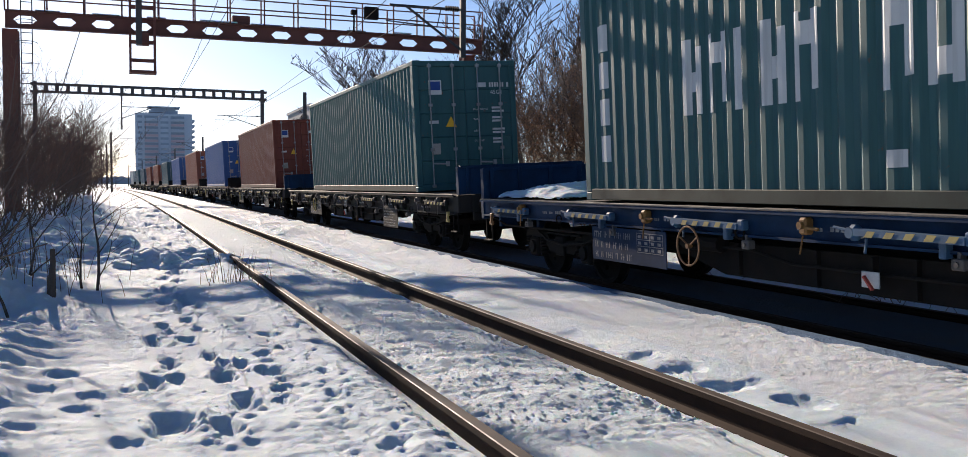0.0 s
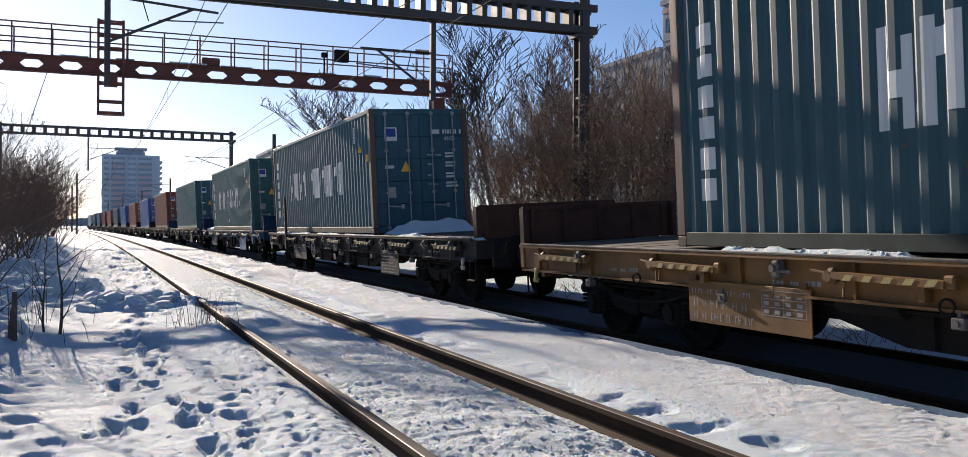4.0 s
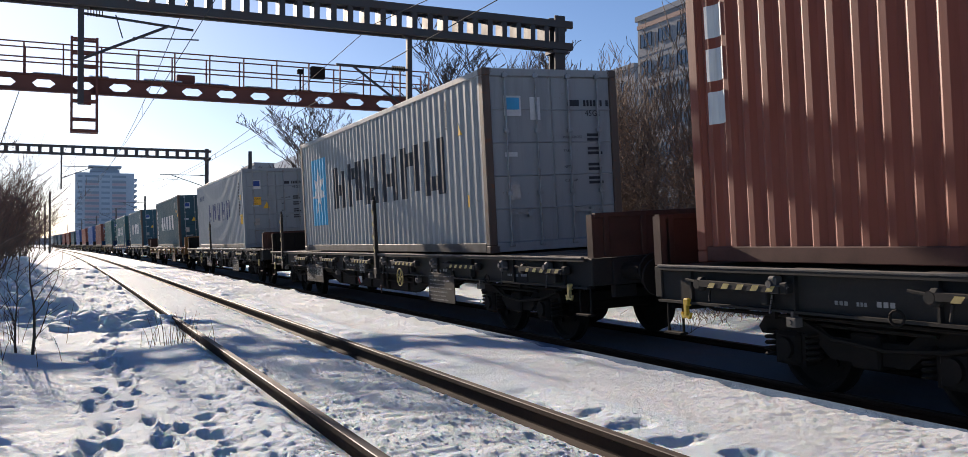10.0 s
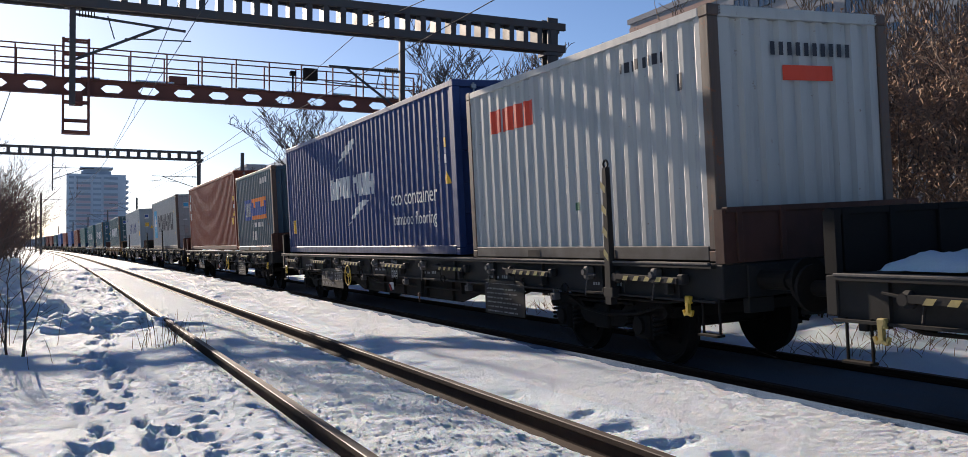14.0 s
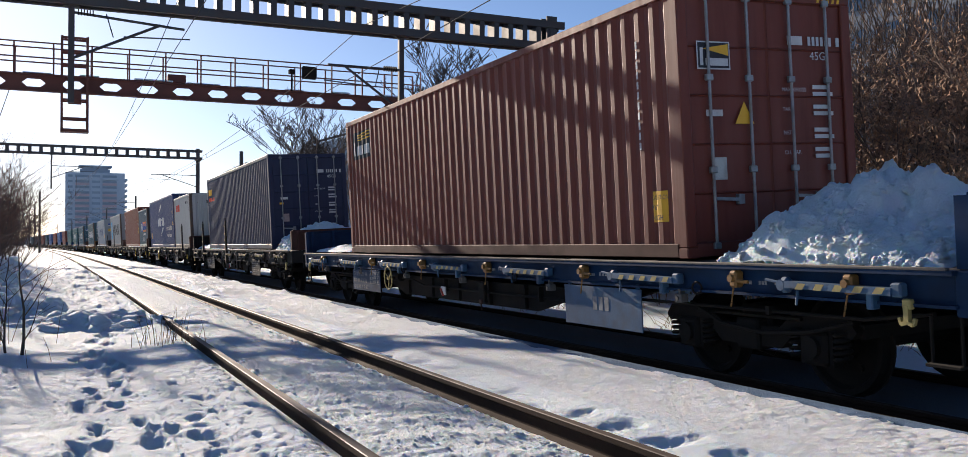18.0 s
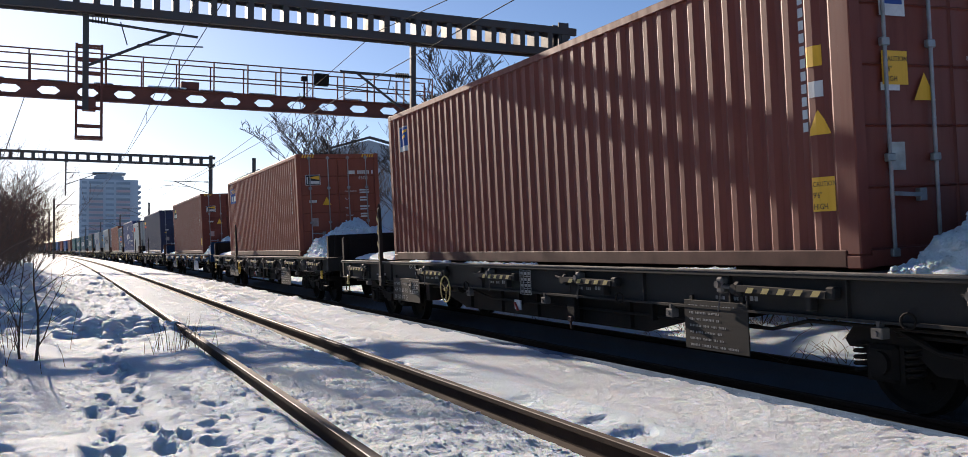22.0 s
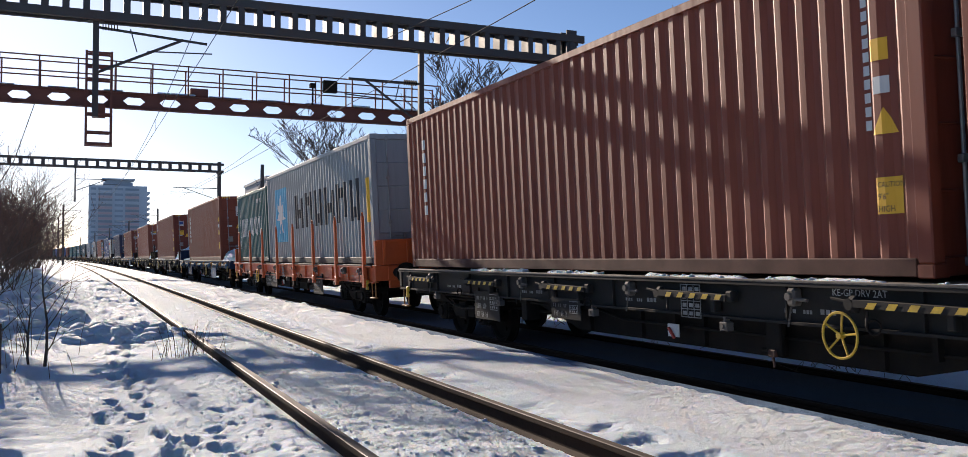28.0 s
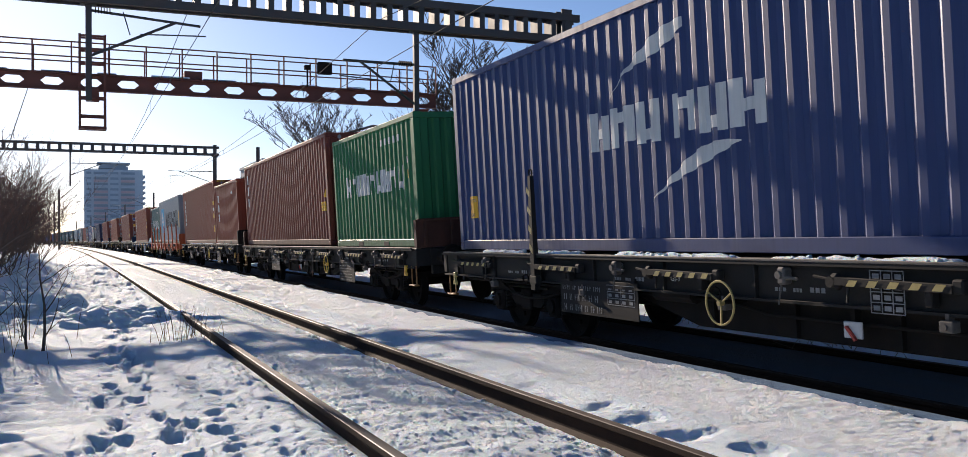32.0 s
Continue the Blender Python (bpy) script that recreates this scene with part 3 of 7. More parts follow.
def container(feet, material, label, doors_back=True, post_material=None, rod_material=None):
    """A freight container, its base centre at the origin and the camera's side at -x. Yields the thing."""
    length, height = SIZES[feet]
    post_material = post_material or material
    c = thing("shipping_container", label, "shipping container", "containers on the train")
    k = f"|{feet}"
    turn = Matrix.Rotation(math.pi, 4, "Z")
    h2 = length / 2
    sp = lib("side_panel" + k, lambda: side_panel(length, height))
    share("side_panel", sp, material, c, Matrix.Translation((-1.205, 0, 0)))
    share("side_panel", sp, material, c, turn @ Matrix.Translation((-1.205, 0, 0)))
    share("roof", lib("roof" + k, lambda: simple_box(-1.17, 1.17, -h2 + 0.08, h2 - 0.08, height - 0.045, height - 0.02)), material, c)
    share("floor", lib("floor" + k, lambda: simple_box(-1.17, 1.17, -h2 + 0.08, h2 - 0.08, 0.10, 0.15)), material, c)
    sill_paint = SILL_GREY if material in (P_COSCO, P_GREY, P_WHITE) else SILL_BROWN if material in (P_BROWN, P_BROWN2, P_ORANGE) else SILL_GREEN if material in (P_GREEN, P_TEALBLUE, P_TEAL_DK) else material
    tr = lib("top_rail" + k, lambda: simple_box(-1.219, -1.155, -h2 + 0.16, h2 - 0.16, height - 0.105, height - 0.012, 0.008))
    br = lib("bottom_rail" + k, lambda: simple_box(-1.219, -1.16, -h2 + 0.16, h2 - 0.16, 0.012, 0.160, 0.008))
    for m in (Matrix.Identity(4), turn):
        share("top_rail", tr, material, c, m)
        share("bottom_rail", br, sill_paint, c, m)
    if feet == 20:
        # solid dark blocks: the shade inside the pockets is put into their colour
        pocket = lib("fork_pocket", lambda: simple_box(-1.2225, -1.20, -0.18, 0.18, 0.02, 0.12, 0.004))
        for y in (-0.95, 0.95):
            share("fork_pocket", pocket, POCKET_SHADE, c, Matrix.Translation((0, y, 0)))
    post = lib("corner_post" + k, lambda: simple_box(-1.219, -1.085, -h2, -h2 + 0.15, 0.118, height - 0.118, 0.012))
    mirror = Matrix.Diagonal((-1, 1, 1, 1))
    for i, m in enumerate((Matrix.Identity(4), turn)):
        share("corner_post", post, post_material, c, m)
        share("corner_post", post, post_material, c, m @ Matrix.Translation((2.304, 0, 0)))
    cast = lib("corner_casting", casting)
    for x in (-1.13, 1.13):
        for y in (-h2 + 0.081, h2 - 0.081):
            for z in (0, height - 0.118):
                share("corner_casting", cast, post_material, c, pose(x, y, z))
    back = Matrix.Identity(4) if doors_back else turn
    ep = lib("end_panel" + k, lambda: end_panel(height))
    share("end_panel", ep, material, c, back @ turn @ Matrix.Translation((0, -h2 + 0.03, 0)))
    leaf = lib("door" + k, lambda: door_leaf(height))
    rods = lib("lock_rod" + k, lambda: lock_rod(height))
    lever = lib("lever", rod_lever)
    header = lib("door_header" + k, lambda: simple_box(-1.085, 1.085, -h2 + 0.0, -h2 + 0.09, height - 0.125, height - 0.01, 0.006))
    sill = lib("door_sill" + k, lambda: simple_box(-1.085, 1.085, -h2 + 0.0, -h2 + 0.09, 0.012, 0.155, 0.006))
    for m in (back, back @ turn):
        share("header", header, material, c, m)
        share("sill", sill, material, c, m)
    for x in (-1.128, 0.003):
        d = share("door", leaf, material, c, back @ Matrix.Translation((x, -h2 + 0.022, 0)))
        for rx in (0.29, 0.83):
            r = share("lock_rod", rods, rod_material or ZINC, d, Matrix.Translation((rx, 0, 0)))
        share("lever", lever, rod_material or ZINC, d, Matrix.Translation((0.29, 0, 0)))
    return c


def side_shape(c, feet, polygon, material, name="marking", label="", lift=0.004):
    """A painted shape on the camera's side that follows the corrugation. polygon: (u, z), u from the leading end."""
    length = SIZES[feet][0]
    bm = bmesh.new()
    pts = [(length / 2 - u, z) for u, z in polygon]
    bm.faces.new([bm.verts.new((0, y, z)) for y, z in pts])
    lo, hi = min(p[0] for p in pts), max(p[0] for p in pts)
    for y in folds(length):
        if lo < y < hi:
            bmesh.ops.bisect_plane(bm, geom=bm.verts[:] + bm.edges[:] + bm.faces[:], dist=1e-5, plane_co=(0, y, 0), plane_no=(0, 1, 0))
    for v in bm.verts:
        v.co.x = -1.205 + wave(v.co.y, length) - lift
    bmesh.ops.recalc_face_normals(bm, faces=bm.faces)
    for f in bm.faces:
        if f.normal.x > 0:
            f.normal_flip()
    return part(name, bm, material, c, label)


def side_rect(c, feet, u0, u1, z0, z1, material, name="marking", label="", lean=0.0, lift=0.004):
    return side_shape(c, feet, [(u0, z0), (u1, z0), (u1 + lean, z1), (u0 + lean, z1)], material, name, label, lift)


def block_row(c, feet, u, z, heights, widths, gap, material, label=""):
    """Plain upright bars and blocks in place of a painted brand name."""
    for k, w in enumerate(widths):
        if w > 0.34:
            bars(c, feet, u, w, z, heights, material, k)
        elif w > 0:
            side_rect(c, feet, u, u + w, z, z + heights, material, "marking_block", label)
        u += abs(w) + gap


def bars(c, feet, u, w, z, h, material, k):
    """One block broken into two bars and a tie, each block a little different."""
    a, b = w * (0.36, 0.30, 0.34)[k % 3], w * (0.28, 0.36, 0.30)[k % 3]
    side_rect(c, feet, u, u + a, z, z + h, material, "marking_bar")
    side_rect(c, feet, u + w - b, u + w, z + h * (0.0, 0.12, 0.0)[k % 3], z + h * (0.88, 1.0, 1.0)[k % 3], material, "marking_bar")
    t = h * (0.30, 0.62, 0.08)[k % 3]
    side_rect(c, feet, u + a, u + w - b, z + t, z + t + h * 0.26, material, "marking_bar")


def end_rect(c, feet, x0, x1, z0, z1, material, name="marking", label="", lift=0.006):
    """A flat marking on the trailing end."""
    y = -SIZES[feet][0] / 2 + 0.022 - lift
    bm = bmesh.new()
    bm.faces.new([bm.verts.new(p) for p in ((x0, y, z0), (x1, y, z0), (x1, y, z1), (x0, y, z1))])
    return part(name, bm, material, c, label)


def end_words(c, feet, body, size, x, z, material, name="lettering", lift=0.007):
    y = -SIZES[feet][0] / 2 + 0.022 - lift
    me = text_mesh(body, size, material)
    ob = new(name, me)
    ob.parent = c
    ob.matrix_basis = Matrix.Translation((x, y, z))
    return ob


def side_words(c, feet, body, size, u, z, material, name="lettering"):
    """Words on the camera's side, on the outer folds."""
    length = SIZES[feet][0]
    me = text_mesh(body, size, material)
    ob = new(name, me)
    ob.parent = c
    ob.matrix_basis = Matrix.Translation((-1.211, length / 2 - u, z)) @ Matrix.Rotation(radians(-90), 4, "Z")
    return ob
# ---- flat wagons ----
HALF = 9.68  # headstock to middle
BOGIE_Y = 7.0
MOVING, WHEELS = [], []


def sole_bar(foot=0.82):
    """U-shaped sole bar with flanges, on the camera's side; its lower flange at height foot."""
    bm = bmesh.new()
    top = foot + 0.025
    extrude_profile(bm, [(-1.39, foot), (-1.27, foot), (-1.27, top), (-1.31, top), (-1.31, 1.165), (-1.27, 1.165), (-1.27, 1.198), (-1.42, 1.198), (-1.42, 1.165), (-1.335, 1.165), (-1.335, top), (-1.39, top)], -HALF + 0.1, HALF - 0.1)
    if foot < 0.9:
        for k in range(13):
            y = -HALF + 0.7 + k * 1.5
            box(bm, -1.375, -1.33, y - 0.012, y + 0.012, foot + 0.02, 1.17)
    bmesh.ops.recalc_face_normals(bm, faces=bm.faces)
    return bm


def under_frame():
    bm = bmesh.new()
    for x in (-0.42, 0.42):
        pts = [(-HALF + 0.2, 0.88), (-4.4, 0.88), (-2.7, 0.50), (2.7, 0.50), (4.4, 0.88), (HALF - 0.2, 0.88), (HALF - 0.2, 1.15), (-HALF + 0.2, 1.15)]
        a = [bm.verts.new((x - 0.06, y, z)) for y, z in pts]
        b = [bm.verts.new((x + 0.06, y, z)) for y, z in pts]
        n = len(pts)
        for i in range(n):
            bm.faces.new((a[i], b[i], b[(i + 1) % n], a[(i + 1) % n]))
        bm.faces.new(a)
        bm.faces.new(b[::-1])
    for k in range(10):
        y = -HALF + 1.0 + k * (2 * HALF - 2) / 9
        box(bm, -1.3, 1.3, y - 0.06, y + 0.06, 0.96, 1.14)
    bmesh.ops.recalc_face_normals(bm, faces=bm.faces)
    return bm


def head_stock():
    bm = bmesh.new()
    box(bm, -1.36, 1.36, -0.13, 0.0, 0.86, 1.20, 0.012)
    for x in (-0.875, 0.875):
        box(bm, x - 0.2, x + 0.2, 0.0, 0.03, 0.86, 1.18, 0.01)
        box(bm, x - 0.16, x + 0.16, -0.12, -0.02, 0.70, 0.858, 0.01)
    box(bm, -0.30, 0.30, -0.12, 0.0, 0.62, 0.858, 0.012)
    return bm


def buffer_mesh():
    bm = bmesh.new()
    rod(bm, (0, 0.0, 0), (0, 0.38, 0), 0.10, 14)
    rod(bm, (0, 0.38, 0), (0, 0.59, 0), 0.075, 14)
    bmesh.ops.create_cone(bm, cap_ends=True, segments=18, radius1=0.225, radius2=0.225, depth=0.04, matrix=Matrix.Translation((0, 0.61, 0)) @ Matrix.Rotation(radians(90), 4, "X"))
    return bm


def coupling_mesh():
    bm = bmesh.new()
    box(bm, -0.05, 0.05, 0.0, 0.34, -0.06, 0.06, 0.01)
    ring(bm, (0, 0.45, -0.05), (1, 0, 0), 0.13, 0.025, 16, 6)
    rod(bm, (-0.3, 0.05, -0.1), (-0.22, 0.45, -0.36), 0.022, 6)
    rod(bm, (-0.22, 0.45, -0.36), (-0.1, 0.68, -0.30), 0.022, 6)
    return bm


def end_flap():
    """Raised drop end, ribbed, 0.52 high; it stands on the headstock."""
    bm = bmesh.new()
    a = [(-1.34, -0.13), (-1.27, -0.13), (-1.27, -0.035), (1.27, -0.035), (1.27, -0.13), (1.34, -0.13), (1.34, 0.0), (-1.34, 0.0)]
    lo = [bm.verts.new((x, y, 1.21)) for x, y in a]
    hi = [bm.verts.new((x, y, 1.74)) for x, y in a]
    for i in range(8):
        bm.faces.new((lo[i], lo[(i + 1) % 8], hi[(i + 1) % 8], hi[i]))
    bm.faces.new(lo[::-1])
    bm.faces.new(hi)
    bmesh.ops.recalc_face_normals(bm, faces=bm.faces)
    return bm


def flap_rib():
    bm = bmesh.new()
    box(bm, -0.035, 0.035, -0.07, 0.03, 1.22, 1.755, 0.006)
    return bm


def flap_rail():
    bm = bmesh.new()
    box(bm, -1.30, 1.30, -0.06, 0.025, 1.70, 1.76, 0.006)
    return bm


def put_flap(w, m, material):
    # black flaps take the shade-darkened copy of the frame paint
    material = FLAP_BLACK if material is WAGON_BLACK else material
    f = share("end_flap", lib("end_flap", end_flap), material, w, m)
    for x in (-1.15, -0.6, 0.0, 0.6, 1.15):
        share("rib", lib("flap_rib", flap_rib), material, f, Matrix.Translation((x, 0, 0)))
    share("top_rail", lib("flap_rail", flap_rail), material, f)


def bogie_frame():
    bm = bmesh.new()
    for s in (-1, 1):
        x0, x1 = s * 0.96, s * 1.08
        pts = [(-1.35, 0.62), (-1.25, 0.74), (-0.6, 0.74), (-0.42, 0.60), (0.42, 0.60), (0.6, 0.74), (1.25, 0.74), (1.35, 0.62), (1.30, 0.56), (0.62, 0.56), (0.42, 0.40), (-0.42, 0.40), (-0.62, 0.56), (-1.30, 0.56)]
        a = [bm.verts.new((x0, y, z)) for y, z in pts]
        b = [bm.verts.new((x1, y, z)) for y, z in pts]
        n = len(pts)
        for i in range(n):
            bm.faces.new((a[i], b[i], b[(i + 1) % n], a[(i + 1) % n]))
        bm.faces.new(a)
        bm.faces.new(b[::-1])
        # guide horns and brake gear
        for y in (-0.9, 0.9):
            for d in (-0.17, 0.17):
                box(bm, s * 0.98, s * 1.10, y + d - 0.025, y + d + 0.025, 0.30, 0.60)
        box(bm, s * 0.9, s * 1.12, -0.16, 0.16, 0.36, 0.66, 0.02)
    box(bm, -1.0, 1.0, -0.22, 0.22, 0.50, 0.78, 0.02)
    for y in (-1.32, 1.32):
        box(bm, -1.0, 1.0, y - 0.05, y + 0.05, 0.56, 0.68)
    rod(bm, (-1.12, -0.75, 0.70), (-1.12, 0.75, 0.70), 0.02, 6)
    bmesh.ops.recalc_face_normals(bm, faces=bm.faces)
    return bm


def axle_box():
    bm = bmesh.new()
    box(bm, -0.10, 0.10, -0.15, 0.15, -0.16, 0.15, 0.035)
    rod(bm, (-0.14, 0, 0), (-0.08, 0, 0), 0.10, 14)
    return bm


def coil_spring():
    bm = bmesh.new()
    rows = []
    for i in range(51):
        a = 2 * math.pi * i / 10
        c, out = Vector((0.07 * math.cos(a), 0.07 * math.sin(a), -0.11 + 0.27 * i / 50)), Vector((math.cos(a), math.sin(a), 0))
        rows.append([bm.verts.new(c + out * (0.019 * math.cos(b)) + Vector((0, 0, 0.019 * math.sin(b)))) for b in (0.0, 1.571, 3.142, 4.712)])
    for p, q in zip(rows, rows[1:]):
        for j in range(4):
            bm.faces.new((p[j], p[(j + 1) % 4], q[(j + 1) % 4], q[j]))
    return bm


def wheelset():
    """Two flanged wheels on their axle; the axle lies along x at the origin."""
    bm = bmesh.new()
    for s in (-1, 1):
        prof = [(0.60, 0.0), (0.60, 0.12), (0.655, 0.15), (0.70, 0.38), (0.665, 0.41), (0.663, 0.488), (0.690, 0.490), (0.700, 0.465), (0.80, 0.458), (0.80, 0.41), (0.745, 0.38), (0.72, 0.15), (0.78, 0.12), (0.78, 0.0)]
        lathe(bm, [(s * p, r) for p, r in prof], 32)
        for i in range(4):
            a = math.pi / 2 * i + 0.4
            rod(bm, (s * 0.725, 0.26 * math.cos(a), 0.26 * math.sin(a)), (s * 0.765, 0.26 * math.cos(a), 0.26 * math.sin(a)), 0.035, 8)
    rod(bm, (-1.05, 0, 0), (1.05, 0, 0), 0.08, 12)
    bmesh.ops.remove_doubles(bm, verts=bm.verts, dist=1e-4)
    bmesh.ops.recalc_face_normals(bm, faces=bm.faces)
    return bm


def deck_mesh():
    bm = bmesh.new()
    n = 40
    for k in range(n):
        y0 = -HALF + 0.12 + (2 * HALF - 0.24) * k / n
        y1 = -HALF + 0.12 + (2 * HALF - 0.24) * (k + 1) / n - 0.012
        box(bm, -1.30, 1.30, y0, y1, 1.155, 1.205 + 0.004 * ((k * 7) % 3))
    return bm


def deck_board():
    bm = bmesh.new()
    hw = (HALF - 0.12) / 40 - 0.006
    box(bm, -1.30, 1.30, -hw, hw, 1.155, 1.205, 0.004)
    return bm


def laid_stanchion():
    """A folded-down stake in its bracket, 1.3 long, along y."""
    bm = bmesh.new()
    beam(bm, (-1.425, -0.62, 1.03), (-1.425, 0.52, 1.05), 0.085, 0.06)
    box(bm, -1.44, -1.35, -0.42, -0.35, 0.88, 1.01, 0.01)
    rod(bm, (-1.42, 0.62, 1.06), (-1.42, 0.80, 1.08), 0.014, 6)
    rod(bm, (-1.43, 0.40, 1.0), (-1.41, 0.44, 0.87), 0.012, 6)
    box(bm, -1.455, -1.36, 0.50, 0.61, 0.97, 1.11, 0.03)
    box(bm, -1.45, -1.36, -0.70, -0.60, 0.99, 1.10, 0.015)
    rod(bm, (-1.46, 0.58, 1.04), (-1.36, 0.58, 1.04), 0.05, 10)
    return bm


def stripe_mesh():
    bm = bmesh.new()
    for k in range(5):
        y = -0.54 + k * 0.21
        bm.faces.new([bm.verts.new(p) for p in ((-1.471, y, 1.012), (-1.471, y + 0.09, 1.012), (-1.471, y + 0.05, 1.064), (-1.471, y - 0.04, 1.064))])
    return bm


def upright_stake():
    """A raised stake on the camera's side: tapered post with a loop on top."""
    bm = bmesh.new()
    a = [bm.verts.new((-1.44 + dx, dy, 0.72)) for dx, dy in ((-0.03, -0.06), (0.05, -0.06), (0.05, 0.06), (-0.03, 0.06))]
    b = [bm.verts.new((-1.42 + dx, dy, 2.30)) for dx, dy in ((-0.025, -0.036), (0.035, -0.036), (0.035, 0.036), (-0.025, 0.036))]
    for i in range(4):
        bm.faces.new((a[i], a[(i + 1) % 4], b[(i + 1) % 4], b[i]))
    bm.faces.new(a[::-1])
    bm.faces.new(b)
    ring(bm, (-1.415, 0, 2.34), (1, 0, 0), 0.045, 0.014, 12, 5)
    box(bm, -1.47, -1.36, -0.10, 0.10, 0.80, 0.92, 0.01)
    return bm


def stake_stripes():
    bm = bmesh.new()
    for k in range(4):
        z = 1.22 + k * 0.26
        bm.faces.new([bm.verts.new(p) for p in ((-1.473, -0.046, z), (-1.473, 0.046, z + 0.07), (-1.468, 0.044, z + 0.15), (-1.468, -0.044, z + 0.08))])
    return bm


def hand_wheel(radius, spokes):
    bm = bmesh.new()
    ring(bm, (-1.47, 0, 0), (1, 0, 0), radius, 0.012, 32, 6)
    for i in range(spokes):
        a = 2 * math.pi * i / spokes + 0.5
        rod(bm, (-1.455, 0, 0), (-1.468, (radius - 0.005) * math.cos(a), (radius - 0.005) * math.sin(a)), 0.010, 6)
    rod(bm, (-1.49, 0, 0), (-1.43, 0, 0), 0.028, 10)
    return bm


def wheel_shaft():
    bm = bmesh.new()
    rod(bm, (-1.44, 0, 0), (-0.5, 0, 0), 0.022, 8)
    return bm


def hang_board(w, h):
    bm = bmesh.new()
    box(bm, -1.385, -1.37, -w / 2, w / 2, 0.92 - h, 0.90, 0.003)
    for y in (-w / 2 + 0.1, w / 2 - 0.1):
        box(bm, -1.37, -1.34, y - 0.02, y + 0.02, 0.75, 0.95)
    return bm


def board_writing(w, h, lines):
    """Unreadable stencilled writing: rows of strokes in words, with a ruled table on the three-line boards."""
    rnd = random.Random(int(w * 100) + lines)
    bm = bmesh.new()

    def bar(a, b, z0, z1):
        bm.faces.new([bm.verts.new(p) for p in ((-1.388, a, z0), (-1.388, b, z0), (-1.388, b, z1), (-1.388, a, z1))])

    if lines == 1:
        for k in range(3):
            bar(0.17 - k * 0.13, 0.08 - k * 0.13, 0.62, 0.78)
        return bm
    big = lines <= 3
    for k in range(lines):
        z = 0.87 - (h - 0.06) * (k + 0.5) / lines
        th = (h - 0.06) / lines * (0.30 if big else (0.26 if k == 0 else 0.17))
        y, end = w / 2 - 0.07 - (0.02 if k else 0), -w / 2 + (0.42 * w if big else rnd.uniform(0.08, 0.45))
        while y > end:
            for _ in range(rnd.randint(2, 4) if big else rnd.randint(3, 8)):
                cw = (0.034 if big else 0.016) * rnd.uniform(0.7, 1.2)
                if y - cw < end:
                    break
                t = rnd.random()
                if big and t < 0.6:
                    bar(y, y - cw * 0.35, z - th, z + th)
                    bar(y - cw * 0.35, y - cw, z + th * (0.6 if t < 0.3 else -0.15), z + th * (1.0 if t < 0.3 else 0.2))
                else:
                    bar(y, y - cw * (0.5 if big else 0.8), z - th, z + th)
                y -= cw + (0.016 if big else 0.008)
            y -= 0.05 if big else 0.03
    if big:
        a, b = -w / 2 + 0.36 * w, -w / 2 + 0.06
        for k in range(4):
            z = 0.86 - k * (h * 0.17)
            bar(a, b, z - 0.004, z + 0.004)
            if k < 3:
                for j in range(4):
                    y = a - (a - b) * (j + 0.2) / 4
                    bar(y, y - (a - b) * 0.12, z - h * 0.13, z - h * 0.05)
        for y in (a, (a + b) / 2, b + 0.008):
            bar(y, y - 0.008, 0.86 - h * 0.51, 0.86)
    return bm


def tow_hook():
    """A forged double hook under the sole bar's flange."""
    bm = bmesh.new()
    box(bm, -1.425, -1.37, -0.04, 0.04, 0.80, 0.88, 0.01)
    beam(bm, (-1.41, 0, 0.83), (-1.41, 0, 0.71), 0.04, 0.045)
    for s in (-1, 1):
        beam(bm, (-1.41, 0, 0.705), (-1.41, s * 0.055, 0.685), 0.034, 0.03)
        beam(bm, (-1.41, s * 0.055, 0.685), (-1.41, s * 0.072, 0.735), 0.028, 0.024)
    return bm


def air_tank():
    bm = bmesh.new()
    rod(bm, (-0.85, -0.9, 0.62), (-0.85, 0.9, 0.62), 0.20, 16)
    for y in (-0.5, 0.5):
        box(bm, -1.0, -0.7, y - 0.03, y + 0.03, 0.60, 0.98)
    return bm


def brake_gear():
    bm = bmesh.new()
    rod(bm, (-0.95, -4.4, 0.62), (-0.95, -1.4, 0.60), 0.022, 6)
    rod(bm, (-0.95, 1.6, 0.60), (-0.95, 5.2, 0.62), 0.022, 6)
    rod(bm, (-0.95, -1.4, 0.60), (-0.95, 1.6, 0.60), 0.022, 6)
    box(bm, -1.05, -0.85, 1.3, 1.75, 0.48, 0.78, 0.02)
    rod(bm, (-1.25, 2.6, 0.80), (-1.25, 3.3, 0.80), 0.09, 10)
    box(bm, -1.32, -1.1, 4.0, 4.18, 0.52, 0.92, 0.01)
    return bm


def brake_hose():
    bm = bmesh.new()
    pts = [Vector((-1.16, -1.4, 0.72)), Vector((-1.18, -0.9, 0.60)), Vector((-1.18, -0.3, 0.55)), Vector((-1.18, 0.3, 0.60)), Vector((-1.16, 0.8, 0.78))]
    for p, q in zip(pts, pts[1:]):
        rod(bm, p, q, 0.022, 6)
    return bm


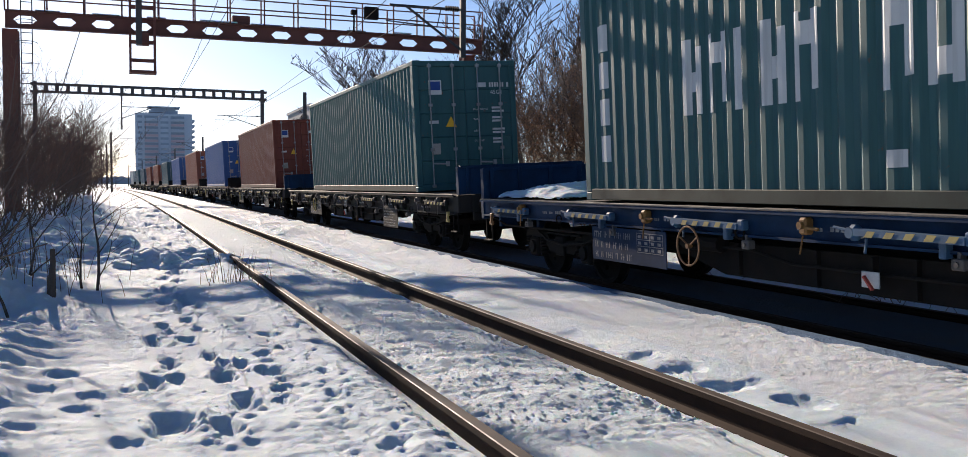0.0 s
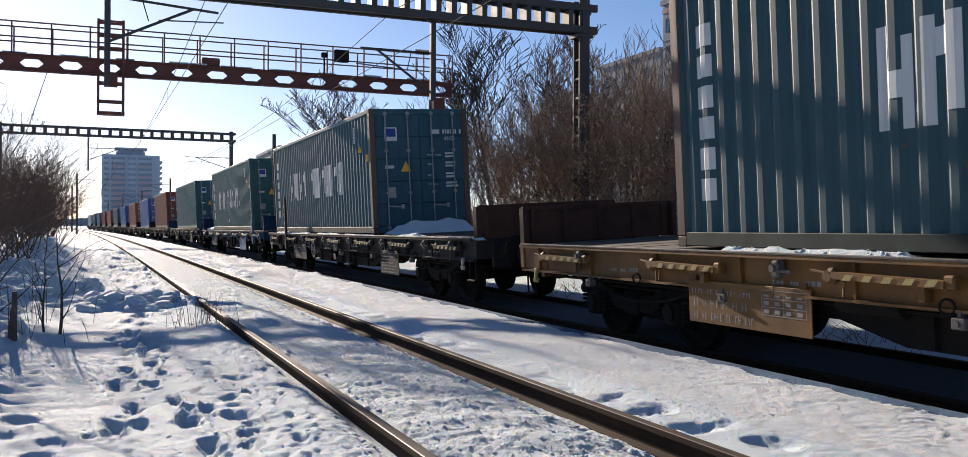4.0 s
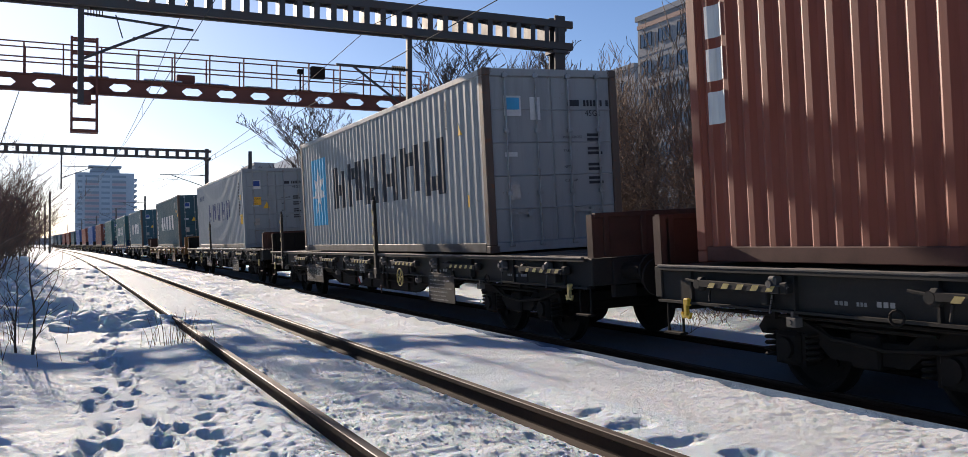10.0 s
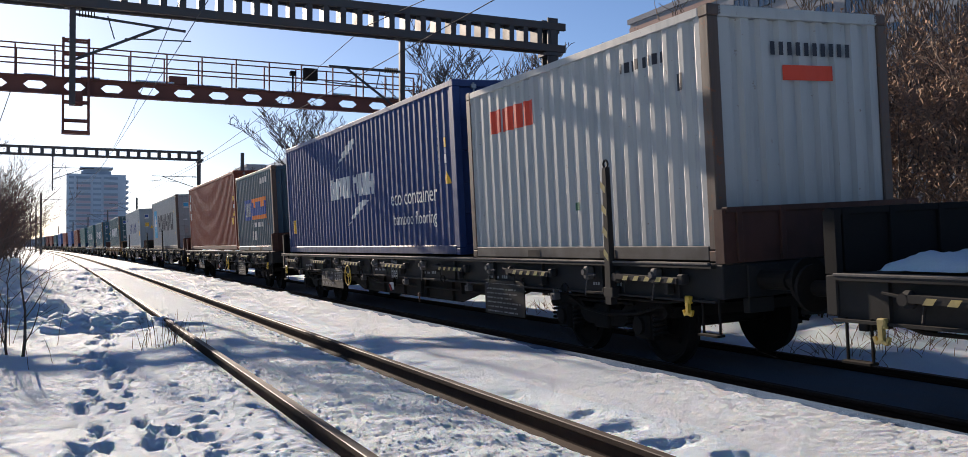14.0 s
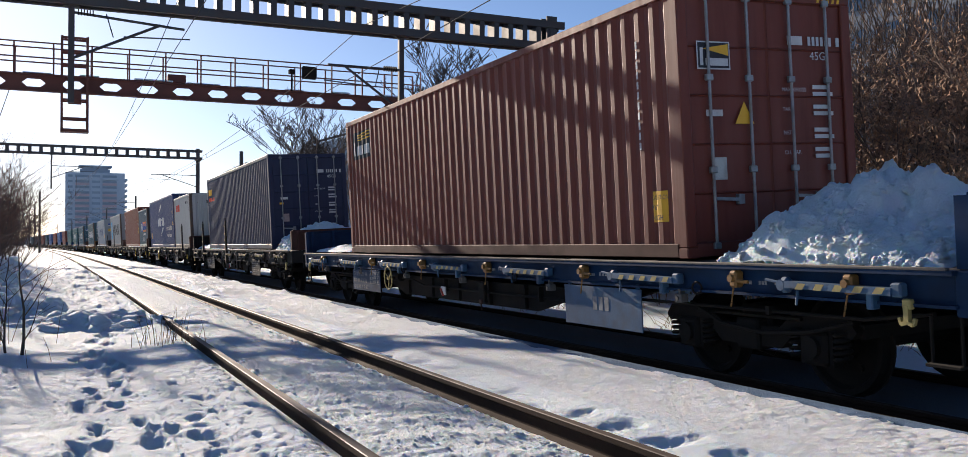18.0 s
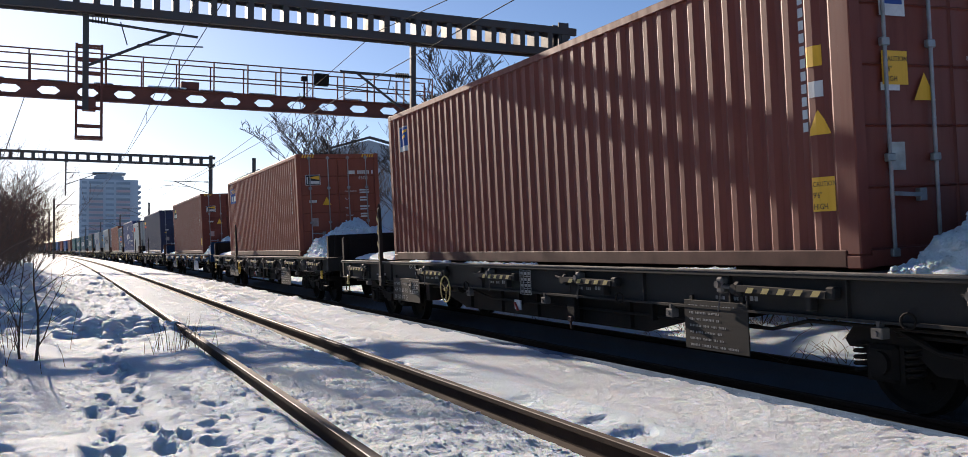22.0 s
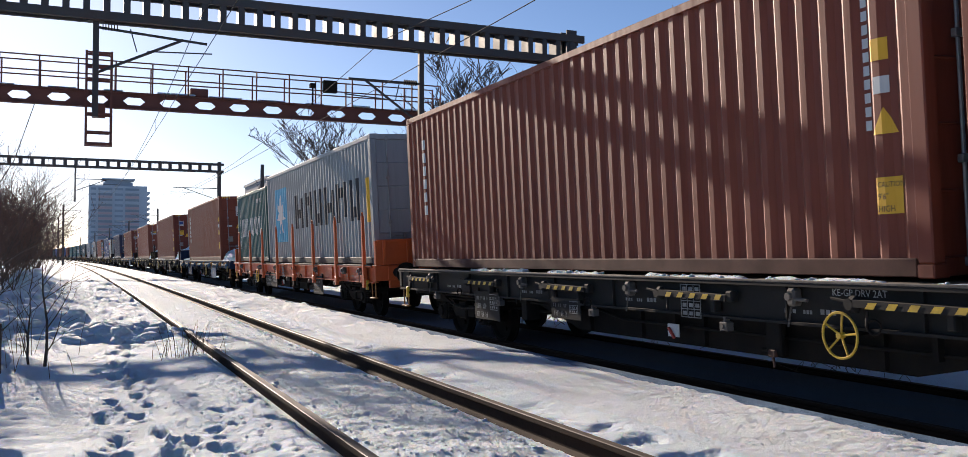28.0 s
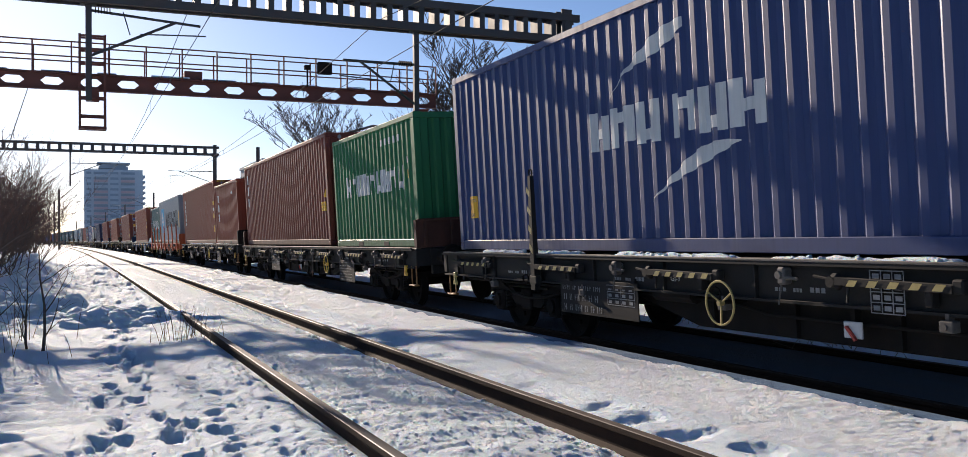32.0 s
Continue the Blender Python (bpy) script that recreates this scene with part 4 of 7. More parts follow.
def grid_plate():
    """A small load table: frame, bars and rules."""
    bm = bmesh.new()
    for k in range(5):
        z = 0.80 + k * 0.085
        box(bm, -1.402, -1.398, -0.17, 0.17, z, z + 0.008)
    for k in range(4):
        y = -0.17 + k * 0.111
        box(bm, -1.402, -1.398, y, y + 0.008, 0.80, 1.148)
    for k in range(4):
        for j in range(3):
            box(bm, -1.401, -1.398, -0.145 + j * 0.111, -0.08 + j * 0.111, 0.825 + k * 0.085, 0.865 + k * 0.085)
    return bm


def foot_step():
    """A bent hanger with a narrow tread at the wagon's corner."""
    bm = bmesh.new()
    rod(bm, (-1.34, 0.10, 0.86), (-1.34, 0.10, 0.50), 0.014, 6)
    rod(bm, (-1.34, -0.16, 0.86), (-1.34, -0.16, 0.50), 0.014, 6)
    box(bm, -1.40, -1.30, -0.18, 0.12, 0.485, 0.51, 0.004)
    return bm


def stencil_marks():
    """Unreadable stencilled marks on the sole bar, as bars."""
    bm = bmesh.new()
    for y, z, a, b in ((0.0, 0.90, 0.16, 0.035), (-0.24, 0.90, 0.12, 0.035), (-0.45, 0.905, 0.20, 0.045)):
        for k in range(3):
            yy = y - a * k / 3
            bm.faces.new([bm.verts.new(p) for p in ((-1.338, yy, z), (-1.338, yy - a * 0.24, z), (-1.338, yy - a * 0.24, z + b), (-1.338, yy, z + b))])
    return bm


M_SIGNAL_RED = surface("faded_red_enamel", (0.42, 0.05, 0.035), 0.6, 0.0, (0.1, 0.03, 0.02), 0.5, 9.0, 60, 0.001)


def lower_web():
    """Fish-belly web under the sole bar between the bogies."""
    bm = bmesh.new()
    pts = [(-4.3, 0.82), (-2.7, 0.46), (2.7, 0.46), (4.3, 0.82)]
    a = [bm.verts.new((-1.15, y, z)) for y, z in pts]
    b = [bm.verts.new((-1.11, y, z)) for y, z in pts]
    for i in range(4):
        bm.faces.new((a[i], a[(i + 1) % 4], b[(i + 1) % 4], b[i]))
    bm.faces.new(a)
    bm.faces.new(b[::-1])
    for k in range(5):
        y = -2.4 + 1.2 * k
        box(bm, -1.20, -1.15, y - 0.02, y + 0.02, 0.48, 0.82)
    bmesh.ops.recalc_face_normals(bm, faces=bm.faces)
    return bm


def air_pipe():
    bm = bmesh.new()
    pts = [(-1.27, -9.3, 0.86), (-1.24, -8.6, 0.77), (-1.24, -5.4, 0.77), (-1.22, -4.9, 0.66), (-1.22, 1.5, 0.67), (-1.24, 2.1, 0.77), (-1.24, 8.8, 0.77), (-1.27, 9.3, 0.9)]
    for p, q in zip(pts, pts[1:]):
        rod(bm, p, q, 0.018, 7)
    for y in (-7.5, -3.0, 0.4, 4.4, 7.9):
        box(bm, -1.29, -1.22, y - 0.025, y + 0.025, 0.62 if abs(y) < 5 and y < 2 else 0.74, 0.82)
    return bm


def deck_curb():
    """Worn curb strip along the deck edge."""
    bm = bmesh.new()
    box(bm, -1.425, -1.375, -HALF + 0.15, HALF - 0.15, 1.199, 1.222, 0.005)
    return bm


def small_bracket():
    bm = bmesh.new()
    box(bm, -1.42, -1.33, -0.06, 0.06, 0.70, 0.79, 0.008)
    box(bm, -1.40, -1.34, -0.015, 0.015, 0.78, 0.84)
    rod(bm, (-1.435, 0, 0.745), (-1.41, 0, 0.745), 0.022, 8)
    return bm


def stake_socket():
    """A lug with its pin and retaining chain."""
    bm = bmesh.new()
    box(bm, -1.45, -1.34, -0.05, 0.05, 0.99, 1.15, 0.02)
    rod(bm, (-1.48, 0.0, 1.08), (-1.44, 0.0, 1.08), 0.036, 10)
    rod(bm, (-1.43, -0.20, 1.05), (-1.43, 0.05, 1.06), 0.016, 6)
    for k in range(4):
        rod(bm, (-1.41, 0.03 + 0.012 * k, 0.98 - 0.045 * k), (-1.41, 0.042 + 0.012 * k, 0.94 - 0.045 * k), 0.009, 5)
    return bm


def brake_lever():
    bm = bmesh.new()
    box(bm, -1.36, -1.30, -0.10, 0.10, 0.52, 0.83, 0.012)
    rod(bm, (-1.34, 0.0, 0.56), (-1.1, 0.5, 0.50), 0.02, 6)
    return bm


def lever_hook():
    bm = bmesh.new()
    box(bm, -1.385, -1.34, -0.045, 0.055, 0.50, 0.57, 0.01)
    rod(bm, (-1.37, 0.0, 0.52), (-1.37, -0.02, 0.41), 0.013, 6)
    return bm


def changeover():
    bm = bmesh.new()
    box(bm, -1.32, -1.30, -0.10, 0.10, 0.56, 0.70, 0.004)
    return bm


def changeover_lever():
    bm = bmesh.new()
    beam(bm, (-1.34, 0.05, 0.66), (-1.34, -0.05, 0.55), 0.03, 0.02)
    return bm


def side_ring():
    bm = bmesh.new()
    ring(bm, (-1.40, 0, 0.86), (1, 0.25, 0), 0.06, 0.012, 12, 5)
    return bm


def wagon(lead, material, label, flap_back=None, flap_front=None, stakes=(), wheel=(4.0, None), boards=((5.05, 1.85, 0.46, 3), (14.3, 1.3, 0.52, 7)), stripes=True, laid=True, stripe_material=None, board_material=None, words=(), laid_at=(1.45, 4.23, 7.01, 9.79, 12.57, 15.35, 18.13)):
    """A four-axle flat wagon whose leading headstock stands at `lead` metres along the train."""
    w = thing("flat_wagon", label, "freight wagon", "wagons of the train")
    foot = 0.92 if material is WAGON_BLUE else 0.82
    I = Matrix.Identity(4)
    turn = Matrix.Rotation(math.pi, 4, "Z")
    for m in (I, turn):
        share("sole_bar", lib(f"sole_bar|{foot}", lambda: sole_bar(foot)), material, w, m)
    share("underframe", lib("underframe", under_frame), UNDER, w)
    if lead > 20:
        share("deck", lib("deck", deck_mesh), DECK_WOOD, w)
    else:
        board = lib("deck_board", deck_board)
        for k in range(40):
            share("deck_board", board, DECK_WOOD, w, Matrix.Translation((0, -HALF + 0.12 + (2 * HALF - 0.24) * (k + 0.5) / 40, 0.004 * ((k * 7) % 3))))
    for m in (I, turn):
        hs = share("headstock", lib("headstock", head_stock), material, w, m @ Matrix.Translation((0, HALF, 0)))
        for x in (-0.875, 0.875):
            share("buffer", lib("buffer", buffer_mesh), UNDER, hs, Matrix.Translation((x, 0.02, 1.03)))
        share("coupling", lib("coupling", coupling_mesh), UNDER, hs, Matrix.Translation((0, 0.02, 1.02)))
    if flap_front:
        put_flap(w, Matrix.Translation((0, HALF + 0.01, 0)), flap_front)
    if flap_back:
        put_flap(w, turn @ Matrix.Translation((0, HALF + 0.01, 0)), flap_back)
    for by in (-BOGIE_Y, BOGIE_Y):
        b = share("bogie", lib("bogie", bogie_frame), UNDER, w, Matrix.Translation((0, by, 0)))
        for s in (-1, 1):
            for y in (-0.9, 0.9):
                share("axle_box", lib("axle_box", axle_box), UNDER, b, pose(s * 1.05, y, 0.46, 0, 0, 0 if s < 0 else 180))
                for d in (-0.27, 0.27):
                    share("coil_spring", lib("coil_spring", coil_spring), UNDER, b, pose(s * 1.06, y + d, 0.46))
        share("brake_hose", lib("brake_hose", brake_hose), UNDER, b)
        for y in (-0.9, 0.9):
            ws = share("wheelset", lib("wheelset", wheelset), UNDER, w, Matrix.Translation((0, by + y, 0.459)))
            WHEELS.append((ws, by + y))
    stakes = set(stakes)
    if laid:
        for u in laid_at:
            y = HALF - u
            st = share("folded_stake", lib("folded_stake", laid_stanchion), STAKE_BLUE if material is WAGON_BLUE else material, w, Matrix.Translation((0, y, 0)))
            if stripes:
                share("hazard_marking", lib("hazard_marking", stripe_mesh), stripe_material or PALE_YELLOW, st)["kind"] = "stuff"
    for u in stakes:
        st = share("stake", lib("stake", upright_stake), STAKE_BLUE if material is WAGON_BLUE else material, w, Matrix.Translation((0, HALF - u - 0.33, 0)))
        if stripes:
            share("hazard_marking", lib("stake_marking", stake_stripes), stripe_material or PALE_YELLOW, st)["kind"] = "stuff"
    radius = wheel[2] if len(wheel) > 2 else 0.215
    if wheel[1]:
        hw = share("handwheel", lib(f"handwheel|{radius}", lambda: hand_wheel(radius, 5 if radius < 0.2 else 3)), wheel[1], w, Matrix.Translation((0, HALF - wheel[0] - 0.25, 0.78)), "spoked brake handwheel")
        share("shaft", lib("wheel_shaft", wheel_shaft), UNDER, hw)
    for u, bw, bh, lines in boards:
        b = share("side_board", lib(f"side_board|{bw}|{bh}", lambda: hang_board(bw, bh)), board_material or (STAKE_BLUE if material is WAGON_BLUE and lines == 1 else material), w, Matrix.Translation((0, HALF - u - 0.18, 0)), "stencilled data board")
        share("writing", lib(f"writing|{bw}|{bh}|{lines}", lambda: board_writing(bw, bh, lines)), GREY_MARK, b)["kind"] = "stuff"
    for u in (0.62, 18.85):
        share("tow_hook", lib("tow_hook", tow_hook), wheel[1] or PALE_YELLOW, w, Matrix.Translation((0, HALF - u, foot - 0.82)))
    if material is not WAGON_BLUE:
        share("data_plate", lib("data_plate", grid_plate), GREY_MARK, w, Matrix.Translation((0, HALF - 9.76, 0)), "small stencilled load table")
    for u in (0.30, 19.10):
        share("foot_step", lib("foot_step", foot_step), STRAP_OCHRE if lead < -200 else UNDER, w, Matrix.Translation((0, HALF - u, 0)))
    for u in (2.6, 5.6, 8.4, 11.1, 13.9, 16.9):
        share("stencil", lib("stencil", stencil_marks), GREY_MARK, w, Matrix.Translation((0, HALF - u, foot - 0.80)))["kind"] = "stuff"
    for u in (3.3, 7.6, 12.2, 16.3):
        share("lashing_ring", lib("lashing_ring", side_ring), UNDER, w, Matrix.Translation((0, HALF - u, foot - 0.82)))
    for u, z, size, body in words:
        ob = new("lettering", text_mesh(body, size, WHITE))
        ob.parent = w
        ob.matrix_basis = Matrix.Translation((-1.339, HALF - u, z)) @ Matrix.Rotation(radians(-90), 4, "Z")
    share("lower_web", lib("lower_web", lower_web), UNDER, w)
    share("air_pipe", lib("air_pipe", air_pipe), UNDER, w)
    share("deck_curb", lib("deck_curb", deck_curb), DUSTY, w)
    for u in (2.15, 4.9, 7.7, 10.3, 13.2, 16.0):
        share("bracket", lib("bracket", small_bracket), DUSTY, w, Matrix.Translation((0, HALF - u, foot - 0.82)))
    for u in (1.95, 5.75, 8.6, 11.3, 14.1, 16.9, 18.3):
        share("stake_socket", lib("stake_socket", stake_socket), STRAP_OCHRE if material is WAGON_BLUE else DUSTY, w, Matrix.Translation((0, HALF - u, 0)))
    share("brake_lever", lib("brake_lever", brake_lever), UNDER, w, Matrix.Translation((0, HALF - 10.95, 0)))
    share("hook", lib("lever_hook", lever_hook), RUSTY, w, Matrix.Translation((0, HALF - 10.95, 0)))
    cp = share("changeover_plate", lib("changeover", changeover), WHITE, w, Matrix.Translation((0, HALF - 9.3, 0)), "small white brake changeover plate")
    share("lever", lib("changeover_lever", changeover_lever), M_SIGNAL_RED, cp)
    share("air_tank", lib("air_tank", air_tank), UNDER, w, Matrix.Translation((0, -1.2, 0)))
    share("brake_rigging", lib("brake_rigging", brake_gear), UNDER, w)
    MOVING.append((w, lead - HALF, 0.0))
    return w


def load(c, feet, lead):
    """Puts a container on the train, its leading end at `lead`."""
    MOVING.append((c, lead - SIZES[feet][0] / 2, DECK))
    return c
# ---- paints ----
P_GREEN = paint("faded_teal_paint", (0.023, 0.092, 0.098), 0.22, 0.4)
P_TEALBLUE = paint("faded_blue_teal_paint", (0.022, 0.078, 0.108), 0.22, 0.4)
P_TEAL_DK = paint("dark_teal_paint", (0.019, 0.066, 0.084), 0.25, 0.45)
P_BROWN = paint("red_brown_paint", (0.150, 0.032, 0.017), 0.16, 0.4)
P_BROWN2 = paint("oxide_brown_paint", (0.188, 0.040, 0.017), 0.2, 0.4)
P_ORANGE = paint("sun_faded_oxide_paint", (0.215, 0.056, 0.030), 0.22, 0.35)
P_GREY = paint("pale_grey_paint", (0.262, 0.275, 0.277), 0.12, 0.35)
P_WHITE = paint("off_white_paint", (0.396, 0.403, 0.382), 0.2, 0.3)
P_COSCO = paint("light_blue_grey_paint", (0.235, 0.265, 0.285), 0.06, 0.3)
P_NAVY = paint("navy_blue_paint", (0.014, 0.035, 0.132), 0.06, 0.3, 0.4)
P_DKNAVY = paint("dark_slate_blue_paint", (0.014, 0.022, 0.060), 0.05, 0.35)
P_BLUE = paint("mid_blue_paint", (0.024, 0.080, 0.240), 0.12, 0.35)
P_STEELBLUE = paint("weathered_steel_blue_paint", (0.041, 0.076, 0.104), 0.45, 0.4)
P_EVER = paint("bright_green_paint", (0.013, 0.130, 0.043), 0.08, 0.3)
P_RUSTPOST = paint("rust_eaten_paint", (0.090, 0.060, 0.043), 0.95, 0.5)
M_WHITE = paint("worn_white_lettering", (0.561, 0.578, 0.570), 0.0, 0.45, 0.6)
M_NAVY = paint("worn_navy_lettering", (0.02, 0.04, 0.12), 0.0, 0.2, 0.5)
M_BLACK = paint("worn_black_lettering", (0.02, 0.022, 0.03), 0.0, 0.2, 0.5)
M_SKY = paint("sky_blue_panel", (0.06, 0.33, 0.55), 0.0, 0.25, 0.5)
M_ORANGE = paint("orange_panel", (0.70, 0.20, 0.03), 0.0, 0.25, 0.5)
M_RED = paint("red_lettering", (0.66, 0.06, 0.02), 0.0, 0.15, 0.5)
M_YELLOW = paint("yellow_sticker", (0.75, 0.42, 0.02), 0.0, 0.25, 0.5)
M_BLUEPANEL = paint("blue_panel", (0.02, 0.06, 0.25), 0.0, 0.2, 0.5)

# ---- the train, from its head ----
# wagons: leading end along the train
FRONT_LOADS = [
    (36.2, P_GREEN, "teal steel container with closed doors on a snowy wagon"),
    (56.9, P_BROWN, "red-brown steel container with yellow stickers on its doors"),
    (77.6, P_BLUE, "mid-blue steel container with pale lettering"),
    (98.3, P_ORANGE, "orange-brown steel container on a dark wagon"),
    (119.0, P_BLUE, "blue steel container far down the line"),
    (139.7, P_TEAL_DK, "dark grey-green steel container"),
    (160.4, P_BROWN2, "brown steel container far down the line"),
    (181.1, P_BROWN, "dull brown steel container far down the line"),
    (201.8, P_STEELBLUE, "grey-blue steel container far down the line"),
    (222.5, P_TEAL_DK, "dark teal steel container far down the line"),
    (243.2, P_WHITE, "pale container at the head of the train"),
]
GREY_WAGON = "dark grey flat wagon with grimy bogies"
front_boxes = []
for lead, mat_, label_ in FRONT_LOADS[::-1]:
    wagon(lead, WAGON_BLACK, GREY_WAGON, flap_back=WAGON_BLUE if lead < 60 else WAGON_BLACK, flap_front=None, wheel=(5.2, PALE_YELLOW))
    front_boxes.append(load(container(40, mat_, label_), 40, lead - 4.15))

wagon(15.6, WAGON_BLUE, "grimy blue flat wagon with folded stakes and a yellow handwheel", WAGON_BLUE, WAGON_BLUE, (17.1,), (6.5, WHEEL_BROWN), boards=((5.05, 1.85, 0.46, 3), (14.25, 1.7, 0.50, 1)), words=((9.05, 0.985, 0.13, "UIC"),))
cs1 = load(container(40, P_GREEN, "faded teal container with worn white lettering"), 40, 11.75)
wagon(-5.1, WAGON_BLACK, "dark grey snowy flat wagon with a rusty raised end", RUSTY, None, (3.06,), (7.25, GREY_MARK), boards=((5.05, 1.85, 0.46, 3), (14.3, 1.3, 0.52, 7)))
cs2 = load(container(40, P_TEALBLUE, "streaked teal container with large worn white lettering", True, P_RUSTPOST), 40, -5.75)
wagon(-26.2, WAGON_OCHRE, "ochre yellow flat wagon, dusty, with a raised rusty end", WAGON_OCHRE, RUSTY, (), (9.0, None), boards=((5.05, 1.85, 0.46, 3), (14.3, 1.3, 0.52, 7)))
cs3 = load(container(40, P_TEAL_DK, "dark teal container with white lettering on an ochre wagon", True, P_RUSTPOST), 40, -30.1)
wagon(-47.1, WAGON_BLACK, "dark grey flat wagon with snow patches and a yellow handwheel", RUSTY, WAGON_BLACK, (8.06,), (5.36, PALE_YELLOW), boards=((7.25, 1.45, 0.46, 3), (14.0, 1.35, 0.52, 7)))
cosco = load(container(40, P_COSCO, "pale blue-grey container with dark blue lettering"), 40, -50.4)
wagon(-67.9, WAGON_BLACK, "black flat wagon with raised ends and striped stakes", RUSTY, WAGON_BLACK, (1.61, 10.57), (12.2, PALE_YELLOW, 0.16), boards=((5.3, 1.7, 0.46, 3), (14.15, 1.2, 0.52, 7)), words=((4.75, 0.99, 0.11, "51.0m"),))
mae = load(container(40, P_GREY, "pale grey container with a blue star panel and black lettering", True, P_RUSTPOST), 40, -71.8)
wagon(-88.6, WAGON_BLACK, "dark flat wagon carrying two containers end to end", RUSTY, RUSTY, (), (11.9, YELLOW, 0.235), boards=((4.8, 1.5, 0.46, 3), (14.3, 1.3, 0.52, 7)))
tex = load(container(40, P_BROWN2, "red-brown container with white vertical lettering"), 40, -89.2)
po = load(container(20, P_STEELBLUE, "rusty steel-blue short container with an orange and blue panel", False, P_RUSTPOST), 20, -101.75)
wagon(-109.4, WAGON_BLACK, "dark flat wagon with stencilled boards and a rusty end", RUSTY, WAGON_BLACK, (17.1,), (6.6, YELLOW), boards=((5.05, 1.85, 0.46, 3), (14.3, 1.3, 0.52, 7)))
cma = load(container(40, P_NAVY, "navy blue container with white swooshes and lettering"), 40, -109.78)
ooc = load(container(20, P_WHITE, "off-white short container with rusty posts and red marks", False, P_RUSTPOST), 20, -122.5)
wagon(-130.1, WAGON_BLACK, "dark grey flat wagon with snow heaped on both ends", RUSTY, WAGON_BLACK, (3.35, 9.0), (6.4, None), boards=((5.05, 1.85, 0.46, 3), (14.3, 1.3, 0.52, 7)))
dkb = load(container(40, P_DKNAVY, "dark navy container with small yellow and red marks"), 40, -134.2)
wagon(-151.0, WAGON_BLUE, "blue flat wagon with folded blue stakes and snow on deck", WAGON_BLUE, WAGON_BLUE, (), (6.66, PALE_YELLOW), boards=((5.05, 1.85, 0.46, 3), (14.25, 1.7, 0.50, 1)), words=((9.05, 0.985, 0.13, "UIC"),))
b1 = load(container(40, P_BROWN, "dark red-brown container with a blue square logo panel"), 40, -154.75)
wagon(-171.6, WAGON_BLACK, "black flat wagon with a bright yellow handwheel and snow", WAGON_BLACK, WAGON_BLACK, (5.9,), (6.68, YELLOW), boards=((5.05, 1.85, 0.46, 3), (14.3, 1.3, 0.52, 7)))
b2 = load(container(40, P_ORANGE, "sun-faded orange-brown container with a blue logo panel"), 40, -175.2)
wagon(-192.3, WAGON_BLACK, "dark flat wagon with a heap of snow behind its container", RUSTY, WAGON_BLACK, (2.9,), (6.6, PALE_YELLOW), boards=((4.4, 1.5, 0.46, 3), (13.75, 1.0, 0.52, 7)), words=((4.70, 1.09, 0.10, "GI-7"), (4.98, 1.09, 0.10, "GI-6"), (5.02, 0.97, 0.09, "GI-8"), (5.24, 0.97, 0.09, "GI-9")), laid_at=(1.45, 6.1, 8.8, 11.5, 14.9, 17.6))
flo = load(container(40, P_BROWN, "dull red-brown container with a small blue logo"), 40, -195.8)
wagon(-212.6, WAGON_BLUE, "dark blue flat wagon with a heap of snow at its end", None, WAGON_BLUE, (), (12.24, PALE_YELLOW), boards=((5.05, 1.85, 0.46, 3), (14.25, 1.7, 0.50, 1)), words=((9.05, 0.985, 0.13, "UIC"),))
tri = load(container(40, P_BROWN2, "red-brown container with white vertical lettering and a white door panel"), 40, -216.3)
wagon(-233.3, WAGON_ORANGE, "bright orange flat wagon with raised orange stakes", WAGON_ORANGE, WAGON_ORANGE, (1.37, 3.8, 6.2, 8.67, 11.1, 13.6, 16.0, 18.4), (5.42, YELLOW), stripes=False, laid=False, board_material=WAGON_BLACK, boards=((4.7, 0.65, 0.42, 5), (7.55, 1.85, 0.46, 3), (14.0, 1.0, 0.5, 5)))
cs20 = load(container(20, P_GREEN, "teal short container with white lettering on an orange wagon"), 20, -233.7)
ma2 = load(container(40, P_COSCO, "pale grey container with a blue star panel on an orange wagon"), 40, -240.05)
wagon(-254.3, WAGON_BLACK, "black flat wagon with yellow stripes and two containers", WAGON_BLACK, None, (), (11.65, YELLOW, 0.19), stripe_material=YELLOW, boards=((4.2, 0.95, 0.46, 3), (6.8, 0.8, 0.3, 2), (14.15, 1.0, 0.52, 7)), words=((11.7, 1.095, 0.085, "KE-GP DRV 2AT"),))
tx1 = load(container(40, P_BROWN2, "red-brown container with yellow stickers and white lettering"), 40, -254.75)
tx2 = load(container(20, P_BROWN2, "red-brown short container with large white letters", False), 20, -267.3)
wagon(-275.0, WAGON_BLACK, "dark flat wagon with a green container at its end", RUSTY, RUSTY, (), (12.64, YELLOW), boards=((5.9, 1.3, 0.46, 3), (14.3, 1.3, 0.52, 7)))
tx3 = load(container(40, P_BROWN, "brown container with white vertical lettering"), 40, -275.32)
eve = load(container(20, P_EVER, "bright green short container with white block lettering", False), 20, -288.2)
wagon(-295.8, WAGON_BLACK, "dark grey flat wagon with packed snow along its edge", None, None, (3.33,), (7.5, PALE_YELLOW), boards=((5.05, 1.85, 0.46, 3), (14.3, 1.3, 0.52, 7)), words=((5.6, 1.06, 0.09, "GI-18"), (6.75, 0.95, 0.10, "GI-9")))
cm2 = load(container(40, P_NAVY, "deep blue container with white swooshes and lettering"), 40, -296.3)

# ---- painted marks on the containers ----

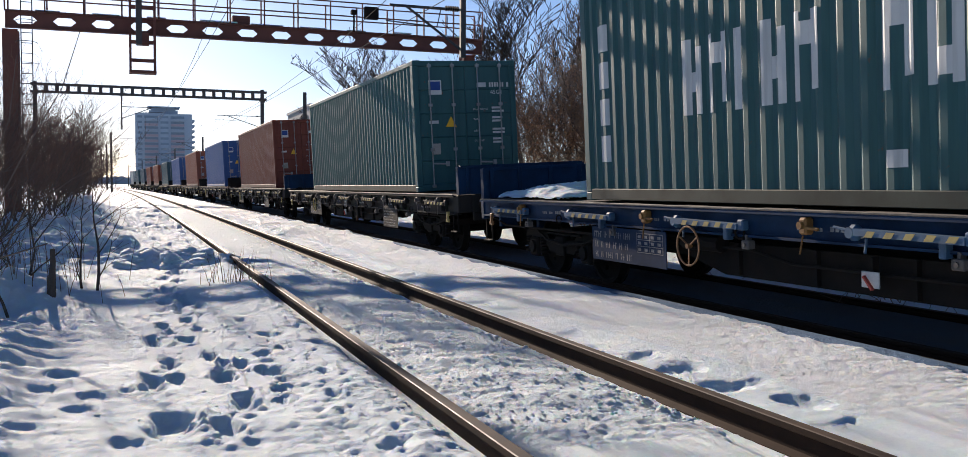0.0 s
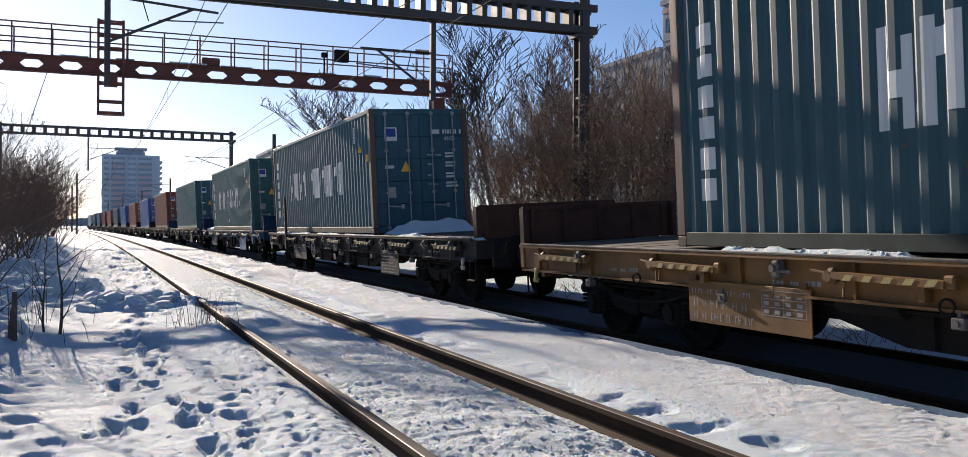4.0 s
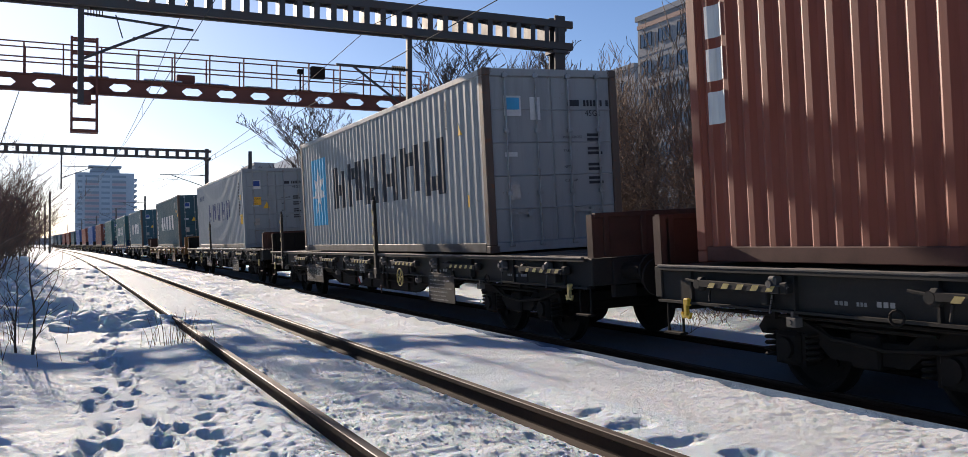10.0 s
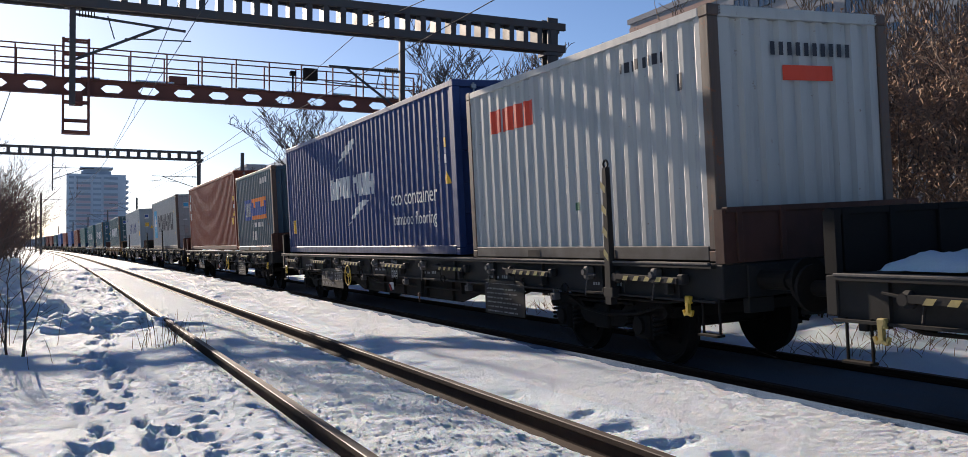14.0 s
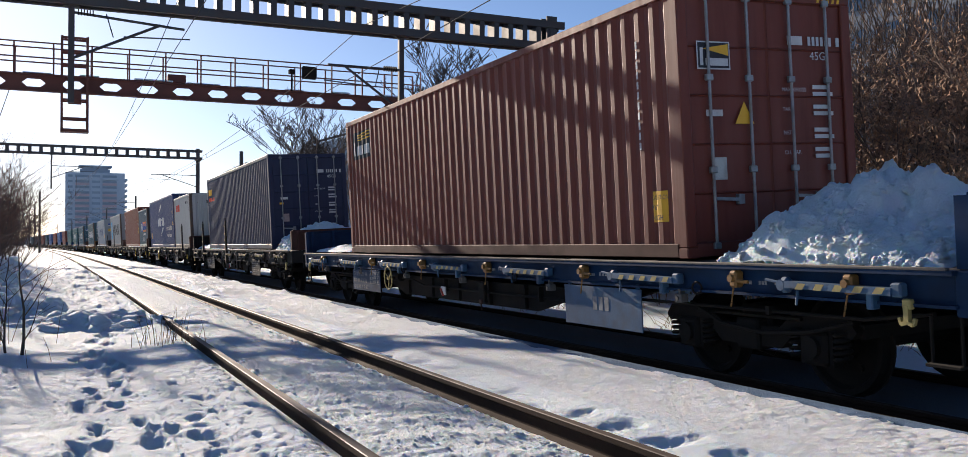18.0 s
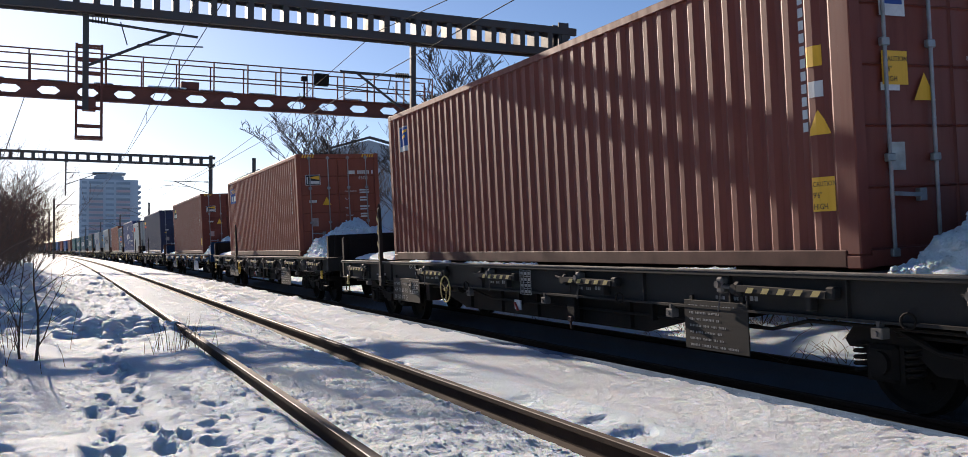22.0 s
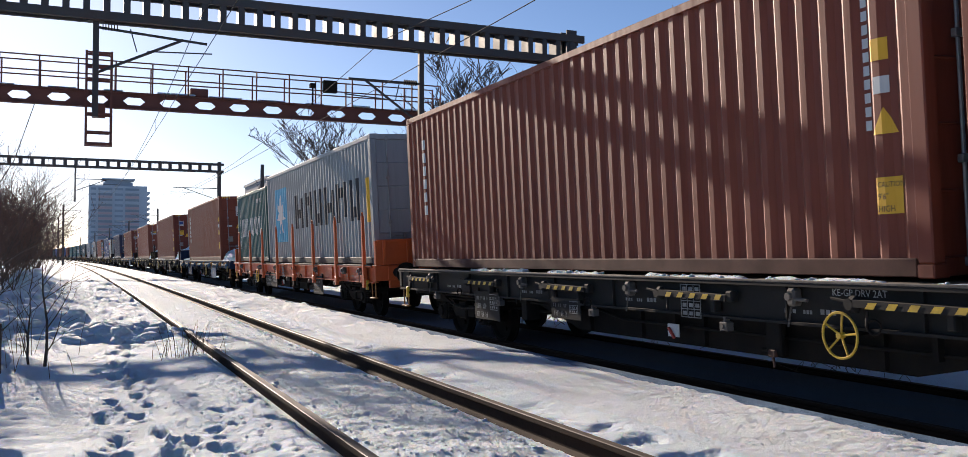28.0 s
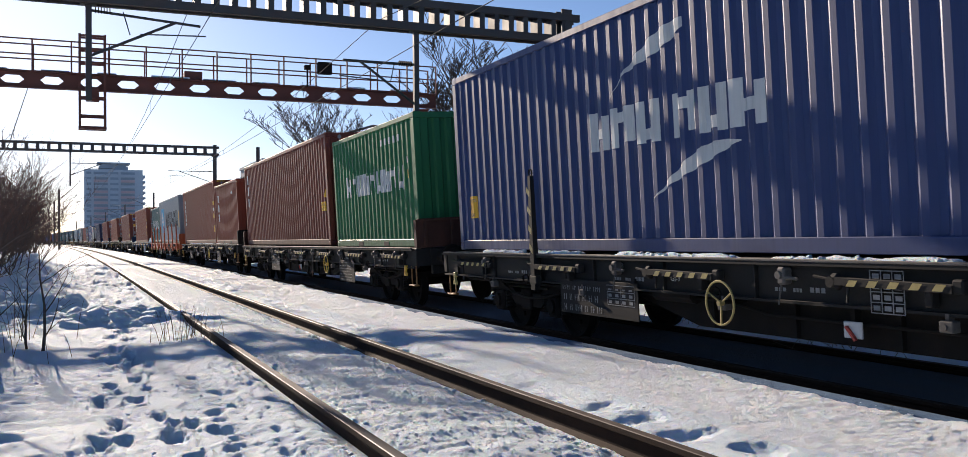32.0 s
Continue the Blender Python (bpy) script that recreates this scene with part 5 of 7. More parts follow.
def poly(c, feet, pts, m, name="emblem", label=""):
    return side_shape(c, feet, pts, m, name, label)


def column(c, feet, u, z0, z1, n, w, m):
    """Blocks one under another: vertical lettering on one fold."""
    step = (z1 - z0) / n
    for k in range(n):
        side_rect(c, feet, u - w / 2, u + w / 2, z0 + step * (k + 0.14), z0 + step * (k + 0.86), m, "marking_block")


def swoosh(c, feet, u, z, du, dz, m, flip=1):
    """A tapering arc."""
    outer, inner = [], []
    for i in range(9):
        f = i / 8
        x = u + du * f
        y = z + dz * (f**0.55 if flip > 0 else f**1.8)
        t = 0.20 * math.sin(math.pi * min(f * 0.85 + 0.02, 1)) ** 1.3 * (f if flip > 0 else 1 - f) * 1.7 + 0.004
        outer.append((x, y + t / 2))
        inner.append((x, y - t / 2))
    poly(c, feet, outer + inner[::-1], m, "emblem", "white curved swoosh")


def star(c, feet, u, z, r, m):
    pts = []
    for i in range(14):
        a = math.pi / 2 + math.pi * i / 7
        rr = r if i % 2 == 0 else r * 0.42
        pts.append((u + rr * math.cos(a), z + rr * math.sin(a)))
    side_shape(c, feet, pts, m, "emblem", "white seven-pointed star", 0.008)


def caution(c, feet, u, z, w=0.34, h=0.36, words=("CAUTION", "9'6\"", "HIGH")):
    """Yellow height warning on the camera's side."""
    s = side_rect(c, feet, u, u + w, z, z + h, M_YELLOW, "warning_sticker", "yellow height warning sticker")
    n = len(words)
    for k, t in enumerate(words):
        ob = side_words(c, feet, t, h / n * (0.72 if k else 0.62), u + 0.03, z + h * (1 - (k + 0.82) / n), M_BLACK)
        ob.matrix_basis = Matrix.Translation((-0.004, 0, 0)) @ ob.matrix_basis


def triangle(c, feet, u, z, s=0.24):
    poly(c, feet, [(u, z), (u + s, z), (u + s / 2, z + s * 0.9)], M_YELLOW, "warning_triangle", "yellow warning triangle")


def side_ids(c, feet, m, u_off=0.60, z0=1.2, z1=2.45):
    """Vertical serial marks near the trailing end, as bars."""
    length = SIZES[feet][0]
    column(c, feet, length - u_off, z0, z1, 11, 0.07, m)


ROW = random.Random(12)


def door_marks(c, m, plate=None, plate_label="", caution_plate=False, tri=True, code="45G1", feet=40):
    """Marks on the doors of the trailing end: logo plate, serial bars, size code, weight lines."""
    if plate:
        end_rect(c, feet, -0.86, -0.56, 2.14, 2.46, WHITE if plate is not M_YELLOW else plate, "logo_plate", plate_label, 0.008)
        end_rect(c, feet, -0.83, -0.59, 2.24, 2.43, plate, "logo", "", 0.011)
    end_rect(c, feet, 0.28, 0.50, 2.30, 2.40, m, "serial_bar")
    for k in range(6):
        end_rect(c, feet, 0.58 + k * 0.062, 0.62 + k * 0.062, 2.30, 2.40, m, "serial_bar")
    end_rect(c, feet, 1.0, 1.05, 2.30, 2.40, m, "serial_bar")
    end_words(c, feet, code, 0.135, 0.60, 2.14, m)
    for k, z in enumerate((1.78, 1.56, 1.30, 1.08)):
        end_words(c, feet, ("MAX. GROSS", "TARE", "NET", "CU. CAP.")[k], 0.062, 0.17, z, m)
        for d in (0.0, 0.075):
            end_rect(c, feet, 0.62, 0.62 + ROW.uniform(0.20, 0.30), z + 0.03 - d, z + 0.075 - d, m, "weight_line")
    if tri:
        y = -SIZES[feet][0] / 2 + 0.012
        bm = bmesh.new()
        bm.faces.new([bm.verts.new(p) for p in ((-0.50, y, 1.42), (-0.24, y, 1.42), (-0.37, y, 1.66))])
        part("warning_triangle", bm, M_YELLOW, c, "yellow warning triangle")
    end_rect(c, feet, -0.88, -0.66, 1.50, 1.57, WHITE, "small_plate")
    if caution_plate:
        end_rect(c, feet, -0.86, -0.56, 1.55, 1.84, M_YELLOW, "warning_sticker", "yellow height warning sticker", 0.008)
        for k, t in enumerate(("CAUTION", "9'6\"", "HIGH")):
            end_words(c, feet, t, 0.062, -0.84, 1.75 - k * 0.085, M_BLACK, lift=0.012)
    end_rect(c, feet, -0.82, -0.64, 0.82, 1.06, STEEL, "data_plate", "", 0.009)


def stripes_on_header(c, feet=40):
    """Yellow and black height stripes on the door header."""
    h = SIZES[feet][1]
    y = -SIZES[feet][0] / 2 - 0.003
    for side in (-1.05, 0.72):
        for k in range(5):
            x = side + k * 0.075
            bm = bmesh.new()
            bm.faces.new([bm.verts.new(p) for p in ((x, y, h - 0.11), (x + 0.036, y, h - 0.11), (x + 0.062, y, h - 0.02), (x + 0.026, y, h - 0.02))])
            part("height_stripe", bm, M_YELLOW, c)


def shipping_words(c, feet, u, z, h, scale=1.0):
    """Two worn words as rows of white blocks."""
    w = 0.36 * scale
    for k in range(5):
        x = u + k * 0.47 * scale
        if k == 2:
            side_rect(c, feet, x, x + 0.14 * scale, z, z + h, M_WHITE, "marking_bar")
        else:
            bars(c, feet, x, w, z, h, M_WHITE, k)
    for k in range(8):
        x = u + 3.0 * scale + k * 0.47 * scale
        if k in (2, 5):
            side_rect(c, feet, x, x + 0.14 * scale, z, z + h, M_WHITE, "marking_bar")
        else:
            bars(c, feet, x, w, z, h, M_WHITE, k + 1)


for c_ in front_boxes[-4:]:
    door_marks(c_, M_WHITE, M_BLUEPANEL, "white plate with a blue emblem")
    side_ids(c_, 40, M_WHITE)
for c_, shift in ((cs1, 0.0), (cs2, 0.2), (cs3, 0.4)):
    shipping_words(c_, 40, 2.5 + shift, 1.0, 0.85)
    column(c_, 40, 0.55, 0.45, 2.4, 4 if c_ is cs1 else 6, 0.26, M_WHITE)
    side_ids(c_, 40, M_WHITE, 1.5, 2.2, 2.6)
    triangle(c_, 40, 11.1, 1.95, 0.2)
    door_marks(c_, M_WHITE, M_BLUEPANEL, "white plate with a blue emblem")
    side_rect(c_, 40, 11.75, 11.88, 1.7, 1.86, M_YELLOW, "warning_sticker")
side_rect(cs1, 40, 5.55, 5.75, 0.35, 0.5, M_WHITE, "marking_block")

block_row(cosco, 40, 3.5, 1.13, 0.77, (0.72, 0.72, 0.72, 0.72, 0.72), 0.50, M_NAVY)
block_row(cosco, 40, 0.9, 2.18, 0.2, (0.2, 0.2, 0.2, 0.2, 0.2), 0.08, M_NAVY)
caution(cosco, 40, 11.45, 0.88)
side_rect(cosco, 40, 11.5, 11.62, 1.5, 1.62, M_BLACK, "marking_block")
side_rect(cosco, 40, 11.48, 11.62, 1.78, 1.97, M_YELLOW, "warning_sticker")
side_ids(cosco, 40, M_BLACK, 0.95)
door_marks(cosco, M_BLACK, M_BLUEPANEL, "blue plate with a yellow emblem", True)

side_rect(mae, 40, 0.95, 2.50, 0.66, 2.36, M_SKY, "emblem_panel", "sky blue emblem panel")
star(mae, 40, 1.72, 1.52, 0.62, M_WHITE)
block_row(mae, 40, 3.15, 1.03, 0.98, (1.0, 1.0, 0.95, 1.0, 1.0, 1.0), 0.26, M_BLACK)
triangle(mae, 40, 11.0, 1.95)
side_ids(mae, 40, M_BLACK, 1.6, 2.1, 2.6)
side_rect(mae, 40, 11.3, 11.45, 0.75, 0.95, M_YELLOW, "warning_sticker")
door_marks(mae, M_BLACK, M_SKY, "blue star plate", False, False)
end_rect(mae, 40, -0.40, -0.22, 2.08, 2.44, WHITE, "certificate_plate")

for c_, ff, u_, z0_, z1_ in ((tex, 40, 0.42, 1.35, 2.65), (tx2, 20, 0.85, 0.95, 2.2), (tx3, 40, 0.5, 1.35, 2.6)):
    for k in range(3):
        st_ = (z1_ - z0_) / 3
        side_rect(c_, ff, u_ - 0.13, u_ + 0.13, z0_ + st_ * (k + 0.10), z0_ + st_ * (k + 0.85), M_WHITE, "marking_block")
caution(tex, 40, 11.25, 0.95, 0.5, 0.24, ("CAUTION", "2.9m HIGH"))
triangle(tex, 40, 11.7, 1.25)
side_ids(tex, 40, M_WHITE)
side_rect(tex, 40, 11.75, 11.9, 1.55, 1.68, M_WHITE, "marking_block")
side_rect(tex, 40, 11.72, 11.88, 1.82, 1.97, M_YELLOW, "warning_sticker")

side_rect(po, 20, 1.45, 2.60, 1.03, 1.72, M_BLUEPANEL, "emblem_panel", "dark blue emblem panel")
side_rect(po, 20, 2.60, 5.0, 1.03, 1.72, M_ORANGE, "emblem_panel", "orange emblem panel")
block_row(po, 20, 1.60, 1.15, 0.45, (0.24, 0.24, 0.24), 0.07, WHITE)
for k in range(8):
    side_rect(po, 20, 2.75 + k * 0.275, 2.93 + k * 0.275, 1.16, 1.42 + (0.18 if k in (0, 2, 3, 4, 7) else 0), M_BLUEPANEL, "marking_block", "", 0, 0.008)
block_row(po, 20, 2.7, 0.78, 0.15, (0.13,) * 9, 0.06, WHITE)
block_row(po, 20, 4.1, 2.15, 0.18, (0.1,) * 8, 0.05, WHITE)
block_row(po, 20, 2.6, 0.35, 0.30, (0.22, 0.3), 0.1, WHITE)

for c_ in (cma, cm2):
    block_row(c_, 40, 4.5, 1.25, 0.48, (0.40, 0.50, 0.44, -0.12, 0.42, 0.42, 0.52), 0.07, M_WHITE)
    swoosh(c_, 40, 5.0, 1.85, 1.5, 0.62, M_WHITE, 1)
    swoosh(c_, 40, 7.35, 1.12, -1.6, -0.55, M_WHITE, -1)
    caution(c_, 40, 0.42, 0.52, 0.30, 0.36)
    side_ids(c_, 40, M_WHITE, 0.85)
side_words(cma, 40, "eco container", 0.44, 8.82, 0.94, M_WHITE)
side_words(cma, 40, "bamboo flooring", 0.34, 8.94, 0.56, M_WHITE)
triangle(cma, 40, 11.62, 1.20)
side_rect(cma, 40, 11.62, 11.76, 1.55, 1.7, M_WHITE, "marking_block")
side_rect(cma, 40, 11.60, 11.76, 1.82, 1.98, M_YELLOW, "warning_sticker")

block_row(ooc, 20, 0.85, 1.85, 0.34, (0.34, 0.34, 0.34, 0.26), 0.03, M_RED)
block_row(ooc, 20, 4.4, 2.15, 0.12, (0.06,) * 8, 0.05, M_BLACK)
side_rect(ooc, 20, 5.45, 5.58, 1.8, 1.98, M_BLACK, "marking_block")
side_rect(ooc, 20, 3.2, 3.36, 0.62, 0.72, P_EVER, "marking_block", "small green label")
for k in range(10):
    end_rect(ooc, 20, -0.42 + k * 0.115, -0.36 + k * 0.115, 2.10, 2.24, M_BLACK, "serial_bar", "", 0.004)
end_rect(ooc, 20, -0.27, 0.42, 1.84, 2.0, M_RED, "emblem", "red emblem bar", 0.004)

side_rect(dkb, 40, 0.1, 1.1, 2.2, 2.44, M_YELLOW, "marking_block")
block_row(dkb, 40, 0.1, 1.95, 0.14, (0.16, 0.4, 0.7), 0.07, M_RED)
door_marks(dkb, M_WHITE, None, "", False, False)
end_rect(dkb, 40, -0.92, -0.80, 1.35, 1.41, M_YELLOW, "warning_sticker")

for c_ in (b1, b2):
    side_rect(c_, 40, 0.38, 1.62, 2.02, 2.60, M_BLACK if c_ is b1 else M_BLUEPANEL, "emblem_panel", "dark logo panel")
    for k in range(3):
        side_shape(c_, 40, [(0.72, 2.40 + k * 0.05), (1.55, 2.42 + k * 0.065), (1.55, 2.45 + k * 0.065), (0.72, 2.42 + k * 0.05)], M_YELLOW, "emblem", "", 0.008)
    for k in range(6):
        side_rect(c_, 40, 0.48 + k * 0.18, 0.61 + k * 0.18, 2.10, 2.30 + (0.08 if k == 0 else 0), WHITE, "marking_block", "", 0, 0.008)
    door_marks(c_, M_WHITE)
    end_rect(c_, 40, -0.97, -0.53, 2.00, 2.30, WHITE, "logo_plate", "black logo plate with a white rim", 0.007)
    end_rect(c_, 40, -0.955, -0.545, 2.015, 2.285, M_BLACK, "logo_field", "", 0.009)
    end_rect(c_, 40, -0.86, -0.56, 2.04, 2.12, WHITE, "logo", "", 0.011)
    end_rect(c_, 40, -0.93, -0.89, 2.04, 2.23, WHITE, "logo", "", 0.011)
    bm_ = bmesh.new()
    bm_.faces.new([bm_.verts.new(p) for p in ((-0.90, -6.096 + 0.011, 2.22), (-0.555, -6.096 + 0.011, 2.15), (-0.555, -6.096 + 0.011, 2.275))])
    part("logo_ray", bm_, M_YELLOW, c_)
    stripes_on_header(c_)
    side_ids(c_, 40, M_WHITE, 0.8)
caution(b1, 40, 11.55, 0.4, 0.28, 0.34)
for c_, tr_ in ((flo, False), (tri, True), (tx1, True)):
    side_ids(c_, 40, M_WHITE)
    if tr_:
        column(c_, 40, 0.85, 0.95, 2.42, 6, 0.16, M_WHITE)
    caution(c_, 40, 11.65, 0.5 if not tr_ else 0.52, 0.26, 0.30)
    triangle(c_, 40, 11.65, 1.17)
    side_rect(c_, 40, 11.68, 11.82, 1.5, 1.64, M_WHITE, "marking_block")
    side_rect(c_, 40, 11.66, 11.82, 1.77, 1.95, M_YELLOW, "warning_sticker")
    stripes_on_header(c_)
side_rect(flo, 40, 0.62, 1.04, 2.12, 2.60, WHITE, "emblem_panel", "white-rimmed blue logo panel")
side_rect(flo, 40, 0.64, 1.02, 2.22, 2.58, M_BLUEPANEL, "emblem_field", "", 0, 0.007)
for z_, w_ in ((2.44, 0.22), (2.33, 0.17)):
    side_shape(flo, 40, [(0.74, z_), (0.74 + w_, z_ + 0.05), (0.74 + w_ + 0.02, z_ + 0.10), (0.76, z_ + 0.06)], M_YELLOW, "emblem", "", 0.010)
side_rect(flo, 40, 0.74, 0.78, 2.24, 2.48, M_YELLOW, "emblem", "", 0.02, 0.010)
door_marks(flo, M_WHITE, M_BLUEPANEL, "blue and yellow logo plate", True)
door_marks(tri, M_WHITE, None, "", False)
end_rect(tri, 40, -0.47, -0.14, 1.98, 2.42, WHITE, "logo_plate", "white plate with a red emblem", 0.008)
end_rect(tri, 40, -0.36, -0.25, 2.24, 2.36, M_RED, "logo", "", 0.011)
for z_ in (2.10, 2.03):
    end_rect(tri, 40, -0.43, -0.18, z_, z_ + 0.04, M_BLACK, "logo_line", "", 0.011)
shipping_words(cs20, 20, 0.9, 0.95, 0.68, 0.60)
column(cs20, 20, 0.5, 0.45, 2.1, 4, 0.2, M_WHITE)
block_row(cs20, 20, 4.2, 2.12, 0.14, (0.07,) * 7, 0.05, M_WHITE)
side_rect(ma2, 40, 1.2, 2.95, 0.66, 2.36, M_SKY, "emblem_panel", "sky blue emblem panel")
star(ma2, 40, 2.05, 1.52, 0.66, M_WHITE)
block_row(ma2, 40, 4.2, 1.02, 0.98, (0.95, 0.95, 0.9, 0.95, 0.95, 0.95), 0.26, M_BLACK)
side_rect(ma2, 40, 11.6, 11.85, 0.95, 1.95, M_YELLOW, "warning_sticker", "tall yellow height marking")
block_row(tx2, 20, 4.3, 2.05, 0.12, (0.06,) * 6, 0.05, M_WHITE)
side_ids(tx2, 20, M_WHITE, 0.9, 1.0, 2.2)
for k in range(3):
    end_rect(tx2, 20, -0.62 + k * 0.20, -0.47 + k * 0.20, 1.98, 2.22, M_WHITE, "marking_block", "", 0.004)
side_ids(tx3, 40, M_WHITE)
caution(tx3, 40, 11.4, 0.9, 0.4, 0.24, ("CAUTION", "HIGH"))
triangle(tx3, 40, 11.7, 1.25)
block_row(eve, 20, 1.05, 1.15, 0.48, (0.40,) * 9, 0.075, M_WHITE)
block_row(eve, 20, 3.9, 2.12, 0.14, (0.07,) * 9, 0.07, M_WHITE)
side_rect(eve, 20, 5.45, 5.58, 1.35, 1.52, M_YELLOW, "warning_sticker")
side_rect(eve, 20, 5.42, 5.58, 1.65, 1.78, M_WHITE, "marking_block")
bm_ = bmesh.new()
rim_ = []
for k in range(48):
    a_ = 2 * math.pi * k / 48
    ro_, ri_ = 0.25 + 0.025 * math.cos(8 * a_), 0.13 + 0.03 * math.cos(8 * a_ + 1.0)
    rim_.append([bm_.verts.new((0.30 + r_ * math.cos(a_), -3.029 + 0.022, 1.82 + r_ * math.sin(a_))) for r_ in (ri_, ro_)])
for k in range(48):
    p_, q_ = rim_[k], rim_[(k + 1) % 48]
    bm_.faces.new((p_[0], p_[1], q_[1], q_[0]))
part("emblem", bm_, M_WHITE, eve, "round white wreath emblem")
for k in range(9):
    end_rect(eve, 20, -0.35 + k * 0.11, -0.29 + k * 0.11, 2.22, 2.34, M_WHITE, "serial_bar", "", 0.004)

# ---- snow carried by the train ----
lump_ = bmesh.new()
bmesh.ops.create_icosphere(lump_, subdivisions=2, radius=1.0)
LUMP_V = [v.co.copy() for v in lump_.verts]
LUMP_F = [[v.index for v in f.verts] for f in lump_.faces]
lump_.free()


def snow_lump(x0, x1, length, top, seed, peak=0.3, edge=0.14, nx=52, ny=60):
    """A closed lumpy heap on a deck, drawn out along y; its peak lies near the leading end."""
    xs_ = np.linspace(x0, x1, nx)
    ys_ = np.linspace(-length / 2, length / 2, ny)
    gx, gy = np.meshgrid(xs_, ys_)
    wob = 0.05 * octaves(gx, gy, 2.5, 3, seed + 5)
    fx = np.clip(np.minimum(gx - x0, x1 - gx) / edge + wob, 0, 1)
    fy = np.clip(np.minimum(gy + length / 2, length / 2 - gy) / edge + wob, 0, 1)
    yp = length * (0.5 - peak)
    span = np.where(gy > yp, length * peak * 1.15, length * (1 - peak))
    r = np.sqrt((np.abs(gx - (x0 + x1) / 2 - 0.15) / ((x1 - x0) * 0.56)) ** 2.0 + ((gy - yp) / span) ** 2)
    rise = np.clip(1.08 - r, 0, 1) ** 0.62 if top > 0.5 else np.clip(1.15 - r**2, 0.25, 1)
    z = np.minimum(fx, fy) ** 0.5 * ((0.07 if top > 0.07 else 0.032) + top * (0.86 if top > 0.5 else 1.0) * rise * (0.95 + 0.20 * octaves(gx, gy, 1.7, 5, seed, 0.7)) + (0.035 if top > 0.5 else 0.02) * octaves(gx, gy, 5.0, 3, seed + 3, 0.7) + (0.05 * np.abs(octaves(gx, gy, 2.6, 3, seed + 7, 0.6)) if top > 0.5 else 0.0))
    z = np.maximum(z, 0.0)
    verts = np.stack([gx.ravel(), gy.ravel(), z.ravel()], -1).tolist()
    clots = []
    rnd = random.Random(seed)
    if top <= 0.5:
        for _ in range(int(length * (30 if x1 - x0 < 0.5 else 16))):
            s = rnd.uniform(0.012, 0.032)
            cx, cy = rnd.uniform(x0 + s, min(x1 - s, x0 + 0.45)), rnd.uniform(-length / 2 + s, length / 2 - s)
            clots.append((cx, cy, s * rnd.uniform(0.35, 0.8), s))
    else:
        for _ in range(420):
            ix, iy = int(abs(rnd.gauss(0, 0.22)) * nx) % nx, rnd.randrange(2, ny - 2)
            s = rnd.uniform(0.018, 0.055)
            clots.append((max(xs_[ix], x0 + s), ys_[iy], max(z[iy, ix] - s * 0.35, s * 0.3), s))
    i = (np.arange(ny - 1)[:, None] * nx + np.arange(nx - 1)).ravel()
    faces = np.stack([i, i + 1, i + nx + 1, i + nx], -1).tolist()
    for x, y, h, s in clots:
        b = len(verts)
        for v in LUMP_V:
            k = s * (1 + 0.8 * noise.noise(v * 1.5 + Vector((x * 9, y * 9, h * 9))))
            verts.append((x + v.x * k, y + v.y * k, h + v.z * k * 0.8))
        faces += [[b + j for j in f] for f in LUMP_F]
    me = bpy.data.meshes.new("snow_mound")
    me.from_pydata(verts, [], faces)
    me.polygons.foreach_set("use_smooth", np.ones(len(faces), dtype=bool))
    me.materials.append(SNOW_HEAP)
    return me


def carried(name, me, centre, label, up=1.212):
    ob = tagged(new(name, me), label, "snow", "snow on the wagons")
    MOVING.append((ob, centre, up))
    return ob


for centre, length, top, seed in ((-148.0, 2.6, 0.78, 201), (-168.7, 2.7, 0.85, 202), (-189.2, 3.0, 1.0, 203), (-209.7, 3.0, 0.98, 204), (-230.4, 3.2, 0.82, 205)):
    carried("snow_mound", snow_lump(-1.22, 1.2, length, top, seed), centre, "heap of clean snow behind the container doors")
for centre, length, top, seed in ((-132.2, 3.4, 0.20, 211), (-153.0, 3.0, 0.10, 212), (-173.5, 3.0, 0.12, 213), (-194.2, 2.8, 0.10, 214), (-214.5, 3.2, 0.12, 215), (13.9, 2.6, 0.16, 219)):
    carried("snow_patch", snow_lump(-1.2, 1.2, length, top, seed, 0.5, 0.25), centre, "flat patch of snow on the wagon deck")
carried("snow_patch", snow_lump(-1.0, 1.1, 0.75, 0.24, 217, 0.4, 0.2), -18.35, "small wind-blown heap of snow on the wagon deck")
carried("snow_patch", snow_lump(0.0, 1.15, 2.3, 0.13, 216, 0.75, 0.3), -48.9, "small wind-blown heap of snow on the wagon deck")
carried("snow_ridge", snow_lump(-1.36, -1.05, 1.3, 0.05, 218, 0.5, 0.1, 12, 40), -20.6, "thin ridge of snow along the deck edge", 1.205)
carried("snow_ridge", snow_lump(-1.36, -1.23, 2.7, 0.05, 219, 0.5, 0.07, 8, 50), -23.3, "thin ridge of snow along the deck edge", 1.205)
rs = random.Random(33)
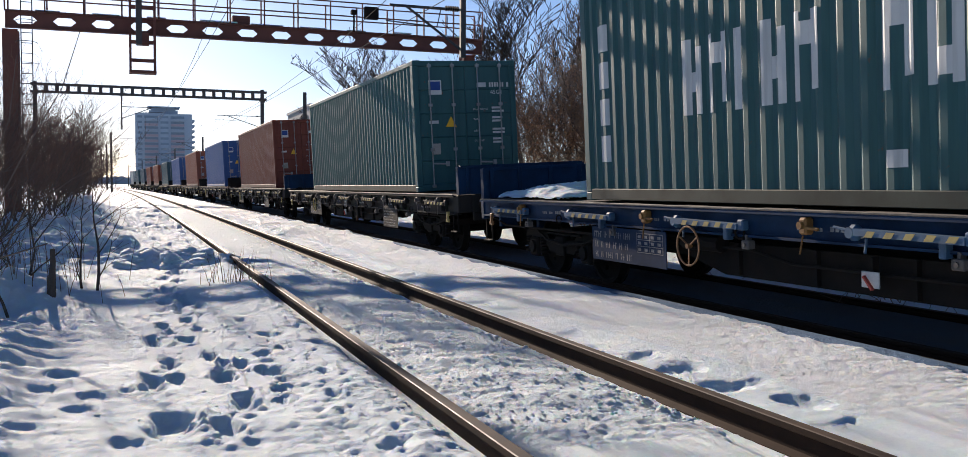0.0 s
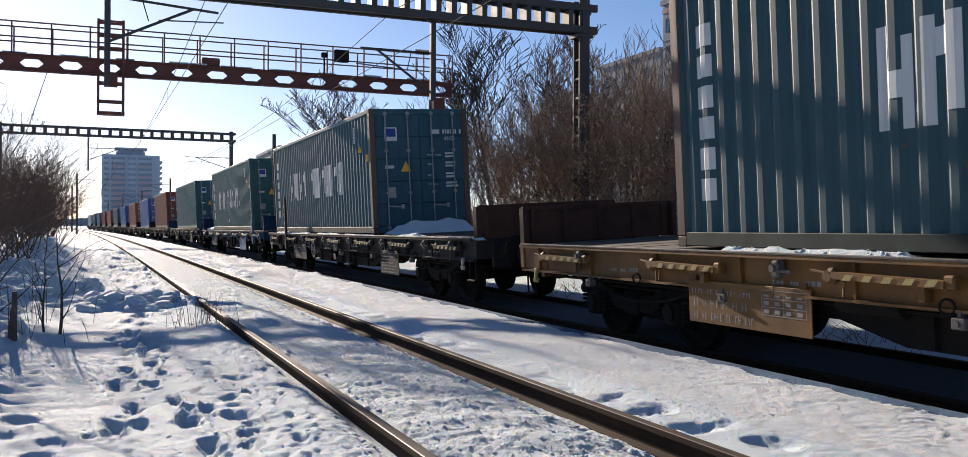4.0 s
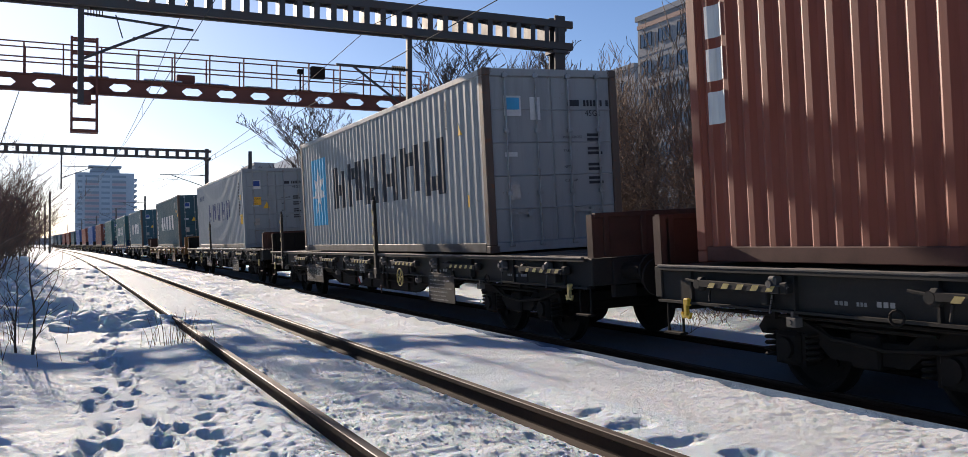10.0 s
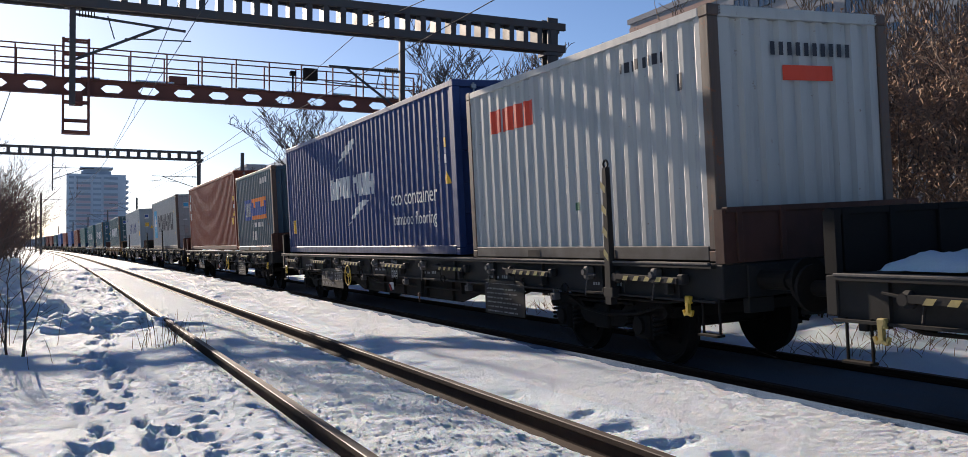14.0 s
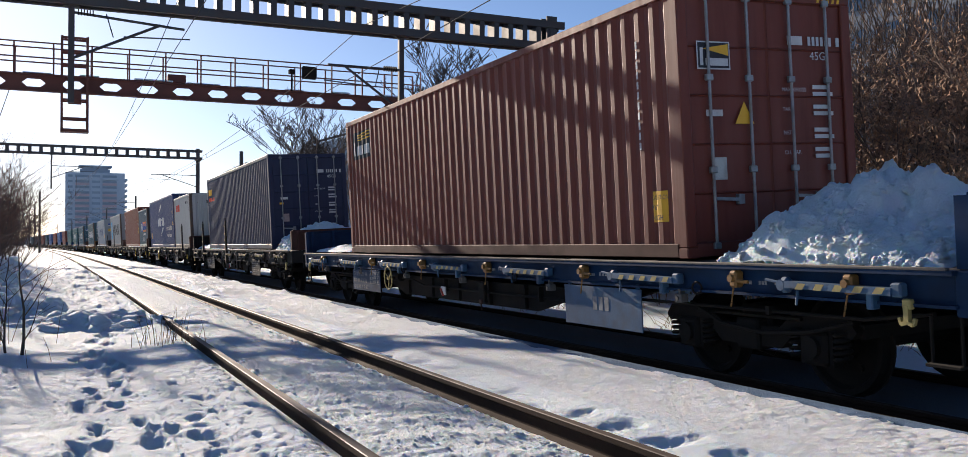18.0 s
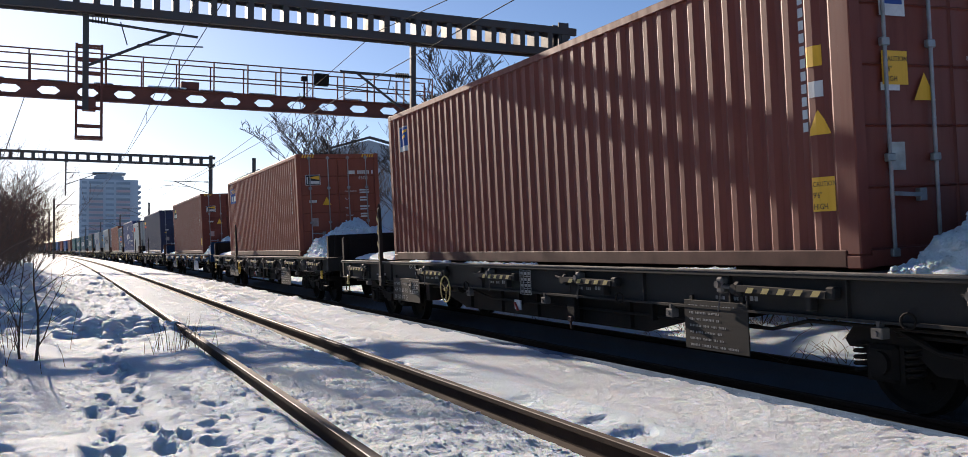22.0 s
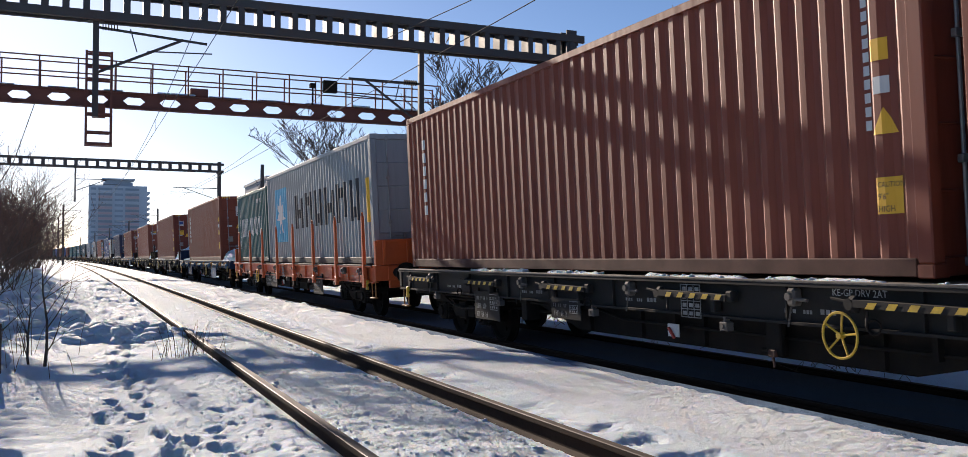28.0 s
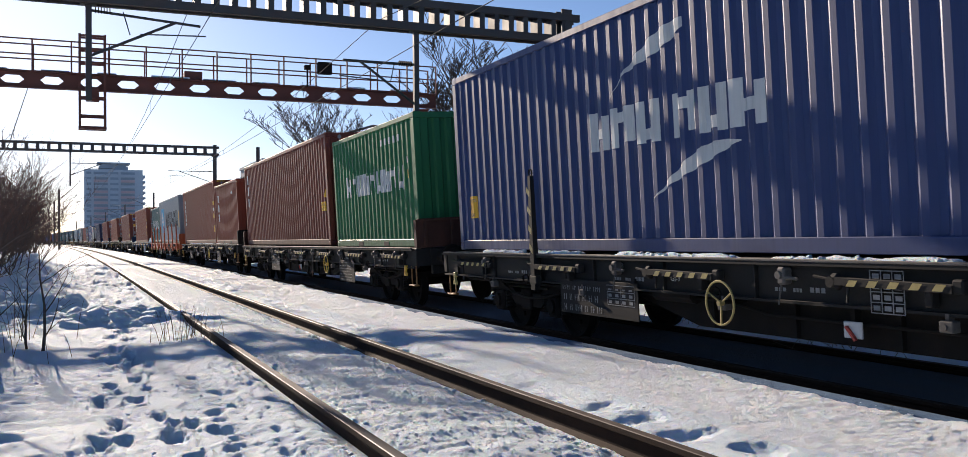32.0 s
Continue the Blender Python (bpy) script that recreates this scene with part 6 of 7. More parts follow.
for a, b in ((-6.5, -17.5), (-31, -45), (-50.5, -65), (-90, -106), (-135, -146), (-197, -207), (-258, -271), (-297.5, -310)):
    s_ = a
    while s_ > b:
        n_ = rs.uniform(0.9, 2.6)
        if rs.random() < 0.75:
            carried("snow_ridge", snow_lump(-1.37, -1.23, n_, rs.uniform(0.02, 0.045), rs.randint(1, 900), 0.5, 0.07, 6, 24), s_ - n_ / 2, "thin ridge of snow along the deck edge", 1.20)
        s_ -= n_ + rs.uniform(0.1, 1.2)
# ---- gantries over the line ----
def ladder_beam(name, x0, x1, y, z0, z1, pitch, label):
    """A battened portal: two chords tied by upright plates, on two posts."""
    g = thing(name, label, "catenary portal")
    for z in (z0 + 0.09, z1 - 0.09):
        for yy in (y - 0.16, y + 0.16):
            bm = bmesh.new()
            box(bm, x0 - 0.35, x1 + 0.35, yy - 0.05, yy + 0.05, z - 0.09, z + 0.09, 0.008)
            part("chord", bm, GANTRY_GREY, g)
    bm = bmesh.new()
    box(bm, -pitch * 0.17, pitch * 0.17, -0.20, 0.20, z0 + 0.05, z1 - 0.05, 0.004)
    me = mesh_of("batten", bm, GANTRY_GREY)
    n = int((x1 - x0) / pitch)
    for k in range(n + 1):
        ob = new("batten", me)
        ob.parent = g
        ob.matrix_basis = Matrix.Translation((x0 + (x1 - x0) * k / n, y, 0))
    for x in (x0, x1):
        bm = bmesh.new()
        for yy in (y - 0.15, y + 0.15):
            box(bm, x - 0.14, x + 0.14, yy - 0.025, yy + 0.025, -0.6, z1 + 0.12)
        box(bm, x - 0.02, x + 0.02, y - 0.13, y + 0.13, -0.6, z1 + 0.10)
        box(bm, x - 0.22, x + 0.22, y - 0.22, y + 0.22, z0 - 0.10, z0 - 0.02)
        for k in range(12):
            zz = 0.2 + k * (z0 - 0.4) / 12
            box(bm, x - 0.13, x + 0.13, y - 0.176, y + 0.176, zz, zz + 0.05)
        part("post", bm, GANTRY_GREY, g)
    return g


def cantilever(parent, x, y, z_top, z_low, reach, z_arm, rise=0.12):
    """A hung mast with a bracket arm for the contact wire."""
    bm = bmesh.new()
    box(bm, x - 0.06, x + 0.06, y - 0.06, y + 0.06, z_low, z_top, 0.006)
    box(bm, x - 0.16, x + 0.16, y - 0.12, y + 0.12, z_top - 0.05, z_top)
    part("drop_mast", bm, GANTRY_GREY, parent)
    s = 1 if reach > 0 else -1
    bm = bmesh.new()
    rod(bm, (x, y, z_arm), (x + reach, y, z_arm + rise), 0.028, 8)
    rod(bm, (x, y, z_arm - 0.95), (x + reach * 0.78, y, z_arm + rise * 0.7), 0.030, 8)
    rod(bm, (x + reach * 0.30, y, z_arm + 0.02), (x + reach * 0.36, y, z_arm - 0.45), 0.012, 6)
    rod(bm, (x + reach * 0.45, y, z_arm - 0.42), (x + reach * 1.05, y, z_arm - 0.36), 0.015, 6)
    part("bracket_arm", bm, GANTRY_GREY, parent)
    bm = bmesh.new()
    for k in range(6):
        xx = x + s * (0.12 + 0.055 * k)
        rod(bm, (xx, y, z_arm + 0.01), (xx + s * 0.02, y, z_arm + 0.01), 0.065, 10)
    part("insulator", bm, UNDER, parent)


n_gantry = ladder_beam("catenary_portal", -4.6, 11.2, 20.65, 6.07, 6.80, 0.385, "grey battened steel portal across both tracks")
cantilever(n_gantry, 7.27, 20.65, 6.1, 4.2, -1.75, 5.30, 0.0)
cantilever(n_gantry, 0.21, 20.65, 6.1, 4.1, 2.2, 5.95, -0.16)
f_gantry = ladder_beam("catenary_portal", -6.8, 10.5, 80.54, 8.43, 9.20, 0.76, "distant grey battened steel portal across both tracks")
cantilever(f_gantry, -0.55, 80.54, 8.45, 5.7, 3.0, 7.55, 0.0)
cantilever(f_gantry, 10.4, 80.54, 8.45, 5.7, -3.6, 7.1, 0.0)


def hex_web(bm, x0, x1, y, z0, z1, pitch, t=0.03):
    """A web plate with a row of six-sided openings."""
    n = int(round((x1 - x0) / pitch))
    pitch = (x1 - x0) / n
    zm, hh, a, b = (z0 + z1) / 2, (z1 - z0) * 0.27, pitch * 0.17, pitch * 0.30
    for yy in (y - t / 2, y + t / 2):
        for k in range(n):
            l, r = x0 + k * pitch, x0 + (k + 1) * pitch
            c = (l + r) / 2
            hexa = [(c - b, zm), (c - a, zm + hh), (c + a, zm + hh), (c + b, zm), (c + a, zm - hh), (c - a, zm - hh)]
            P = lambda q: bm.verts.new((q[0], yy, q[1]))
            for quad in ([(l, z0), (l, z1), hexa[1], hexa[0]], [(l, z1), (r, z1), hexa[2], hexa[1]], [(r, z1), (r, z0), hexa[3], hexa[2]], [(r, z0), (r, z0), hexa[4], hexa[3]], [(r, z0), (l, z0), hexa[5], hexa[4]], [(l, z0), hexa[0], hexa[5]]):
                pts = []
                for q in quad:
                    if q not in pts:
                        pts.append(q)
                bm.faces.new([P(q) for q in pts])
    bmesh.ops.remove_doubles(bm, verts=bm.verts, dist=1e-4)
    return bm


def signal_gantry():
    Y0, X0, X1, Z0, Z1 = 31.1, -3.35, 11.5, 5.80, 6.30
    g = thing("signal_gantry", "red-brown walkway gantry with six-sided openings and handrails", "signal gantry")
    for y in (Y0 - 0.45,):
        bm = bmesh.new()
        hex_web(bm, X0, X1, y, Z0 + 0.03, Z1 - 0.03, 1.04)
        part("web_girder", bm, GANTRY_RUST, g)
        bm = bmesh.new()
        box(bm, X0, X1, y - 0.10, y + 0.10, Z0, Z0 + 0.03)
        box(bm, X0, X1, y - 0.10, y + 0.10, Z1 - 0.03, Z1)
        part("flange", bm, GANTRY_RUST, g)
    bm = bmesh.new()
    for k in range(7):
        box(bm, X0, X1, Y0 - 0.48 + k * 0.13, Y0 - 0.445 + k * 0.13, Z1 + 0.002, Z1 + 0.03)
    for k in range(30):
        x = X0 + 0.1 + k * (X1 - X0 - 0.2) / 29
        box(bm, x - 0.012, x + 0.012, Y0 - 0.5, Y0 + 0.35, Z1 + 0.031, Z1 + 0.04)
    part("walkway", bm, GANTRY_RUST, g, "open bar grating walkway")
    rnd = random.Random(4)
    for k in range(9):
        x = X0 + 0.8 + k * 1.55
        bm = bmesh.new()
        box(bm, x, x + rnd.uniform(0.5, 1.2), Y0 - 0.5, Y0 - 0.38, Z1 + 0.04, Z1 + rnd.uniform(0.06, 0.09), 0.012)
        part("snow_ridge", bm, SNOW_HEAP, g, "thin ridge of snow on the walkway edge")
    for y in (Y0 - 0.5, Y0 + 0.33):
        for z in (Z1 + 0.5, Z1 + 0.95):
            bm = bmesh.new()
            rod(bm, (X0, y, z), (X1, y, z), 0.022, 6)
            part("handrail", bm, GANTRY_RUST, g)
        for k in range(15):
            x = X0 + (X1 - X0) * k / 14
            bm = bmesh.new()
            box(bm, x - 0.022, x + 0.022, y - 0.022, y + 0.022, Z1, Z1 + 0.96)
            part("rail_post", bm, GANTRY_RUST, g)
    for x, w in ((-3.25, 0.21), (11.1, 0.21)):
        bm = bmesh.new()
        box(bm, x - w, x + w, Y0 - 0.25, Y0 - 0.22, -0.5, Z0)
        box(bm, x - w, x + w, Y0 + 0.22, Y0 + 0.25, -0.5, Z0)
        box(bm, x - w + 0.03, x + w - 0.03, Y0 - 0.22, Y0 + 0.22, -0.5, Z0)
        part("column", bm, GANTRY_RUST, g)
    # caged ladder beside the column
    bm = bmesh.new()
    for x in (-2.95, -2.65):
        rod(bm, (x, Y0 - 0.3, 0), (x, Y0 - 0.3, Z1 + 0.9), 0.018, 6)
    for k in range(22):
        rod(bm, (-2.95, Y0 - 0.3, 0.3 + k * 0.3), (-2.65, Y0 - 0.3, 0.3 + k * 0.3), 0.012, 6)
    for k in range(7):
        z = 2.3 + k * 0.62
        for i in range(8):
            a, b = math.pi * i / 8, math.pi * (i + 1) / 8
            rod(bm, (-2.8 + 0.3 * math.cos(a), Y0 - 0.3 - 0.5 * math.sin(a), z), (-2.8 + 0.3 * math.cos(b), Y0 - 0.3 - 0.5 * math.sin(b), z), 0.010, 4)
    part("caged_ladder", bm, GANTRY_GREY, g)
    # hanging basket with a lamp head
    bm = bmesh.new()
    for x in (0.06, 0.76):
        for y in (Y0 - 0.85, Y0 - 0.5):
            box(bm, x - 0.035, x + 0.035, y - 0.035, y + 0.035, 4.68, 7.45)
    for z in (4.66, 5.0, 5.55, 6.6, 7.0, 7.4):
        for y in (Y0 - 0.85, Y0 - 0.5):
            box(bm, 0.06, 0.76, y - 0.025, y + 0.025, z - 0.03, z + 0.03)
    box(bm, 0.02, 0.80, Y0 - 0.9, Y0 - 0.45, 4.60, 4.68)
    part("basket", bm, GANTRY_RUST, g)
    bm = bmesh.new()
    box(bm, 0.22, 0.60, Y0 - 0.80, Y0 - 0.60, 5.45, 5.85, 0.02)
    part("signal_head", bm, GANTRY_RUST, g, "back of a box-shaped signal head")
    bm = bmesh.new()
    box(bm, 7.28, 7.75, Y0 - 0.75, Y0 - 0.55, 6.72, 7.12, 0.02)
    rod(bm, (6.95, Y0 - 0.6, 6.3), (6.95, Y0 - 0.6, 6.95), 0.03, 8)
    box(bm, 6.85, 7.05, Y0 - 0.7, Y0 - 0.5, 6.85, 7.0, 0.02)
    part("signal_box", bm, UNDER, g, "dark boxes on the handrail")
    bm = bmesh.new()
    box(bm, 3.1, 3.65, Y0 - 0.3, Y0 + 0.1, 6.36, 6.62, 0.02)
    part("cabinet", bm, GANTRY_RUST, g)
    return g


signal_gantry()


def mast(x, y, top, arm):
    m = thing("catenary_mast", "slender dark catenary mast beside the line", "catenary mast", "masts down the line")
    bm = bmesh.new()
    rod(bm, (x, y, -0.5), (x, y, top), 0.17, 8, 0.13)
    part("pole", bm, GANTRY_GREY, m)
    if arm:
        bm = bmesh.new()
        rod(bm, (x, y, top - 0.9), (x + arm, y, top - 0.9), 0.035, 6)
        rod(bm, (x, y, top - 2.3), (x + arm * 0.8, y, top - 0.95), 0.035, 6)
        rod(bm, (x + arm * 0.3, y, top - 1.9), (x + arm, y, top - 1.8), 0.025, 6)
        part("bracket_arm", bm, GANTRY_GREY, m)


for k, s in enumerate((148, 196, 246, 300, 360, 430)):
    mast(-2.5 + bend(s)[0] + 2.2, s, 8.7 + bend(s)[1], 3.0)
for k, s in enumerate((140, 190, 240, 290, 350)):
    mast(11.8 + bend(s)[0], s, 7.9 + bend(s)[1], -3.6)


mast(11.7, 67.0, 7.9, 0)


def wire(points, r, label):
    cu = bpy.data.curves.new("contact_wire", "CURVE")
    cu.dimensions, cu.bevel_depth, cu.bevel_resolution = "3D", r, 1
    sp = cu.splines.new("POLY")
    sp.points.add(len(points) - 1)
    for p, q in zip(sp.points, points):
        p.co = (*q, 1)
    cu.materials.append(WIRE)
    return tagged(new("overhead_wire", cu), label, "overhead wire", "overhead wires")


def catenary(x, spans, z_contact, z_top, label):
    low = [(x + bend(s)[0], s, z_contact + bend(s)[1]) for s in range(-20, 330, 10)]
    wire(low, 0.009, label)
    high = []
    for a, b in zip(spans, spans[1:]):
        for i in range(8):
            f = i / 8
            s = a + (b - a) * f
            high.append((x + bend(s)[0], s, z_top - 1.0 * 4 * f * (1 - f) * 0.9 + bend(s)[1]))
    wire(high, 0.009, label)
    bm = bmesh.new()
    for a, b in zip(spans, spans[1:]):
        for f in (0.2, 0.4, 0.6, 0.8):
            s = a + (b - a) * f
            rod(bm, (x + bend(s)[0], s, z_contact + bend(s)[1]), (x + bend(s)[0], s, z_top - 3.6 * f * (1 - f) + bend(s)[1]), 0.006, 4)
    tagged(part("dropper_wires", bm, WIRE), "thin dropper wires between contact and carrier wire", "overhead wire", "", "stuff")


catenary(2.3, [-20, 20.6, 80.5, 146, 196, 246, 300], 5.35, 6.3, "thin overhead wire above the near track")
catenary(6.4, [-20, 20.6, 80.5, 140, 190, 240, 290], 5.15, 6.2, "thin overhead wire above the train")
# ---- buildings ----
# distance haze is put into the tower's wall, band and glass colours
HAZE_WALL = surface("haze_tinted_render", (0.33, 0.40, 0.48), 0.9, 0, (0.28, 0.33, 0.40), 0.3, 0.08, 3.0, 0.0)
TOWER_BAND = surface("haze_tinted_red_panels", (0.40, 0.32, 0.35), 0.9, 0, (0.32, 0.26, 0.3), 0.3, 0.1, 3.0, 0.0)
TOWER_GLASS = surface("haze_tinted_glass", (0.18, 0.24, 0.31), 0.15, 0, (0.2, 0.25, 0.3), 0.3, 0.3, 3.0, 0.0)
BLOCK_WALL = surface("grey_beige_render", (0.21, 0.225, 0.25), 0.9, 0, (0.20, 0.18, 0.16), 0.35, 0.25, 6.0, 0.002)
BLOCK_TRIM = surface("brick_red_trim", (0.36, 0.24, 0.19), 0.9, 0, (0.2, 0.1, 0.08), 0.3, 0.3, 6.0, 0.002)
FRAME_WHITE = surface("white_window_frame", (0.68, 0.68, 0.66), 0.5, 0, (0.4, 0.4, 0.4), 0.2, 2.0, 20, 0.0)
PANE = surface("window_glass", (0.07, 0.095, 0.13), 0.12, 0, (0.12, 0.12, 0.12), 0.5, 0.4, 3.0, 0.0, 0.8)


def tower():
    D = 520.0
    x0, x1, top = 0.0056 * D, 0.0600 * D, 0.0735 * D + 1.2
    t = thing("tower_block", "tall round-topped apartment tower with red and white bands in haze-tinted colours", "tower block")
    bm = bmesh.new()
    box(bm, x0, x1, D, D + 22, -2, top)
    part("wall", bm, HAZE_WALL, t)
    bm = bmesh.new()
    box(bm, x0 + 7, x1 - 7, D + 4, D + 16, top, top + 2.0)
    box(bm, x0 + 8, x1 - 8, D + 5, D + 15, top + 2.0, top + 3.2)
    box(bm, x0 + 6.2, x1 - 6.0, D + 3, D + 17, top + 3.2, top + 4.0)
    part("roof_house", bm, HAZE_WALL, t)
    floors = 13
    h = (top - 3) / floors
    w = x1 - x0
    for k in range(floors):
        z = 2 + k * h
        for a, b in ((0.16, 0.40), (0.62, 0.86)):
            bm = bmesh.new()
            box(bm, x0 + a * w, x0 + b * w, D - 1.2, D, z, z + h * 0.42)
            part("balcony", bm, TOWER_BAND if k % 2 or k < 9 else HAZE_WALL, t)
        for a, b in ((0.16, 0.40), (0.62, 0.86), (0.44, 0.58), (0.04, 0.12)):
            bm = bmesh.new()
            box(bm, x0 + a * w, x0 + b * w, D - 0.15, D, z + h * 0.48, z + h * 0.9)
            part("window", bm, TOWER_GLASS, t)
        bm = bmesh.new()
        box(bm, x1, x1 + 1.4, D + 1, D + 20, z, z + h * 0.4)
        part("balcony", bm, HAZE_WALL, t)


tower()


def window_meshes(w, h):
    bm = bmesh.new()
    cols = [(bm.verts.new((-0.07, -w / 2 + w * f / 3, 0)), bm.verts.new((-0.07, -w / 2 + w * f / 3, h))) for f in range(4)]
    lights = [bm.faces.new((cols[i][0], cols[i][1], cols[i + 1][1], cols[i + 1][0])) for i in range(3)]
    bmesh.ops.inset_individual(bm, faces=lights, thickness=0.055, depth=0.0)
    bmesh.ops.delete(bm, geom=lights, context="FACES")
    got = bmesh.ops.extrude_face_region(bm, geom=bm.faces[:])
    for v in got["geom"]:
        if isinstance(v, bmesh.types.BMVert):
            v.co.x = 0.02
    bmesh.ops.recalc_face_normals(bm, faces=bm.faces)
    fr = mesh_of("window_frame", bm, FRAME_WHITE)
    bm = bmesh.new()
    box(bm, -0.02, 0.0, -w / 2 + 0.05, w / 2 - 0.05, 0.05, h - 0.05)
    return fr, mesh_of("pane", bm, PANE)


def apartment(name, X, y0, y1, top, floors, label, bay=3.3, win=(2.0, 1.45), end_windows=False, roof_house=True, trim=True):
    """A long block whose facade looks towards -x; y0 is its far end."""
    b = thing(name, label, "apartment building")
    depth = 14.0
    bm = bmesh.new()
    box(bm, X, X + depth, y1, y0, -1, top)
    part("wall", bm, BLOCK_WALL, b)
    bm = bmesh.new()
    box(bm, X - 0.25, X + depth + 0.2, y1 - 0.2, y0 + 0.2, top, top + 0.55)
    part("parapet", bm, BLOCK_WALL, b)
    if trim:
        bm = bmesh.new()
        box(bm, X - 0.12, X, y1, y0, top - 0.9, top - 0.45)
        part("frieze", bm, BLOCK_TRIM, b)
    if roof_house:
        bm = bmesh.new()
        box(bm, X + 2, X + 10, y1 + 4, y0 - 8, top + 0.55, top + 2.9)
        box(bm, X + 1.4, X + 10.6, y1 + 3.4, y0 - 7.4, top + 2.9, top + 3.3)
        part("roof_house", bm, BLOCK_WALL, b)
    fr, pn = window_meshes(*win)
    h = (top - 1.5) / floors
    n = int((y0 - y1) / bay)
    for k in range(floors):
        for i in range(n):
            y = y0 - bay * (i + 0.5)
            z = 0.8 + k * h + (h - win[1]) * 0.45
            at = Matrix.Translation((X - 0.05, y, z))
            wdw = share("window", fr, FRAME_WHITE, b, at)
            share("pane", pn, PANE, wdw)
        bm = bmesh.new()
        box(bm, X - 0.06, X, y1, y0, 0.6 + k * h, 0.75 + k * h)
        part("string_course", bm, BLOCK_WALL, b)
    return b


apartment("apartment_block", 56.0, 85.0, 10.0, 25.2, 8, "long beige apartment block in shade behind bare trees")
apartment("apartment_block", 68.0, 119.5, 104.0, 24.6, 8, "paler apartment block end behind the trees", 5.0, (1.6, 1.4), roof_house=False, trim=False)


apartment("apartment_block", 36.0, 230.0, 200.0, 18.4, 5, "distant grey apartment block beyond the line", 3.6, (2.0, 1.5), roof_house=False, trim=False)


def hall():
    b = thing("industrial_hall", "low grey hall with a shallow pitched roof", "industrial building")
    bm = bmesh.new()
    pts = [(30, 0), (30, 14.4), (36, 16.2), (44, 14.4), (44, 0)]
    a = [bm.verts.new((x, 120, z)) for x, z in pts]
    c = [bm.verts.new((x, 150, z)) for x, z in pts]
    for i in range(5):
        bm.faces.new((a[i], a[(i + 1) % 5], c[(i + 1) % 5], c[i]))
    bm.faces.new(a[::-1])
    bm.faces.new(c)
    bmesh.ops.recalc_face_normals(bm, faces=bm.faces)
    # the hall shares the tower's haze-tinted wall colour
    part("wall", bm, HAZE_WALL, b)
    bm = bmesh.new()
    beam(bm, (29.5, 119.5, 14.5), (36, 119.5, 16.5), 0.5, 0.3)
    beam(bm, (36, 119.5, 16.5), (44.5, 119.5, 14.5), 0.5, 0.3)
    part("roof_edge", bm, GANTRY_GREY, b)


hall()
# ---- trees and brush ----
BARK = surface("grey_brown_bark", (0.10, 0.078, 0.062), 0.9, 0, (0.03, 0.025, 0.02), 0.5, 6.0, 60, 0.004)
TREE_TWIG = surface("dark_tree_twigs", (0.055, 0.042, 0.034), 0.9, 0, (0.03, 0.02, 0.018), 0.4, 6.0, 60, 0.0)
TWIG = surface("dark_twigs", (0.16, 0.115, 0.088), 0.9, 0, (0.03, 0.02, 0.018), 0.4, 6.0, 60, 0.0)
STEM = surface("grey_brown_stems", (0.20, 0.14, 0.10), 0.9, 0, (0.05, 0.035, 0.028), 0.4, 6.0, 60, 0.0)
RED_TWIG = surface("red_brown_twigs", (0.15, 0.085, 0.060), 0.9, 0, (0.04, 0.025, 0.02), 0.4, 6.0, 60, 0.0)
DEAD_LEAF = surface("withered_leaves", (0.33, 0.195, 0.11), 0.85, 0, (0.06, 0.035, 0.02), 0.6, 5.0, 40, 0.0)


def grow(rnd, height, spread, levels, children, lean=0.25, start=0.25, upward=0.35, stout=0.016, curl=0.16):
    """Branch segments (a, b, radius a, radius b, level) of one bare plant."""
    out, tips = [], []

    def limb(p, d, length, r, level):
        n = 4 if level < 2 else 3
        q, dd = p.copy(), d.copy()
        pts = [q.copy()]
        for i in range(n):
            dd = (dd + Vector((rnd.gauss(0, curl), rnd.gauss(0, curl), rnd.gauss(0.04, curl * 0.6)))).normalized()
            q = q + dd * (length / n)
            pts.append(q.copy())
        for i in range(n):
            out.append((pts[i], pts[i + 1], r * (1 - 0.75 * i / n), r * (1 - 0.75 * (i + 1) / n), level))
        if level + 1 < levels:
            m = children[level]
            for k in range(m):
                f = start + (1 - start) * (k + rnd.random()) / m
                i = min(int(f * n), n - 1)
                base = pts[i].lerp(pts[i + 1], f * n - i)
                a = rnd.uniform(0, 2 * math.pi)
                side = Vector((math.cos(a), math.sin(a), 0))
                nd = (dd * rnd.uniform(0.5, 0.9) + side * spread + Vector((0, 0, upward * rnd.random()))).normalized()
                limb(base, nd, length * rnd.uniform(0.42, 0.68) * (1.1 - 0.4 * f), r * 0.48 * (1.1 - 0.5 * f), level + 1)
        else:
            tips.append((pts[-1], dd))

    limb(Vector((0, 0, -0.15)), Vector((rnd.gauss(0, lean), rnd.gauss(0, lean), 1)).normalized(), height, height * stout, 0)
    return out, tips


